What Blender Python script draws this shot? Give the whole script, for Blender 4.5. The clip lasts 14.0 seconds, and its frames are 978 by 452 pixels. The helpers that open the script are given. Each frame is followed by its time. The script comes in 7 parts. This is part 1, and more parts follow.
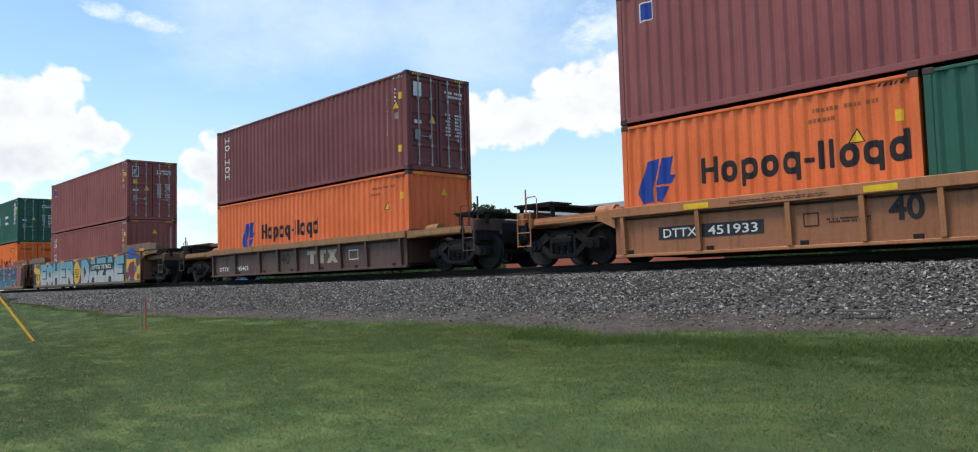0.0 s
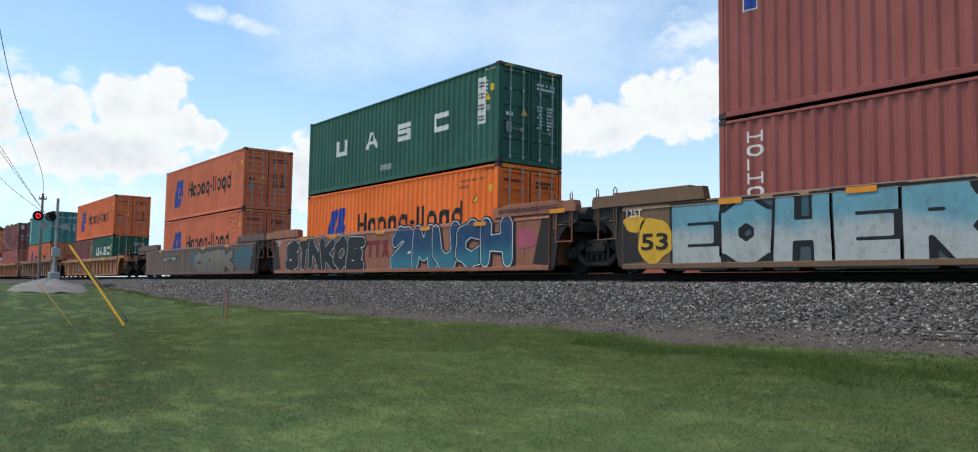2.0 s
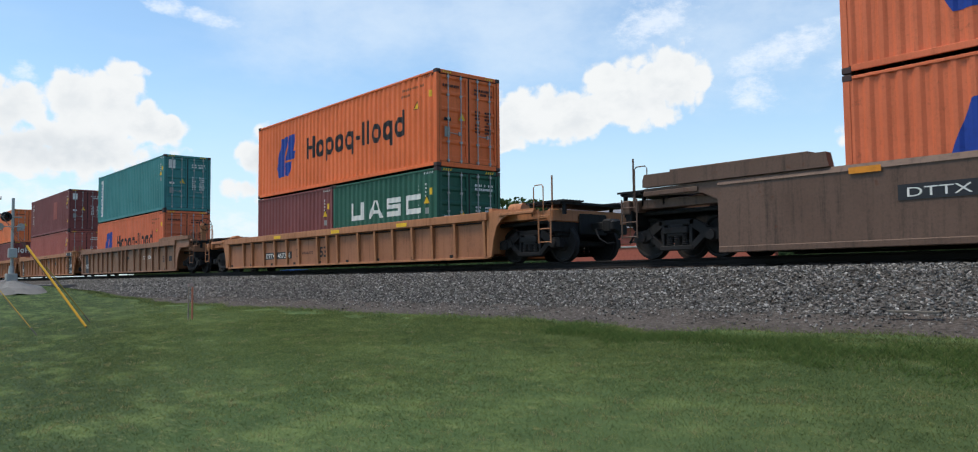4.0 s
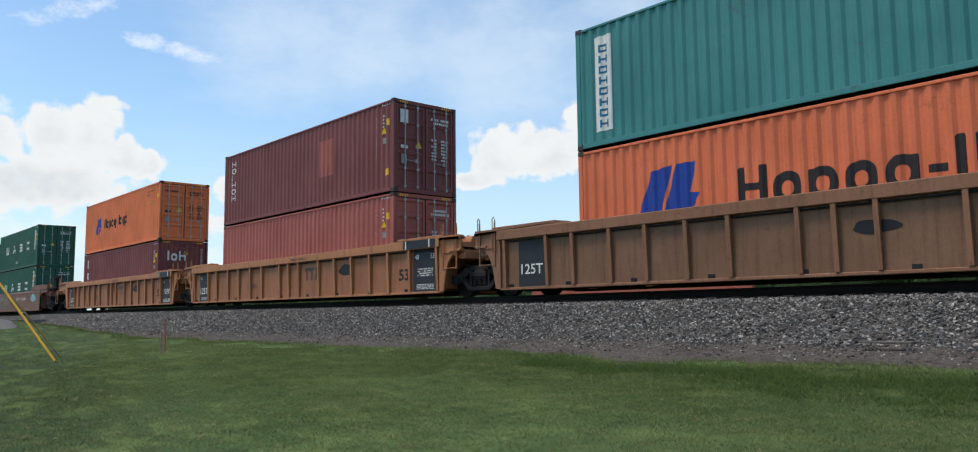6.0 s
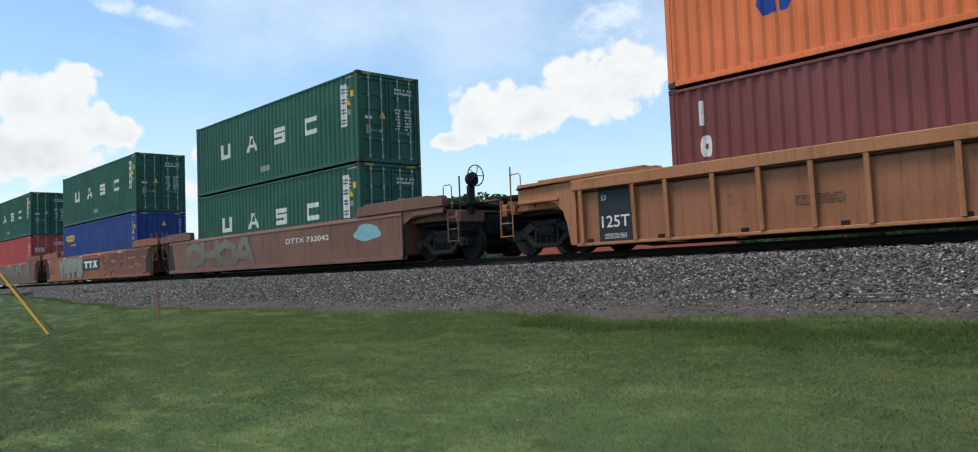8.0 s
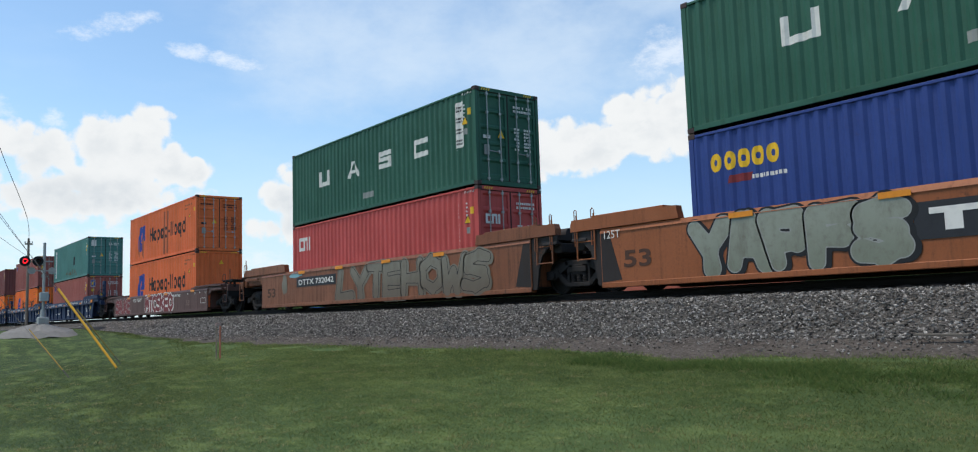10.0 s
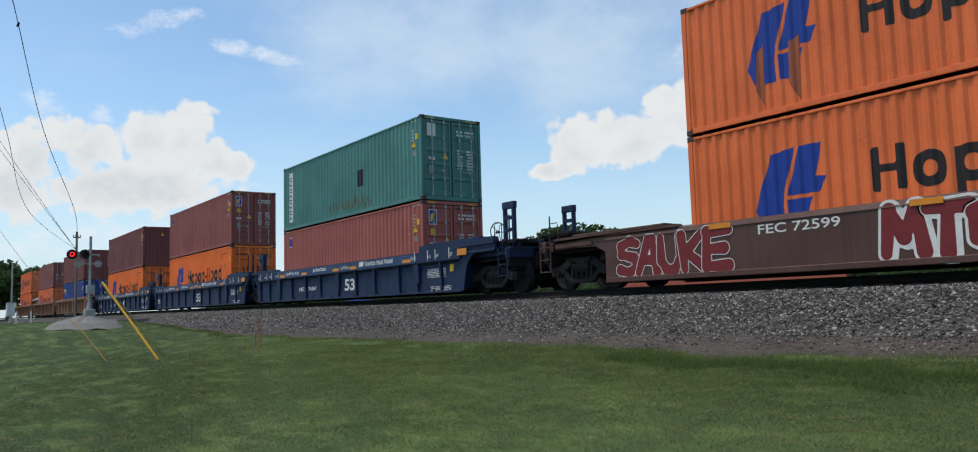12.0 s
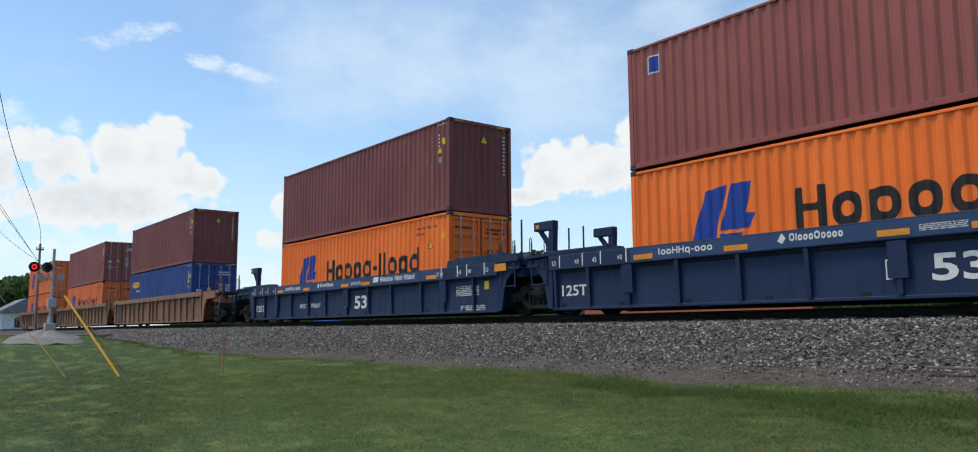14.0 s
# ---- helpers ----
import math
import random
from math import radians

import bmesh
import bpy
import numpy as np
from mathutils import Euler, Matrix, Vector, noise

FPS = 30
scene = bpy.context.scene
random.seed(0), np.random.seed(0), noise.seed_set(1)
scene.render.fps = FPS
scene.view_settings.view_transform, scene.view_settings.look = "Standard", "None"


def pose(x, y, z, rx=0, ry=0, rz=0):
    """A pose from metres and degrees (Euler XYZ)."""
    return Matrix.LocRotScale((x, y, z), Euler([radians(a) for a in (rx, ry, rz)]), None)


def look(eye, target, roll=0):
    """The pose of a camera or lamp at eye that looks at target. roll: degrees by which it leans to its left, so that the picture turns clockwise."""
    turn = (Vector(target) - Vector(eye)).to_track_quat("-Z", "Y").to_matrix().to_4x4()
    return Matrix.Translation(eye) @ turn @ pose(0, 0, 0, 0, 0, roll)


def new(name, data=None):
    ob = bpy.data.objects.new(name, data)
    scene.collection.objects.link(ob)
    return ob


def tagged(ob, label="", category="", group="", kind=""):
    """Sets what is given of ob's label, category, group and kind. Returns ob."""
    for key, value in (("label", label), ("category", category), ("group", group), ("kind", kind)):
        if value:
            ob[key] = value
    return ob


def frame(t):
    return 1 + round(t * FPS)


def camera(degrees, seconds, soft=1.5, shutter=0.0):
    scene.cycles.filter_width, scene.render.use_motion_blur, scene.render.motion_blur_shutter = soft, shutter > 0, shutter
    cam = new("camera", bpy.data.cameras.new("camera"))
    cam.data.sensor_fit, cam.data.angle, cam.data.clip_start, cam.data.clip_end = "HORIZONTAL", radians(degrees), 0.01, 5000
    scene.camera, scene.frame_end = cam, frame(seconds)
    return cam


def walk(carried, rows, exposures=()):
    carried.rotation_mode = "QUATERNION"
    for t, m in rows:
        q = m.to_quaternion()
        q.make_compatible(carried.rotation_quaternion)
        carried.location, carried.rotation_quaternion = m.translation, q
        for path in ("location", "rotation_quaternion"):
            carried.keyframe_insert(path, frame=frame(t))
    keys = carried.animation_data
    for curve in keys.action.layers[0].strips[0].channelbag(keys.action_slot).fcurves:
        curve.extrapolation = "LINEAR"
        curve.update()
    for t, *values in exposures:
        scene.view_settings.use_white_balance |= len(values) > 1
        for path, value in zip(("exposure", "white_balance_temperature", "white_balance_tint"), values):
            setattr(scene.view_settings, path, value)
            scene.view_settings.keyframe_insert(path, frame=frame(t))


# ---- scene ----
cam = camera(62.13, 14.0, soft=1.1)

PATH = [
    (0.0, pose(-0.063, -0.211, 1.633, 93.98, 1.55, 46.49)),
    (0.5, pose(0.005, -0.075, 1.602, 94.13, 0.01, 46.44)),
    (1.0, pose(0.037, -0.096, 1.596, 95.08, -0.19, 48.69)),
    (1.5, pose(0.065, 0.002, 1.594, 95.11, -1.06, 50.13)),
    (2.0, pose(0.079, -0.020, 1.602, 94.34, -0.82, 52.15)),
    (2.5, pose(0.077, 0.059, 1.614, 94.32, 0.07, 52.88)),
    (5.0, pose(-0.127, -0.017, 1.592, 93.85, 0.65, 48.05)),
    (5.5, pose(-0.049, 0.063, 1.553, 96.34, 1.03, 49.56)),
    (6.0, pose(-0.021, 0.071, 1.544, 96.15, 0.62, 48.47)),
    (6.5, pose(-0.063, 0.012, 1.543, 94.71, 1.51, 47.02)),
    (7.0, pose(-0.098, 0.012, 1.615, 94.53, 0.79, 46.79)),
    (7.5, pose(-0.100, -0.124, 1.609, 92.92, 1.92, 46.93)),
    (10.0, pose(0.038, -0.063, 1.589, 96.07, 1.85, 51.60)),
    (10.5, pose(0.015, 0.003, 1.618, 96.08, 1.71, 52.88)),
    (11.0, pose(0.012, 0.008, 1.625, 96.09, 1.23, 51.38)),
    (11.5, pose(0.048, 0.021, 1.616, 95.50, 1.24, 53.21)),
    (12.0, pose(-0.000, 0.069, 1.625, 95.65, 1.64, 54.32)),
    (12.5, pose(0.043, 0.045, 1.612, 95.47, 1.19, 54.00)),
    (13.0, pose(0.012, 0.038, 1.599, 95.45, 0.90, 54.09)),
    (13.5, pose(0.036, 0.100, 1.609, 96.72, 0.40, 53.62)),
    (14.0, pose(-0.009, 0.072, 1.625, 97.28, 0.31, 52.17)),
]
# the camera's own slow changes of exposure
STOPS = [(0, 0.32), (0.5, 0.22), (1, 0.28), (1.5, 0.08), (2, 0.25), (2.5, 0.22), (5, 0.15), (5.5, 0.08), (6, 0.16), (6.5, 0.16), (7, 0.34), (7.5, 0.25),
         (10, 0.16), (10.5, 0.14), (11, 0.10), (11.5, -0.08), (12, 0.0), (12.5, 0.0), (13, 0.12), (13.5, 0.12), (14, 0.17)]
walk(cam, PATH, STOPS)

# ---- world and light ----
SUN_EL, SUN_AZ = 66.0, 142.0     # degrees; azimuth counted from +y towards -x
scene.view_settings.exposure = 0.1


def srgb(r, g, b):
    return tuple((c / 255 / 12.92) if c / 255 <= 0.04045 else ((c / 255 + 0.055) / 1.055) ** 2.4 for c in (r, g, b)) + (1.0,)


class Nodes:
    """A short way to write node trees."""

    def __init__(self, tree):
        self.tree, self.nodes, self.links = tree, tree.nodes, tree.links
        self.nodes.clear()

    def node(self, kind, inputs=None, **props):
        n = self.nodes.new(kind)
        for k, v in props.items():
            setattr(n, k, v)
        for k, v in (inputs or {}).items():
            if isinstance(v, bpy.types.NodeSocket):
                self.links.new(v, n.inputs[k])
            else:
                n.inputs[k].default_value = v
        return n

    def math(self, op, a, b=0.0, c=0.0, clamp=False):
        return self.node("ShaderNodeMath", {0: a, 1: b, 2: c}, operation=op, use_clamp=clamp).outputs[0]

    def mix(self, fac, a, b, blend="MIX"):
        n = self.node("ShaderNodeMix", {0: fac, 6: a, 7: b}, data_type="RGBA", blend_type=blend)
        return n.outputs[2]

    def ramp(self, fac, lo, hi):
        return self.node("ShaderNodeMapRange", {0: fac, 1: lo, 2: hi, 3: 0.0, 4: 1.0}, interpolation_type="SMOOTHSTEP").outputs[0]

    def noise(self, vec, scale, detail=4.0, rough=0.55, dims="3D"):
        ins = {"Scale": scale, "Detail": detail, "Roughness": rough}
        if vec is not None:
            ins["Vector"] = vec
        return self.node("ShaderNodeTexNoise", ins, noise_dimensions=dims).outputs[0]

    def stretch(self, vec, x, y, z):
        return self.node("ShaderNodeMapping", {"Vector": vec, "Scale": (x, y, z)}).outputs[0]


def make_sky():
    world = bpy.data.worlds.new("sky")
    scene.world = world
    world.use_nodes = True
    n = Nodes(world.node_tree)
    sky = n.node("ShaderNodeTexSky", sky_type="NISHITA", sun_disc=False, sun_elevation=radians(SUN_EL),
                 sun_rotation=radians(-SUN_AZ), altitude=0.0, air_density=1.0, dust_density=0.6, ozone_density=1.5)
    where = n.node("ShaderNodeTexCoord").outputs["Generated"]
    xyz = n.node("ShaderNodeSeparateXYZ", {0: where})
    x, y, z = xyz.outputs
    az = n.math("MULTIPLY", n.math("ARCTAN2", n.math("MULTIPLY", x, -1.0), y), 57.2958)
    el = n.math("MULTIPLY", n.math("ARCSINE", z), 57.2958)
    def puff(scale):
        return n.node("ShaderNodeTexVoronoi", {"Vector": warped, "Scale": scale, "Smoothness": 0.25}, feature="SMOOTH_F1").outputs["Distance"]
    warp = n.node("ShaderNodeTexNoise", {"Vector": where, "Scale": 26.0, "Detail": 3.0}).outputs["Color"]
    warped = n.node("ShaderNodeVectorMath", {0: warp, 1: (0.022, 0.022, 0.022), 2: where}, operation="MULTIPLY_ADD").outputs[0]
    billow = n.noise(where, 13.0, 6.0, 0.55)
    fine = n.noise(where, 60.0, 6.0, 0.62)
    # cauliflower edge: round lumps at two sizes over a broad swell
    lump = n.math("ADD", n.math("MULTIPLY", n.math("SUBTRACT", 0.50, puff(24.0)), 1.15), n.math("MULTIPLY", n.math("SUBTRACT", 0.46, puff(62.0)), 0.8))
    lump = n.math("ADD", lump, n.math("ADD", n.math("MULTIPLY", n.math("SUBTRACT", billow, 0.5), 1.2), n.math("MULTIPLY", n.math("SUBTRACT", fine, 0.5), 1.1)))

    def ovals(rows, blend, lean=0.0):
        """Overlapping ovals in the sky: azimuth, elevation, half width, half height."""
        total_ = None
        for a, e, w, h in rows:
            da = n.math("DIVIDE", n.math("SUBTRACT", az, a), w)
            de = n.math("DIVIDE", n.math("ADD", n.math("SUBTRACT", el, e), n.math("MULTIPLY", n.math("SUBTRACT", az, a), lean)), h)
            d = n.math("SUBTRACT", 1.0, n.math("ADD", n.math("MULTIPLY", da, da), n.math("MULTIPLY", de, de)))
            total_ = d if total_ is None else n.math("SMOOTH_MAX", total_, d, blend)
        return n.math("MAXIMUM", total_, -2.5)
    # heaps of cumulus
    total = ovals([(77.2, 11.5, 1.7, 2.2), (74.6, 11.6, 1.9, 2.6), (73.1, 10.4, 1.4, 1.6), (71.8, 9.8, 1.5, 1.0), (80.8, 10.8, 2.6, 2.0),
                   (83.8, 10.2, 2.4, 2.4), (78.2, 8.4, 6.6, 1.9), (84.9, 8.0, 2.0, 2.1), (88.0, 8.6, 3.4, 2.7), (62.9, 8.7, 3.7, 2.1), (61.2, 7.2, 3.3, 2.8), (65.2, 8.1, 2.1, 1.8),
                   (58.7, 7.9, 1.1, 1.7), (62.9, 6.6, 5.2, 1.7), (47.7, 11.1, 2.3, 2.2), (44.2, 11.4, 3.3, 2.3), (40.3, 12.5, 3.1, 2.6), (36.8, 13.2, 2.8, 2.8),
                   (49.4, 9.4, 1.8, 0.7), (37.6, 12.6, 2.4, 2.3), (43.4, 11.1, 3.9, 1.0), (23.3, 9.2, 2.5, 2.2), (24.8, 7.8, 1.1, 0.7), (18.1, 12.5, 1.6, 1.1),
                   (15.4, 11.7, 2.8, 2.2), (9.0, 9.0, 4.0, 4.0)], 0.25)
    heap = n.ramp(n.math("ADD", total, lump), -0.12, 0.42)
    # thin cloud: soft streaks and veil
    veil = n.ramp(n.noise(n.stretch(where, 1.0, 1.0, 3.2), 3.0, 8.0, 0.6), 0.40, 0.78)
    sheet = n.ramp(n.math("ADD", ovals([(58.6, 18.6, 10.2, 5.0), (46.8, 18.1, 8.5, 5.5), (38.3, 21.4, 3.9, 2.0), (56.6, 19.4, 7.1, 4.6), (31.0, 17.0, 9.0, 5.0)], 0.4),
                          n.math("MULTIPLY", n.math("SUBTRACT", n.noise(n.stretch(where, 1.0, 1.0, 1.8), 7.0, 8.0, 0.62), 0.5), 3.6)), -0.7, 1.6)
    torn = n.math("ADD", n.math("MULTIPLY", n.math("SUBTRACT", n.noise(n.stretch(where, 1.0, 1.0, 1.9), 24.0, 9.0, 0.70), 0.5), 5.4), n.math("MULTIPLY", n.math("SUBTRACT", fine, 0.5), 0.8))
    low_streak = ovals([(66.0, 3.0, 9.0, 1.6), (52.0, 3.4, 9.0, 1.4), (78.0, 4.6, 10.0, 1.8)], 0.3)
    wisps = n.math("MAXIMUM", ovals([(71.8, 17.8, 1.6, 0.6), (69.0, 17.3, 2.4, 0.5)], 0.3, -0.14), n.math("MAXIMUM", ovals([(77.1, 18.8, 2.8, 0.7), (75.8, 19.1, 1.2, 0.6)], 0.3, 0.3), ovals([(29.5, 14.8, 3.8, 1.3), (26.3, 15.8, 1.9, 0.8), (20.2, 14.7, 1.8, 0.6), (21.3, 13.4, 1.6, 0.4)], 0.3, 0.24)))
    puffs = ovals([(80.1, 12.7, 0.9, 0.7), (83.0, 13.3, 1.6, 0.8), (60.0, 11.3, 0.8, 0.5), (37.8, 17.2, 3.3, 1.6), (31.5, 12.1, 2.0, 1.2), (25.2, 13.3, 1.9, 0.9)], 0.3)
    wisp = n.math("MULTIPLY", n.ramp(n.math("ADD", n.math("MAXIMUM", wisps, n.math("MAXIMUM", puffs, low_streak)), torn), -0.2, 1.7), 0.72)
    # white tops, grey undersides and hollows
    hollow = n.ramp(n.math("ADD", n.noise(n.stretch(where, 1.0, 1.0, 1.5), 20.0, 5.0, 0.6), n.math("MULTIPLY", puff(24.0), 0.35)), 0.50, 0.80)
    dense = n.ramp(n.math("ADD", total, n.math("MULTIPLY", lump, 0.4)), 0.25, 1.2)
    foot = n.ramp(el, 11.5, 5.5)
    grey = n.math("MULTIPLY", dense, n.math("ADD", n.math("MULTIPLY", hollow, 0.38), n.math("MULTIPLY", foot, 0.5)), clamp=True)
    white = n.mix(grey, (0.80, 0.82, 0.83, 1), (0.50, 0.56, 0.62, 1))
    low = n.ramp(el, 16.0, -1.0)
    base = n.mix(1.0, sky.outputs[0], (SKY_GAIN, SKY_GAIN * 1.10, SKY_GAIN * 1.10, 1), "MULTIPLY")
    base = n.mix(n.math("MULTIPLY", low, 0.72), base, (0.56, 0.71, 0.83, 1))
    base = n.mix(n.math("MULTIPLY", veil, 0.16), base, (0.70, 0.82, 0.95, 1))
    base = n.mix(n.math("MULTIPLY", sheet, 0.62), base, (0.68, 0.79, 0.90, 1))
    base = n.mix(wisp, base, (0.80, 0.86, 0.94, 1))
    base = n.mix(heap, base, white)
    n.node("ShaderNodeOutputWorld", {0: n.node("ShaderNodeBackground", {0: base, 1: 1.0}).outputs[0]})


SKY_GAIN = 0.15
make_sky()
sun = new("sun", bpy.data.lights.new("sun", "SUN"))
sun.data.energy, sun.data.angle, sun.data.color = 2.7, radians(16), (1.0, 0.90, 0.77)
sun.matrix_world = look((-math.sin(radians(SUN_AZ)) * math.cos(radians(SUN_EL)) * 60, math.cos(radians(SUN_AZ)) * math.cos(radians(SUN_EL)) * 60,
                         math.sin(radians(SUN_EL)) * 60), (0, 0, 0))

# ---- materials ----
MATS = {}


def coords(n, randomise=True):
    p = n.node("ShaderNodeTexCoord").outputs["Object"]
    if randomise:
        r = n.node("ShaderNodeObjectInfo").outputs["Random"]
        p = n.node("ShaderNodeVectorMath", {0: p, 1: n.node("ShaderNodeCombineXYZ", {0: n.math("MULTIPLY", r, 41.0), 1: 0.0, 2: n.math("MULTIPLY", r, 17.0)}).outputs[0]},
                   operation="ADD").outputs[0]
    return p


def finish(n, color, rough, metal=0.0, bump=None, strength=0.2, spec=0.5):
    ins = {"Base Color": color, "Roughness": rough, "Metallic": metal, "Specular IOR Level": spec}
    if bump is not None:
        ins["Normal"] = n.node("ShaderNodeBump", {"Height": bump, "Strength": strength, "Distance": 0.02}).outputs[0]
    b = n.node("ShaderNodeBsdfPrincipled", ins)
    n.node("ShaderNodeOutputMaterial", {0: b.outputs[0]})


def paint(name, color, dirt=0.3, dirt_color=(70, 58, 48), rust=0.1, fade=0.15, rough=0.55):
    """Weathered paint on steel: fading in broad patches, dirt streaks that run down, rust in spots."""
    if name in MATS:
        return MATS[name]
    m = MATS[name] = bpy.data.materials.new(name)
    m.use_nodes = True
    n = Nodes(m.node_tree)
    p = coords(n)
    c = srgb(*color)
    broad = n.noise(p, 0.55, 5.0, 0.6)
    pale = tuple(min(1, v * 1.18 + 0.02) for v in c[:3]) + (1,)
    deep = tuple(v * 0.78 for v in c[:3]) + (1,)
    col = n.mix(n.ramp(broad, 0.3, 0.7), deep, pale)
    col = n.mix(1.0 - fade * 3 if fade < 0.33 else 0.0, col, c)
    streak = n.noise(n.stretch(p, 3.2, 3.2, 0.22), 2.4, 6.0, 0.65)
    grit = n.noise(p, 22.0, 5.0, 0.7)
    s = n.ramp(n.math("ADD", streak, n.math("MULTIPLY", grit, 0.25)), 0.58, 0.92)
    col = n.mix(n.math("MULTIPLY", s, dirt), col, srgb(*dirt_color))
    col = n.mix(n.math("MULTIPLY", n.ramp(grit, 0.4, 0.75), dirt * 0.35), col, srgb(*dirt_color))
    spots = n.ramp(n.math("ADD", n.math("MULTIPLY", n.noise(p, 6.5, 8.0, 0.72), 0.8), n.math("MULTIPLY", n.noise(p, 0.9, 3.0), 0.4)), 0.70, 0.79)
    col = n.mix(n.math("MULTIPLY", spots, min(1.0, rust * 2.5)), col, srgb(92, 52, 30))
    r = n.math("ADD", rough, n.math("MULTIPLY", s, 0.25))
    finish(n, col, r, 0.0, n.noise(p, 9.0, 6.0, 0.7), 0.12, 0.35)
    return m


def ground_mat(name, tones, scales, rough=0.95, bump=0.5, bump_scale=30.0):
    m = MATS[name] = bpy.data.materials.new(name)
    m.use_nodes = True
    n = Nodes(m.node_tree)
    p = coords(n, False)
    col = srgb(*tones[0])
    for tone, sc in zip(tones[1:], scales):
        col = n.mix(n.ramp(n.noise(p, sc, 6.0, 0.65), 0.42, 0.66), col, srgb(*tone))
    finish(n, col, rough, 0.0, n.noise(p, bump_scale, 8.0, 0.75), bump, 0.2)
    return m


def thin_leaf(n, col):
    """Thin leaves let some light through."""
    a = n.node("ShaderNodeBsdfDiffuse", {"Color": col, "Roughness": 0.6}).outputs[0]
    b = n.node("ShaderNodeBsdfTranslucent", {"Color": col}).outputs[0]
    n.node("ShaderNodeOutputMaterial", {0: n.node("ShaderNodeMixShader", {0: 0.5, 1: a, 2: b}).outputs[0]})


def island_mat(name, tones, rough=0.9, spread=None, leaf=False):
    """Every loose piece of the mesh takes a tone of its own."""
    m = MATS[name] = bpy.data.materials.new(name)
    m.use_nodes = True
    n = Nodes(m.node_tree)
    r = n.node("ShaderNodeNewGeometry").outputs["Random Per Island"]
    ramp = n.node("ShaderNodeValToRGB", {0: r})
    e = ramp.color_ramp.elements
    e[0].position, e[0].color = 0.0, srgb(*tones[0])
    e[1].position, e[1].color = 1.0, srgb(*tones[-1])
    for i, t in enumerate(tones[1:-1]):
        e.new((i + 1) / (len(tones) - 1)).color = srgb(*t)
    col = ramp.outputs[0]
    if spread:
        p = coords(n, False)
        patch = n.noise(n.stretch(p, 1.0, 2.2, 1.0), spread[1], 5.0, 0.65)
        spot = n.noise(p, spread[1] * 9.0, 4.0, 0.7)
        col = n.mix(n.math("MULTIPLY", n.ramp(patch, 0.40, 0.72), 0.45), col, srgb(*spread[0]))
        col = n.mix(n.math("MULTIPLY", n.ramp(spot, 0.54, 0.74), 0.4), col, srgb(*spread[0]))
        col = n.mix(n.math("MULTIPLY", n.ramp(n.noise(p, spread[1] * 2.6, 3.0), 0.48, 0.72), 0.5), col, srgb(42, 62, 32))
    if leaf:
        thin_leaf(n, col)
    else:
        finish(n, col, rough, 0.0, None, 0.2, 0.25)
    return m


def turf(name, blade):
    """Mown grass: shade painted in towards the road and at the right end, dull and yellowed patches, thin streaks left
    by the mower.
    """
    m = MATS[name] = bpy.data.materials.new(name)
    m.use_nodes = True
    n = Nodes(m.node_tree)
    p = coords(n, False)
    col = srgb(78, 96, 58)
    x, y, _ = n.node("ShaderNodeSeparateXYZ", {0: p}).outputs
    strip = n.math("ADD", n.math("MULTIPLY", x, 0.3), y)
    # darkening towards the road: shade put into the grass colour, with a noisy edge
    deep = n.ramp(n.math("ADD", strip, n.math("MULTIPLY", n.math("SUBTRACT", n.noise(p, 0.22, 4.0), 0.5), 2.5)), 2.2, -1.6)
    col = n.mix(n.math("MULTIPLY", deep, 0.8), col, srgb(50, 65, 41))
    col = n.mix(n.math("MULTIPLY", n.ramp(n.noise(n.stretch(p, 1.0, 1.6, 1.0), 0.5, 4.0, 0.6), 0.44, 0.66), 0.6), col, srgb(62, 83, 48))
    col = n.mix(n.math("MULTIPLY", n.ramp(n.noise(n.stretch(p, 0.8, 1.8, 1.0), 1.1, 5.0, 0.65), 0.46, 0.66), 0.7), col, srgb(104, 120, 72))
    col = n.mix(n.math("MULTIPLY", n.ramp(n.noise(n.stretch(p, 1.0, 1.5, 1.0), 6.5, 6.0, 0.75), 0.54, 0.72), 0.6), col, srgb(144, 140, 94))
    col = n.mix(n.math("MULTIPLY", n.ramp(n.noise(p, 2.2, 5.0, 0.68), 0.50, 0.66), 0.5), col, srgb(48, 66, 38))
    # shade painted into the right end of the lawn as well
    col = n.mix(n.math("MULTIPLY", n.ramp(x, -6.5, -1.0), 0.6), col, srgb(60, 74, 45))
    if blade:
        r = n.node("ShaderNodeNewGeometry").outputs["Random Per Island"]
        col = n.mix(n.math("MULTIPLY", n.math("POWER", r, 2.0), 0.75), col, srgb(150, 156, 100))
        col = n.mix(1.0, col, (1.06, 1.06, 1.06, 1), "MULTIPLY")
        thin_leaf(n, col)
    else:
        finish(n, col, 0.9, 0.0, n.noise(p, 26.0, 8.0, 0.75), 0.12, 0.1)
    return m


def plain(name, color, rough=0.6, metal=0.0):
    if name in MATS:
        return MATS[name]
    m = MATS[name] = bpy.data.materials.new(name)
    m.use_nodes = True
    n = Nodes(m.node_tree)
    p = coords(n)
    c = srgb(*color)
    col = n.mix(n.ramp(n.noise(p, 5.0, 7.0, 0.7), 0.4, 0.8), c, tuple(v * 0.72 for v in c[:3]) + (1,))
    finish(n, col, rough, metal, n.noise(p, 40.0, 4.0), 0.08, 0.3)
    return m


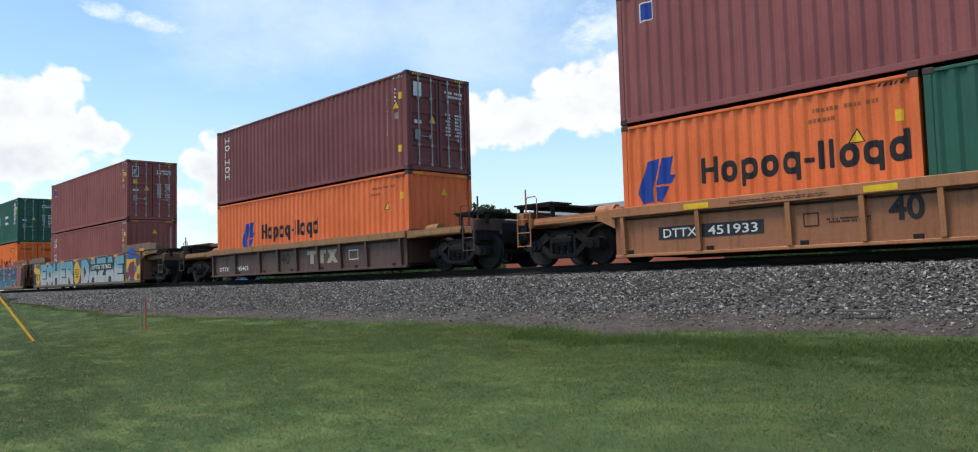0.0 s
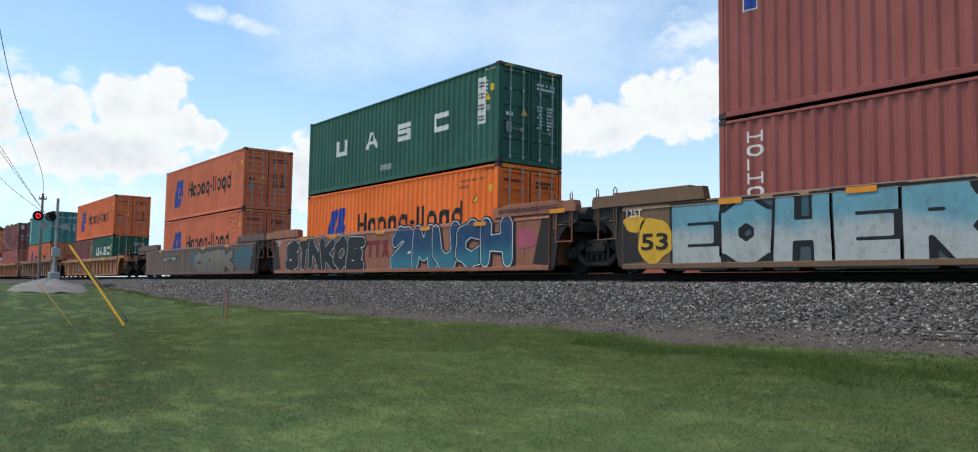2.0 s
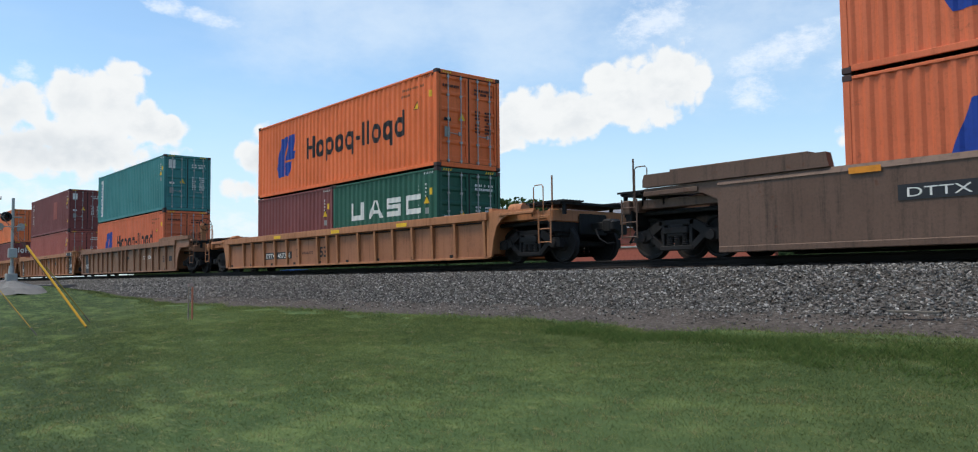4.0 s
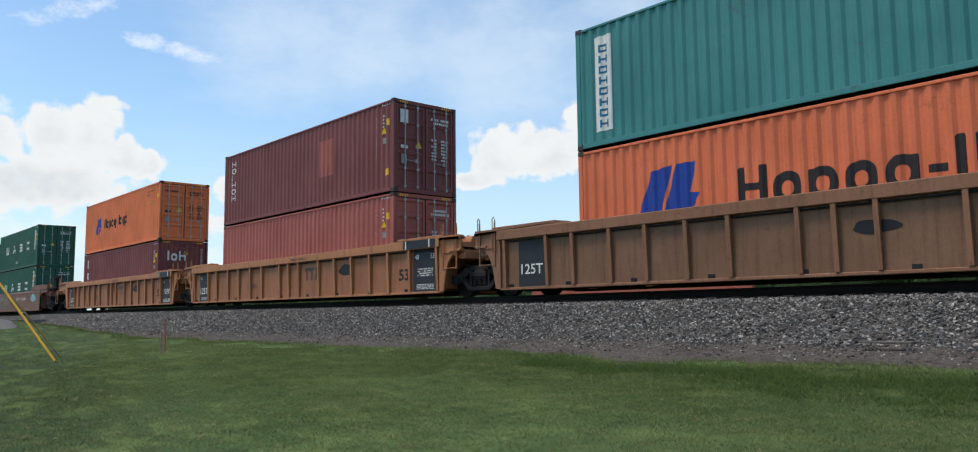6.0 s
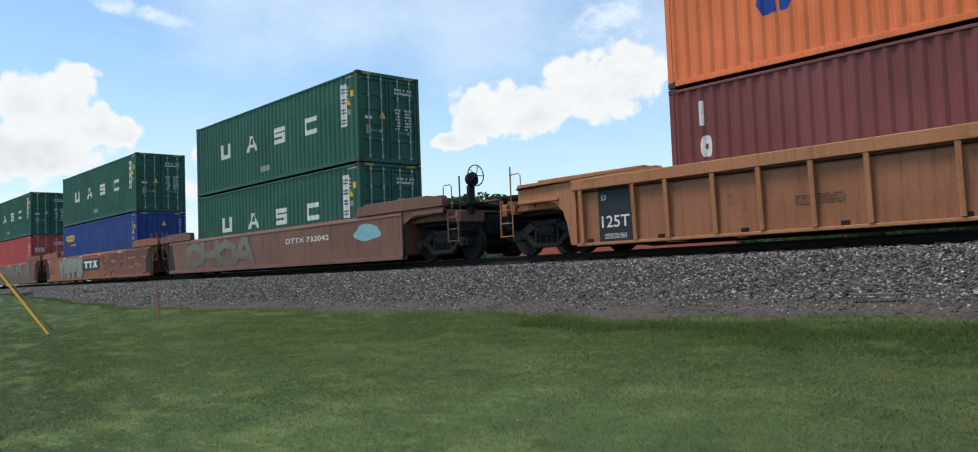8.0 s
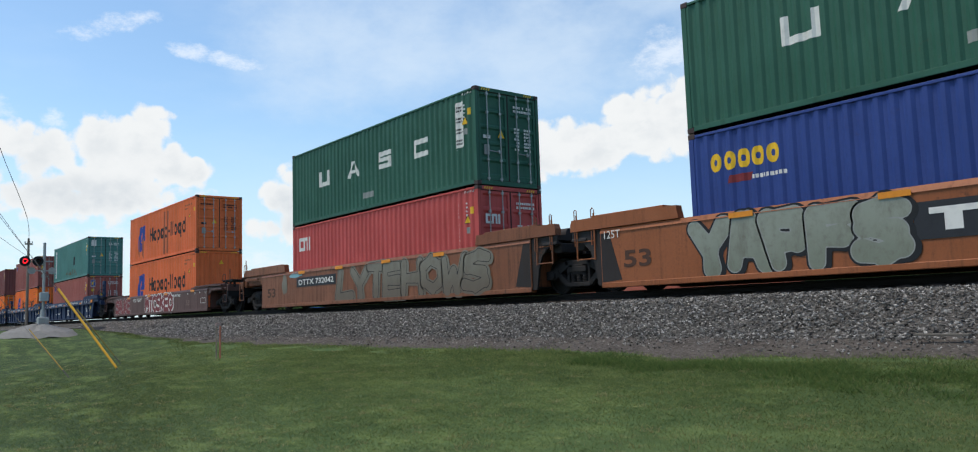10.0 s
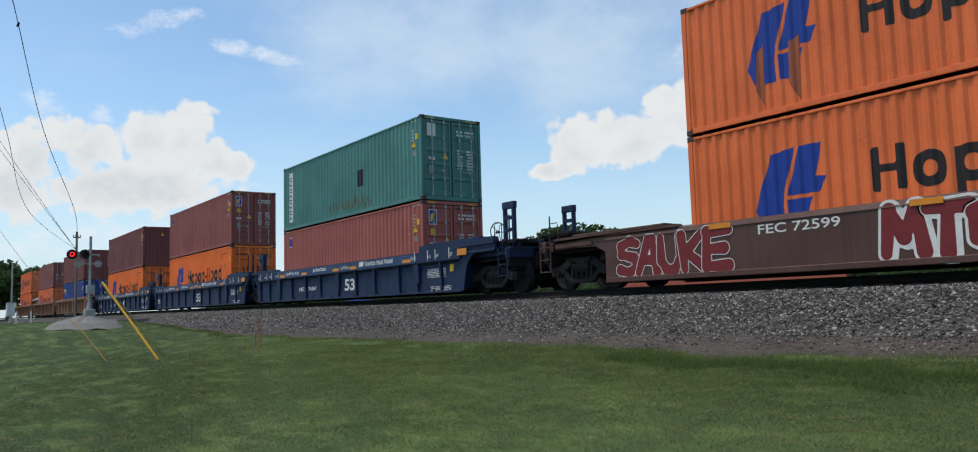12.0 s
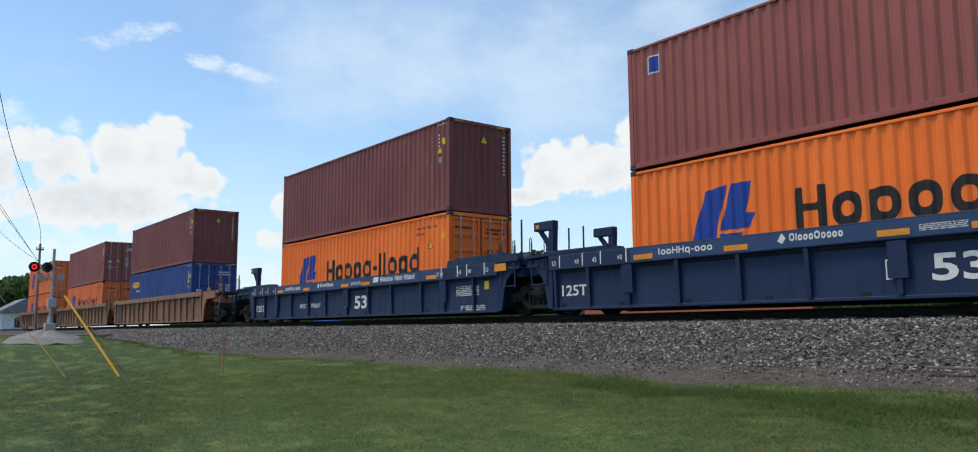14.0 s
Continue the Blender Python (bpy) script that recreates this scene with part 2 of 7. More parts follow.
def spray(name, low, high, z0, z1):
    """Sprayed paint that fades from one colour to another over its height."""
    m = MATS[name] = bpy.data.materials.new(name)
    m.use_nodes = True
    n = Nodes(m.node_tree)
    p = n.node("ShaderNodeTexCoord").outputs["Object"]
    z = n.node("ShaderNodeSeparateXYZ", {0: p}).outputs[2]
    k = n.ramp(n.math("ADD", z, n.math("MULTIPLY", n.math("SUBTRACT", n.noise(p, 1.1, 5.0), 0.5), 0.7)), z0, z1)
    col = n.mix(k, srgb(*low), srgb(*high))
    col = n.mix(n.math("MULTIPLY", n.ramp(n.noise(p, 7.0, 6.0, 0.7), 0.45, 0.8), 0.45), col, srgb(96, 84, 76))
    col = n.mix(n.math("MULTIPLY", n.ramp(n.noise(n.stretch(p, 2.2, 2.2, 0.8), 1.6, 6.0, 0.7), 0.46, 0.7), 0.35), col, srgb(88, 76, 66))
    finish(n, col, 0.6, 0.0, n.noise(p, 30.0, 3.0), 0.05, 0.3)
    return m


def glow(name, color, strength):
    m = MATS[name] = bpy.data.materials.new(name)
    m.use_nodes = True
    n = Nodes(m.node_tree)
    n.node("ShaderNodeOutputMaterial", {0: n.node("ShaderNodeEmission", {0: srgb(*color), 1: strength}).outputs[0]})
    return m


ORANGE = paint("orange_paint", (230, 110, 52), 0.28, (110, 62, 40), 0.05)
ORANGE_DULL = paint("dull_orange_paint", (218, 110, 68), 0.3, (100, 60, 45), 0.12)
ORANGE_PALE = paint("sun_bleached_orange_paint", (230, 120, 66), 0.25, (120, 76, 52), 0.08)
ORANGE_NEW = paint("bright_orange_paint", (248, 114, 30), 0.08, (120, 62, 40), 0.02)
MAROON = paint("maroon_paint", (140, 76, 72), 0.25, (70, 46, 44), 0.06)
MAROON_DARK = paint("dark_maroon_paint", (122, 62, 58), 0.22, (60, 40, 40), 0.05)
BROWNRED = paint("brown_red_paint", (148, 77, 68), 0.28, (84, 50, 46), 0.08)
REDBROWN = paint("red_brown_paint", (166, 88, 76), 0.25, (96, 56, 50), 0.06)
RED = paint("red_paint", (188, 74, 68), 0.25, (100, 56, 52), 0.05)
GREEN = paint("green_paint", (33, 87, 67), 0.25, (34, 56, 48), 0.06)
TEAL = paint("teal_paint", (56, 126, 124), 0.28, (52, 84, 78), 0.14)
TEAL_OLD = paint("worn_teal_paint", (70, 126, 118), 0.30, (96, 84, 58), 0.22)
NAVY = paint("navy_paint", (36, 62, 128), 0.25, (36, 44, 66), 0.05)
TAN = paint("tan_car_paint", (172, 113, 72), 0.6, (104, 70, 50), 0.14)
TAN_DIRTY = paint("dirty_tan_car_paint", (138, 94, 66), 0.65, (84, 62, 48), 0.2)
TAN_PLATE = paint("soiled_tan_plate_paint", (154, 98, 64), 0.65, (96, 64, 46), 0.2)
TAN_DIRTY_PLATE = paint("soiled_dark_tan_plate_paint", (122, 86, 60), 0.65, (78, 58, 44), 0.22)
BROWN_DARK = paint("grimy_brown_car_paint", (88, 62, 52), 0.6, (50, 40, 37), 0.2)
BROWN_FEC = paint("dark_brown_car_paint", (84, 54, 46), 0.4, (56, 44, 40), 0.12)
RUSTY = paint("rust_orange_car_paint", (146, 82, 42), 0.6, (82, 54, 38), 0.3)
RUST_SOOTY = paint("sooty_rust_car_paint", (128, 76, 46), 0.8, (66, 50, 42), 0.35)
GREYISH = paint("grey_brown_car_paint", (100, 75, 60), 0.8, (58, 48, 42), 0.3)
YELLOWISH = paint("yellow_brown_car_paint", (112, 84, 60), 0.5, (96, 72, 50), 0.15)
BLUE_CAR = paint("dark_blue_car_paint", (16, 40, 72), 0.22, (34, 42, 58), 0.04, 0.1, 0.65)
BROWN_TOP = paint("worn_ochre_brown_car_paint", (146, 104, 64), 0.6, (72, 58, 48), 0.25)
RUST_PINK = paint("brown_rust_car_paint", (152, 94, 68), 0.75, (72, 50, 42), 0.35)
RUST_DARK = paint("dark_rust_car_paint", (118, 80, 62), 0.6, (74, 56, 48), 0.25)
BLUE_BOARD = paint("clean_blue_board_paint", (38, 62, 98), 0.15, (44, 54, 72), 0.02)
RUST_SMEAR = paint("rusty_scrape", (104, 88, 58), 0.5, (84, 58, 38), 0.4)
SOOT = paint("sooty_streak", (158, 82, 46), 0.5, (60, 44, 38), 0.1)
# near-black tones: the deep shade under the cars is mixed into both colours
UNDER = paint("shade_black_running_gear", (13, 12, 12), 0.4, (26, 22, 20), 0.08, rough=0.75)
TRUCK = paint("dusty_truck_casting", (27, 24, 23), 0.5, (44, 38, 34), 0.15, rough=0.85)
BLACK_END = paint("sooty_black_paint", (38, 34, 33), 0.5, (64, 52, 44), 0.25, rough=0.75)
STEEL = plain("worn_steel", (92, 86, 80), 0.45, 0.7)
GALV = plain("galvanised_steel", (168, 168, 164), 0.5, 0.6)
BLACK = plain("black_paint", (30, 30, 32), 0.55)
PANEL_BLACK = plain("black_panel_paint", (44, 46, 50), 0.6)
WHITE = plain("white_marking", (222, 220, 212), 0.6)
LETTER = plain("dark_lettering", (40, 34, 34), 0.6)
LOGO_BLUE = plain("blue_marking", (30, 62, 146), 0.5)
YELLOW = plain("yellow_marking", (234, 186, 40), 0.55)
ORANGE_MARK = plain("orange_reflector", (222, 140, 40), 0.5)
CYAN = plain("pale_cyan_spray_paint", (132, 176, 182), 0.6)
AQUA = plain("blue_spray_paint", (30, 104, 140), 0.6)
SILVER = plain("silver_spray_paint", (146, 148, 142), 0.5)
SPRAY_PALE = spray("pale_blue_spray_paint", (172, 176, 172), (104, 156, 168), 0.65, 1.05)
SPRAY_DEEP = spray("deep_blue_spray_paint", (46, 112, 128), (14, 62, 100), 0.35, 1.05)
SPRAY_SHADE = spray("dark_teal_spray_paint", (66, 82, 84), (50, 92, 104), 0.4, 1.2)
SILVER_DULL = spray("dull_silver_spray_paint", (104, 94, 80), (122, 118, 104), 0.3, 1.2)
SPRAY_SAGE = spray("sage_grey_spray_paint", (122, 128, 112), (140, 146, 132), 0.2, 1.2)
SPRAY_BROWN = spray("red_brown_spray_paint", (126, 72, 50), (104, 56, 46), 0.2, 1.2)
CREAM = plain("cream_spray_paint", (178, 150, 108), 0.6)
FADED = plain("faded_cream_marking", (168, 152, 132), 0.7)
FADED_DARK = plain("faded_brown_grey_marking", (122, 100, 92), 0.7)
WORN_DARK = plain("worn_dark_marking", (78, 54, 42), 0.7)
PINK = plain("pink_spray_paint", (170, 84, 100), 0.6)
WINE = plain("wine_red_spray_paint", (122, 42, 44), 0.6)
OCHRE = plain("ochre_spray_paint", (214, 164, 50), 0.6)
RUBBER = plain("black_rubber", (26, 26, 26), 0.8)
WOOD = plain("grey_weathered_wood", (142, 128, 114), 0.9)
TIE = plain("creosoted_wood", (62, 52, 46), 0.9)
# blacker than bare steel, the train's shadow on the rail put into the colour
RAIL = plain("shade_dark_rail_steel", (25, 21, 19), 0.8, 0.0)
CONCRETE = plain("pale_concrete", (150, 148, 144), 0.9)
ASPHALT = plain("grey_asphalt", (120, 118, 116), 0.9)
GASKET = plain("dark_door_gasket", (44, 38, 36), 0.8)
CAST = paint("rusty_dark_casting", (64, 46, 42), 0.4, (40, 34, 32), 0.3)
GUARD_OLD = plain("faded_olive_guard", (120, 108, 50), 0.7)
GUARD_SLIM = plain("dull_yellow_guard", (158, 128, 50), 0.7)
GUARD = plain("yellow_plastic_guard", (214, 160, 40), 0.5)
BRICK = plain("red_brick", (168, 92, 76), 0.9)
ROOF = plain("grey_roofing", (118, 120, 126), 0.8)
GLASS = plain("dark_window_glass", (40, 46, 54), 0.1)
SIDING = plain("white_siding", (220, 220, 216), 0.7)
FLAG_RED = plain("red_cloth", (160, 44, 52), 0.9)
FLAG_BLUE = plain("blue_cloth", (44, 52, 100), 0.9)
FLAG_WHITE = plain("white_cloth", (224, 222, 220), 0.9)
BARK = plain("bark", (84, 70, 58), 0.95)
GROUND = turf("lawn_turf", False)
DIRT = ground_mat("cinder_dirt", [(74, 68, 63), (56, 51, 47), (98, 92, 86)], [1.4, 14.0], 0.95, 0.7, 30.0)
BALLAST_BED = ground_mat("ballast_bed", [(66, 63, 60), (42, 40, 38), (96, 92, 87)], [9.0, 22.0], 0.95, 1.0, 26.0)
STONES = island_mat("crushed_stone", [(48, 46, 43), (114, 110, 105), (70, 67, 63), (176, 171, 164), (56, 53, 50), (98, 94, 89), (136, 131, 125), (38, 36, 34)], 0.9)
BLADES = turf("grass_blades", True)
# leaf greens darkened to stand for the shade inside a hedge
LEAF_CORE = ground_mat("shaded_foliage_core", [(38, 56, 30), (54, 74, 40), (28, 42, 24)], [1.2, 5.0], 0.95, 1.0, 9.0)
STRAW = island_mat("dry_grass", [(140, 136, 96), (164, 156, 118), (116, 116, 76)], 0.85, None, True)
WEEDS = island_mat("weed_leaves", [(80, 104, 58), (100, 120, 68), (66, 90, 50), (120, 132, 82)], 0.8, None, True)
LEAVES = island_mat("tree_leaves", [(64, 84, 52), (82, 102, 62), (50, 70, 44), (96, 112, 70)], 0.8, None, True)
LAMP_RED = glow("lit_red_lens", (255, 30, 40), 3.0)

# ---- mesh helpers ----


class MB:
    """Collects vertices and faces of one mesh."""

    def __init__(self):
        self.v, self.f = [], []

    def add(self, verts, faces):
        o = len(self.v)
        self.v += [tuple(p) for p in verts]
        self.f += [tuple(i + o for i in f) for f in faces]
        return self

    def box(self, x0, x1, y0, y1, z0, z1, c=0.0):
        if c <= 0:
            return self.add([(x, y, z) for z in (z0, z1) for y in (y0, y1) for x in (x0, x1)],
                            [(0, 2, 3, 1), (4, 5, 7, 6), (0, 1, 5, 4), (2, 6, 7, 3), (0, 4, 6, 2), (1, 3, 7, 5)])
        c = min(c, (x1 - x0) / 2.1, (y1 - y0) / 2.1, (z1 - z0) / 2.1)
        verts, idx = [], {}
        for sx in (0, 1):
            for sy in (0, 1):
                for sz in (0, 1):
                    cx, cy, cz = (x0, x1)[sx], (y0, y1)[sy], (z0, z1)[sz]
                    ix, iy, iz = cx + (c, -c)[sx], cy + (c, -c)[sy], cz + (c, -c)[sz]
                    for k, p in enumerate(((cx, iy, iz), (ix, cy, iz), (ix, iy, cz))):
                        idx[sx, sy, sz, k] = len(verts)
                        verts.append(p)
        F = []
        for k in range(3):
            a, b = [i for i in range(3) if i != k]
            for s in (0, 1):
                q = []
                for u, w in ((0, 0), (1, 0), (1, 1), (0, 1)):
                    key = [0, 0, 0]
                    key[k], key[a], key[b] = s, u, w
                    q.append(idx[(*key, k)])
                flip = (s == 0) != (k == 1)
                F.append(tuple(q[::-1]) if flip else tuple(q))
        for k in range(3):                      # edges along axis k
            a, b = [i for i in range(3) if i != k]
            for u in (0, 1):
                for w in (0, 1):
                    key0, key1 = [0, 0, 0], [0, 0, 0]
                    key0[a] = key1[a] = u
                    key0[b] = key1[b] = w
                    key1[k] = 1
                    F.append((idx[(*key0, a)], idx[(*key1, a)], idx[(*key1, b)], idx[(*key0, b)]))
        for sx in (0, 1):
            for sy in (0, 1):
                for sz in (0, 1):
                    F.append(tuple(idx[sx, sy, sz, k] for k in range(3)))
        return self.add(verts, F)

    def prism(self, poly, axis, a, b):
        """A polygon drawn out along an axis; poly in the two other axes, in order xyz."""
        def at(p, w):
            q = list(p)
            q.insert("xyz".index(axis), w)
            return tuple(q)
        n = len(poly)
        return self.add([at(p, a) for p in poly] + [at(p, b) for p in poly],
                        [tuple(range(n))[::-1], tuple(range(n, 2 * n))] + [(i, (i + 1) % n, n + (i + 1) % n, n + i) for i in range(n)])

    def tube(self, points, r, n=6, closed=False):
        pts = [Vector(p) for p in points]
        rings = []
        for i, p in enumerate(pts):
            d = (pts[min(i + 1, len(pts) - 1)] - pts[max(i - 1, 0)]).normalized()
            u = d.orthogonal().normalized() if abs(d.z) > 0.9 else d.cross(Vector((0, 0, 1))).normalized()
            w = d.cross(u)
            rr = r[i] if isinstance(r, (list, tuple)) else r
            rings.append([p + (u * math.cos(6.28319 * k / n) + w * math.sin(6.28319 * k / n)) * rr for k in range(n)])
        F = []
        for i in range(len(rings) - 1):
            F += [(i * n + k, i * n + (k + 1) % n, (i + 1) * n + (k + 1) % n, (i + 1) * n + k) for k in range(n)]
        F += [tuple(range(n))[::-1], tuple(range((len(rings) - 1) * n, len(rings) * n))]
        return self.add([p for r_ in rings for p in r_], F)

    def lathe(self, profile, axis, n=24, centre=(0, 0, 0)):
        """profile: (along, radius) pairs turned about an axis through centre."""
        verts = []
        for a, r in profile:
            for k in range(n):
                c, s = math.cos(6.283185 * k / n) * r, math.sin(6.283185 * k / n) * r
                p = {"x": (a, c, s), "y": (c, a, s), "z": (c, s, a)}[axis]
                verts.append(tuple(p[i] + centre[i] for i in range(3)))
        F = []
        for i in range(len(profile) - 1):
            F += [(i * n + k, i * n + (k + 1) % n, (i + 1) * n + (k + 1) % n, (i + 1) * n + k) for k in range(n)]
        F += [tuple(range(n))[::-1], tuple(range((len(profile) - 1) * n, len(profile) * n))]
        return self.add(verts, F)

    def mesh(self, name, smooth=False):
        me = bpy.data.meshes.new(name)
        me.from_pydata(self.v, [], self.f)
        bm = bmesh.new()
        bm.from_mesh(me)
        bmesh.ops.recalc_face_normals(bm, faces=bm.faces)
        bm.to_mesh(me)
        bm.free()
        if smooth:
            me.polygons.foreach_set("use_smooth", [True] * len(me.polygons))
        return me


CACHE = {}


def cached(key, make):
    if key not in CACHE:
        CACHE[key] = make()
    return CACHE[key]


def part(name, mesh, material, parent, label="", at=(0, 0, 0)):
    """One mesh object under a thing or a part; its material sits on the object, so that alike parts share a mesh."""
    if isinstance(mesh, MB):
        mesh = mesh.mesh(name)
    ob = new(name, mesh)
    if not mesh.materials:
        mesh.materials.append(material)
    ob.material_slots[0].link = "OBJECT"
    ob.material_slots[0].material = material
    ob.parent = parent
    ob.location = at
    if label:
        ob["label"] = label
    return ob


def thing(name, label, category, group="", at=(0, 0, 0), kind=""):
    ob = new(name)
    ob.location = at
    ob.empty_display_size = 0.3
    return tagged(ob, label, category, group, kind)


def structure(name, mesh, material, label, category):
    if isinstance(mesh, MB):
        mesh = mesh.mesh(name)
    ob = new(name, mesh)
    mesh.materials.append(material)
    return tagged(ob, label, category, kind="structure")

# ---- ground and track ----
RAIL_Z, TRACK_Y = 1.99, 15.226


def smooth01(a, b, t):
    t = np.clip((t - a) / (b - a), 0, 1)
    return t * t * (3 - 2 * t)


def lawn_height(x, y):
    """Height of the ground: a lawn that climbs to the foot of the embankment, and a flat field beyond it."""
    x, y = np.asarray(x, float), np.asarray(y, float)
    near = np.interp(y, [-400, -30, 2, 6, 10.5, 11.5, 13.0, 13.9, 16.6, 17.4, 19.2, 24, 4000],
                     [0.0, 0.0, 0.0, 0.42, 0.88, 1.06, 1.42, 1.52, 1.52, 1.42, 1.0, 1.05, 1.05])
    rise = smooth01(-28, -46, x) * smooth01(12.5, 9, y)
    near = near * (1 - rise) + 1.42 * rise
    bumps = 0.03 * np.sin(x * 0.9 + y * 0.5) * np.sin(y * 1.3 - x * 0.2) * smooth01(11.0, 9.5, y) * smooth01(-300, -60, x)
    return near + bumps


def grid_mesh(name, xs, ys, height):
    X, Y = np.meshgrid(xs, ys)
    Z = height(X, Y)
    v = np.stack([X, Y, Z], -1).reshape(-1, 3)
    nx, ny = len(xs), len(ys)
    i = (np.arange(ny - 1)[:, None] * nx + np.arange(nx - 1)[None]).ravel()
    me = bpy.data.meshes.new(name)
    me.from_pydata(v.tolist(), [], np.stack([i, i + 1, i + 1 + nx, i + nx], -1).tolist())
    me.polygons.foreach_set("use_smooth", [True] * len(me.polygons))
    return me


xs = np.concatenate([[-3000, -1200, -600, -300, -200, -150, -120, -100], np.arange(-90, 20.1, 0.75), [25, 35, 50, 80, 150, 300, 700, 1500, 3000]])
ys = np.concatenate([[-2000, -600, -200, -80, -40, -20, -10, -5], np.arange(-2, 20, 0.4), [21, 24, 30, 40, 60, 100, 200, 500, 1200, 3000]])
structure("ground", grid_mesh("ground", xs, ys, lawn_height), GROUND, "mown green lawn rising gently to the railway embankment", "lawn")

# strip of bare cinders between lawn and ballast
sx = np.arange(-160, 60.1, 0.5)
edge_rng = np.random.RandomState(5)
edge = np.interp(sx, np.arange(-161, 62, 1.5), 10.0 + edge_rng.normal(0, 0.20, len(np.arange(-161, 62, 1.5))))


def dirt_strip():
    rows = [edge, edge * 0.5 + 5.3, np.full_like(sx, 11.25), np.full_like(sx, 11.9)]
    v = [(x, y, float(lawn_height(x, y)) + (0.022 if k else -0.01) + 0.012 * math.sin(x * 3 + k)) for k, r in enumerate(rows) for x, y in zip(sx, r)]
    n = len(sx)
    f = [(k * n + i, k * n + i + 1, (k + 1) * n + i + 1, (k + 1) * n + i) for k in range(3) for i in range(n - 1)]
    return MB().add(v, f)


structure("dirt_strip", dirt_strip(), DIRT, "bare dark cinder strip along the foot of the ballast", "dirt")


def ballast_height(y):
    return np.interp(y, [11.2, 11.5, 13.25, 13.75, 16.7, 17.2, 18.9, 19.2], [1.02, 1.10, 1.68, 1.75, 1.75, 1.68, 1.1, 1.0])


def ballast_bed():
    bx = np.concatenate([[-420, -300, -220], np.arange(-160, 40.1, 0.5), [80, 150]])
    by = [11.2, 11.5, 12.0, 12.6, 13.25, 13.75, 14.4, 15.2, 16.0, 16.7, 17.2, 18.9, 19.2]
    r = np.random.RandomState(9)
    return grid_mesh("ballast", bx, np.array(by), lambda X, Y: ballast_height(Y) + r.normal(0, 0.005, X.shape))


structure("ballast", ballast_bed(), BALLAST_BED, "sloping bank of grey crushed-stone track ballast", "ballast")


def ballast_stones():
    """Loose angular stones over the near slope of the ballast."""
    r = np.random.RandomState(11)
    n = 115000
    u = r.rand(n)
    x = 8 - 70 * u ** 1.25
    y = 11.25 + 2.75 * r.rand(n) ** 0.9
    strays = r.rand(n) < 0.09
    y = np.where(strays, 10.25 + 1.15 * r.rand(n) ** 0.6, y)
    z = np.where(strays, lawn_height(x, y) + 0.03, ballast_height(y))
    s = (0.014 + 0.022 * r.rand(n) ** 1.4) * (1 + 0.4 * (u > 0.6)) * np.where(strays, 0.75, 1.0)
    base = np.array([(1, 0, 0), (-1, 0, 0), (0, 1, 0), (0, -1, 0), (0, 0, 1), (0, 0, -1)], float)
    V = base[None] * (0.55 + 0.75 * r.rand(n, 6, 1)) + r.normal(0, 0.22, (n, 6, 3))
    q = r.normal(size=(n, 4))
    q /= np.linalg.norm(q, axis=1, keepdims=True)
    a, b, c, d = q.T
    R = np.stack([1 - 2 * (c * c + d * d), 2 * (b * c - a * d), 2 * (b * d + a * c), 2 * (b * c + a * d), 1 - 2 * (b * b + d * d), 2 * (c * d - a * b),
                  2 * (b * d - a * c), 2 * (c * d + a * b), 1 - 2 * (b * b + c * c)], -1).reshape(n, 3, 3)
    V = np.einsum("nij,nkj->nki", R, V) * s[:, None, None]
    V[..., 2] *= 0.8
    V += np.stack([x, y, z + s * 0.45], -1)[:, None]
    F = np.array([(0, 2, 4), (2, 1, 4), (1, 3, 4), (3, 0, 4), (2, 0, 5), (1, 2, 5), (3, 1, 5), (0, 3, 5)])
    F = (F[None] + (np.arange(n) * 6)[:, None, None]).reshape(-1, 3)
    me = bpy.data.meshes.new("ballast_stones")
    me.from_pydata(V.reshape(-1, 3).tolist(), [], F.tolist())
    me.materials.append(STONES)
    return tagged(new("ballast_stones", me), "loose angular grey crushed stones on the track bank", "gravel", kind="stuff")


ballast_stones()


def rail_profile(y):
    return [(y - 0.07, 0.0), (y - 0.07, 0.012), (y - 0.012, 0.03), (y - 0.01, 0.125), (y - 0.036, 0.135), (y - 0.036, 0.165), (y - 0.028, 0.172),
            (y + 0.028, 0.172), (y + 0.036, 0.165), (y + 0.036, 0.135), (y + 0.01, 0.125), (y + 0.012, 0.03), (y + 0.07, 0.012), (y + 0.07, 0.0)]


track = thing("railway_track", "dark steel rails spiked to creosoted wooden ties in ballast", "railway track", at=(0, TRACK_Y, RAIL_Z - 0.172), kind="structure")
for side in (-0.754, 0.754):
    part("rail", MB().prism([(y, z) for y, z in rail_profile(side)], "x", -420, 150), RAIL, track, "worn dark steel rail")
tie_mesh = MB().box(-0.115, 0.115, -1.3, 1.3, -0.17, -0.004, 0.012).mesh("tie")
tie_rng = random.Random(3)
for i in range(190):
    o = part("tie", tie_mesh, TIE, track, at=(-96 + i * 0.55, tie_rng.uniform(-0.04, 0.04), tie_rng.uniform(-0.006, 0.004)))
    o.rotation_euler = (0, 0, tie_rng.uniform(-0.02, 0.02))

# ---- shipping containers ----
CP, CD = 0.278, 0.036       # pitch and depth of the side corrugation
HALF_W = 1.219


def corr_breaks(x0, x1, pitch=CP):
    out, x = [], x0
    while x < x1 - 1e-6:
        for f in (0.0, 0.26, 0.5, 0.76):
            if x + f * pitch < x1:
                out.append(x + f * pitch)
        x += pitch
    return out + [x1]


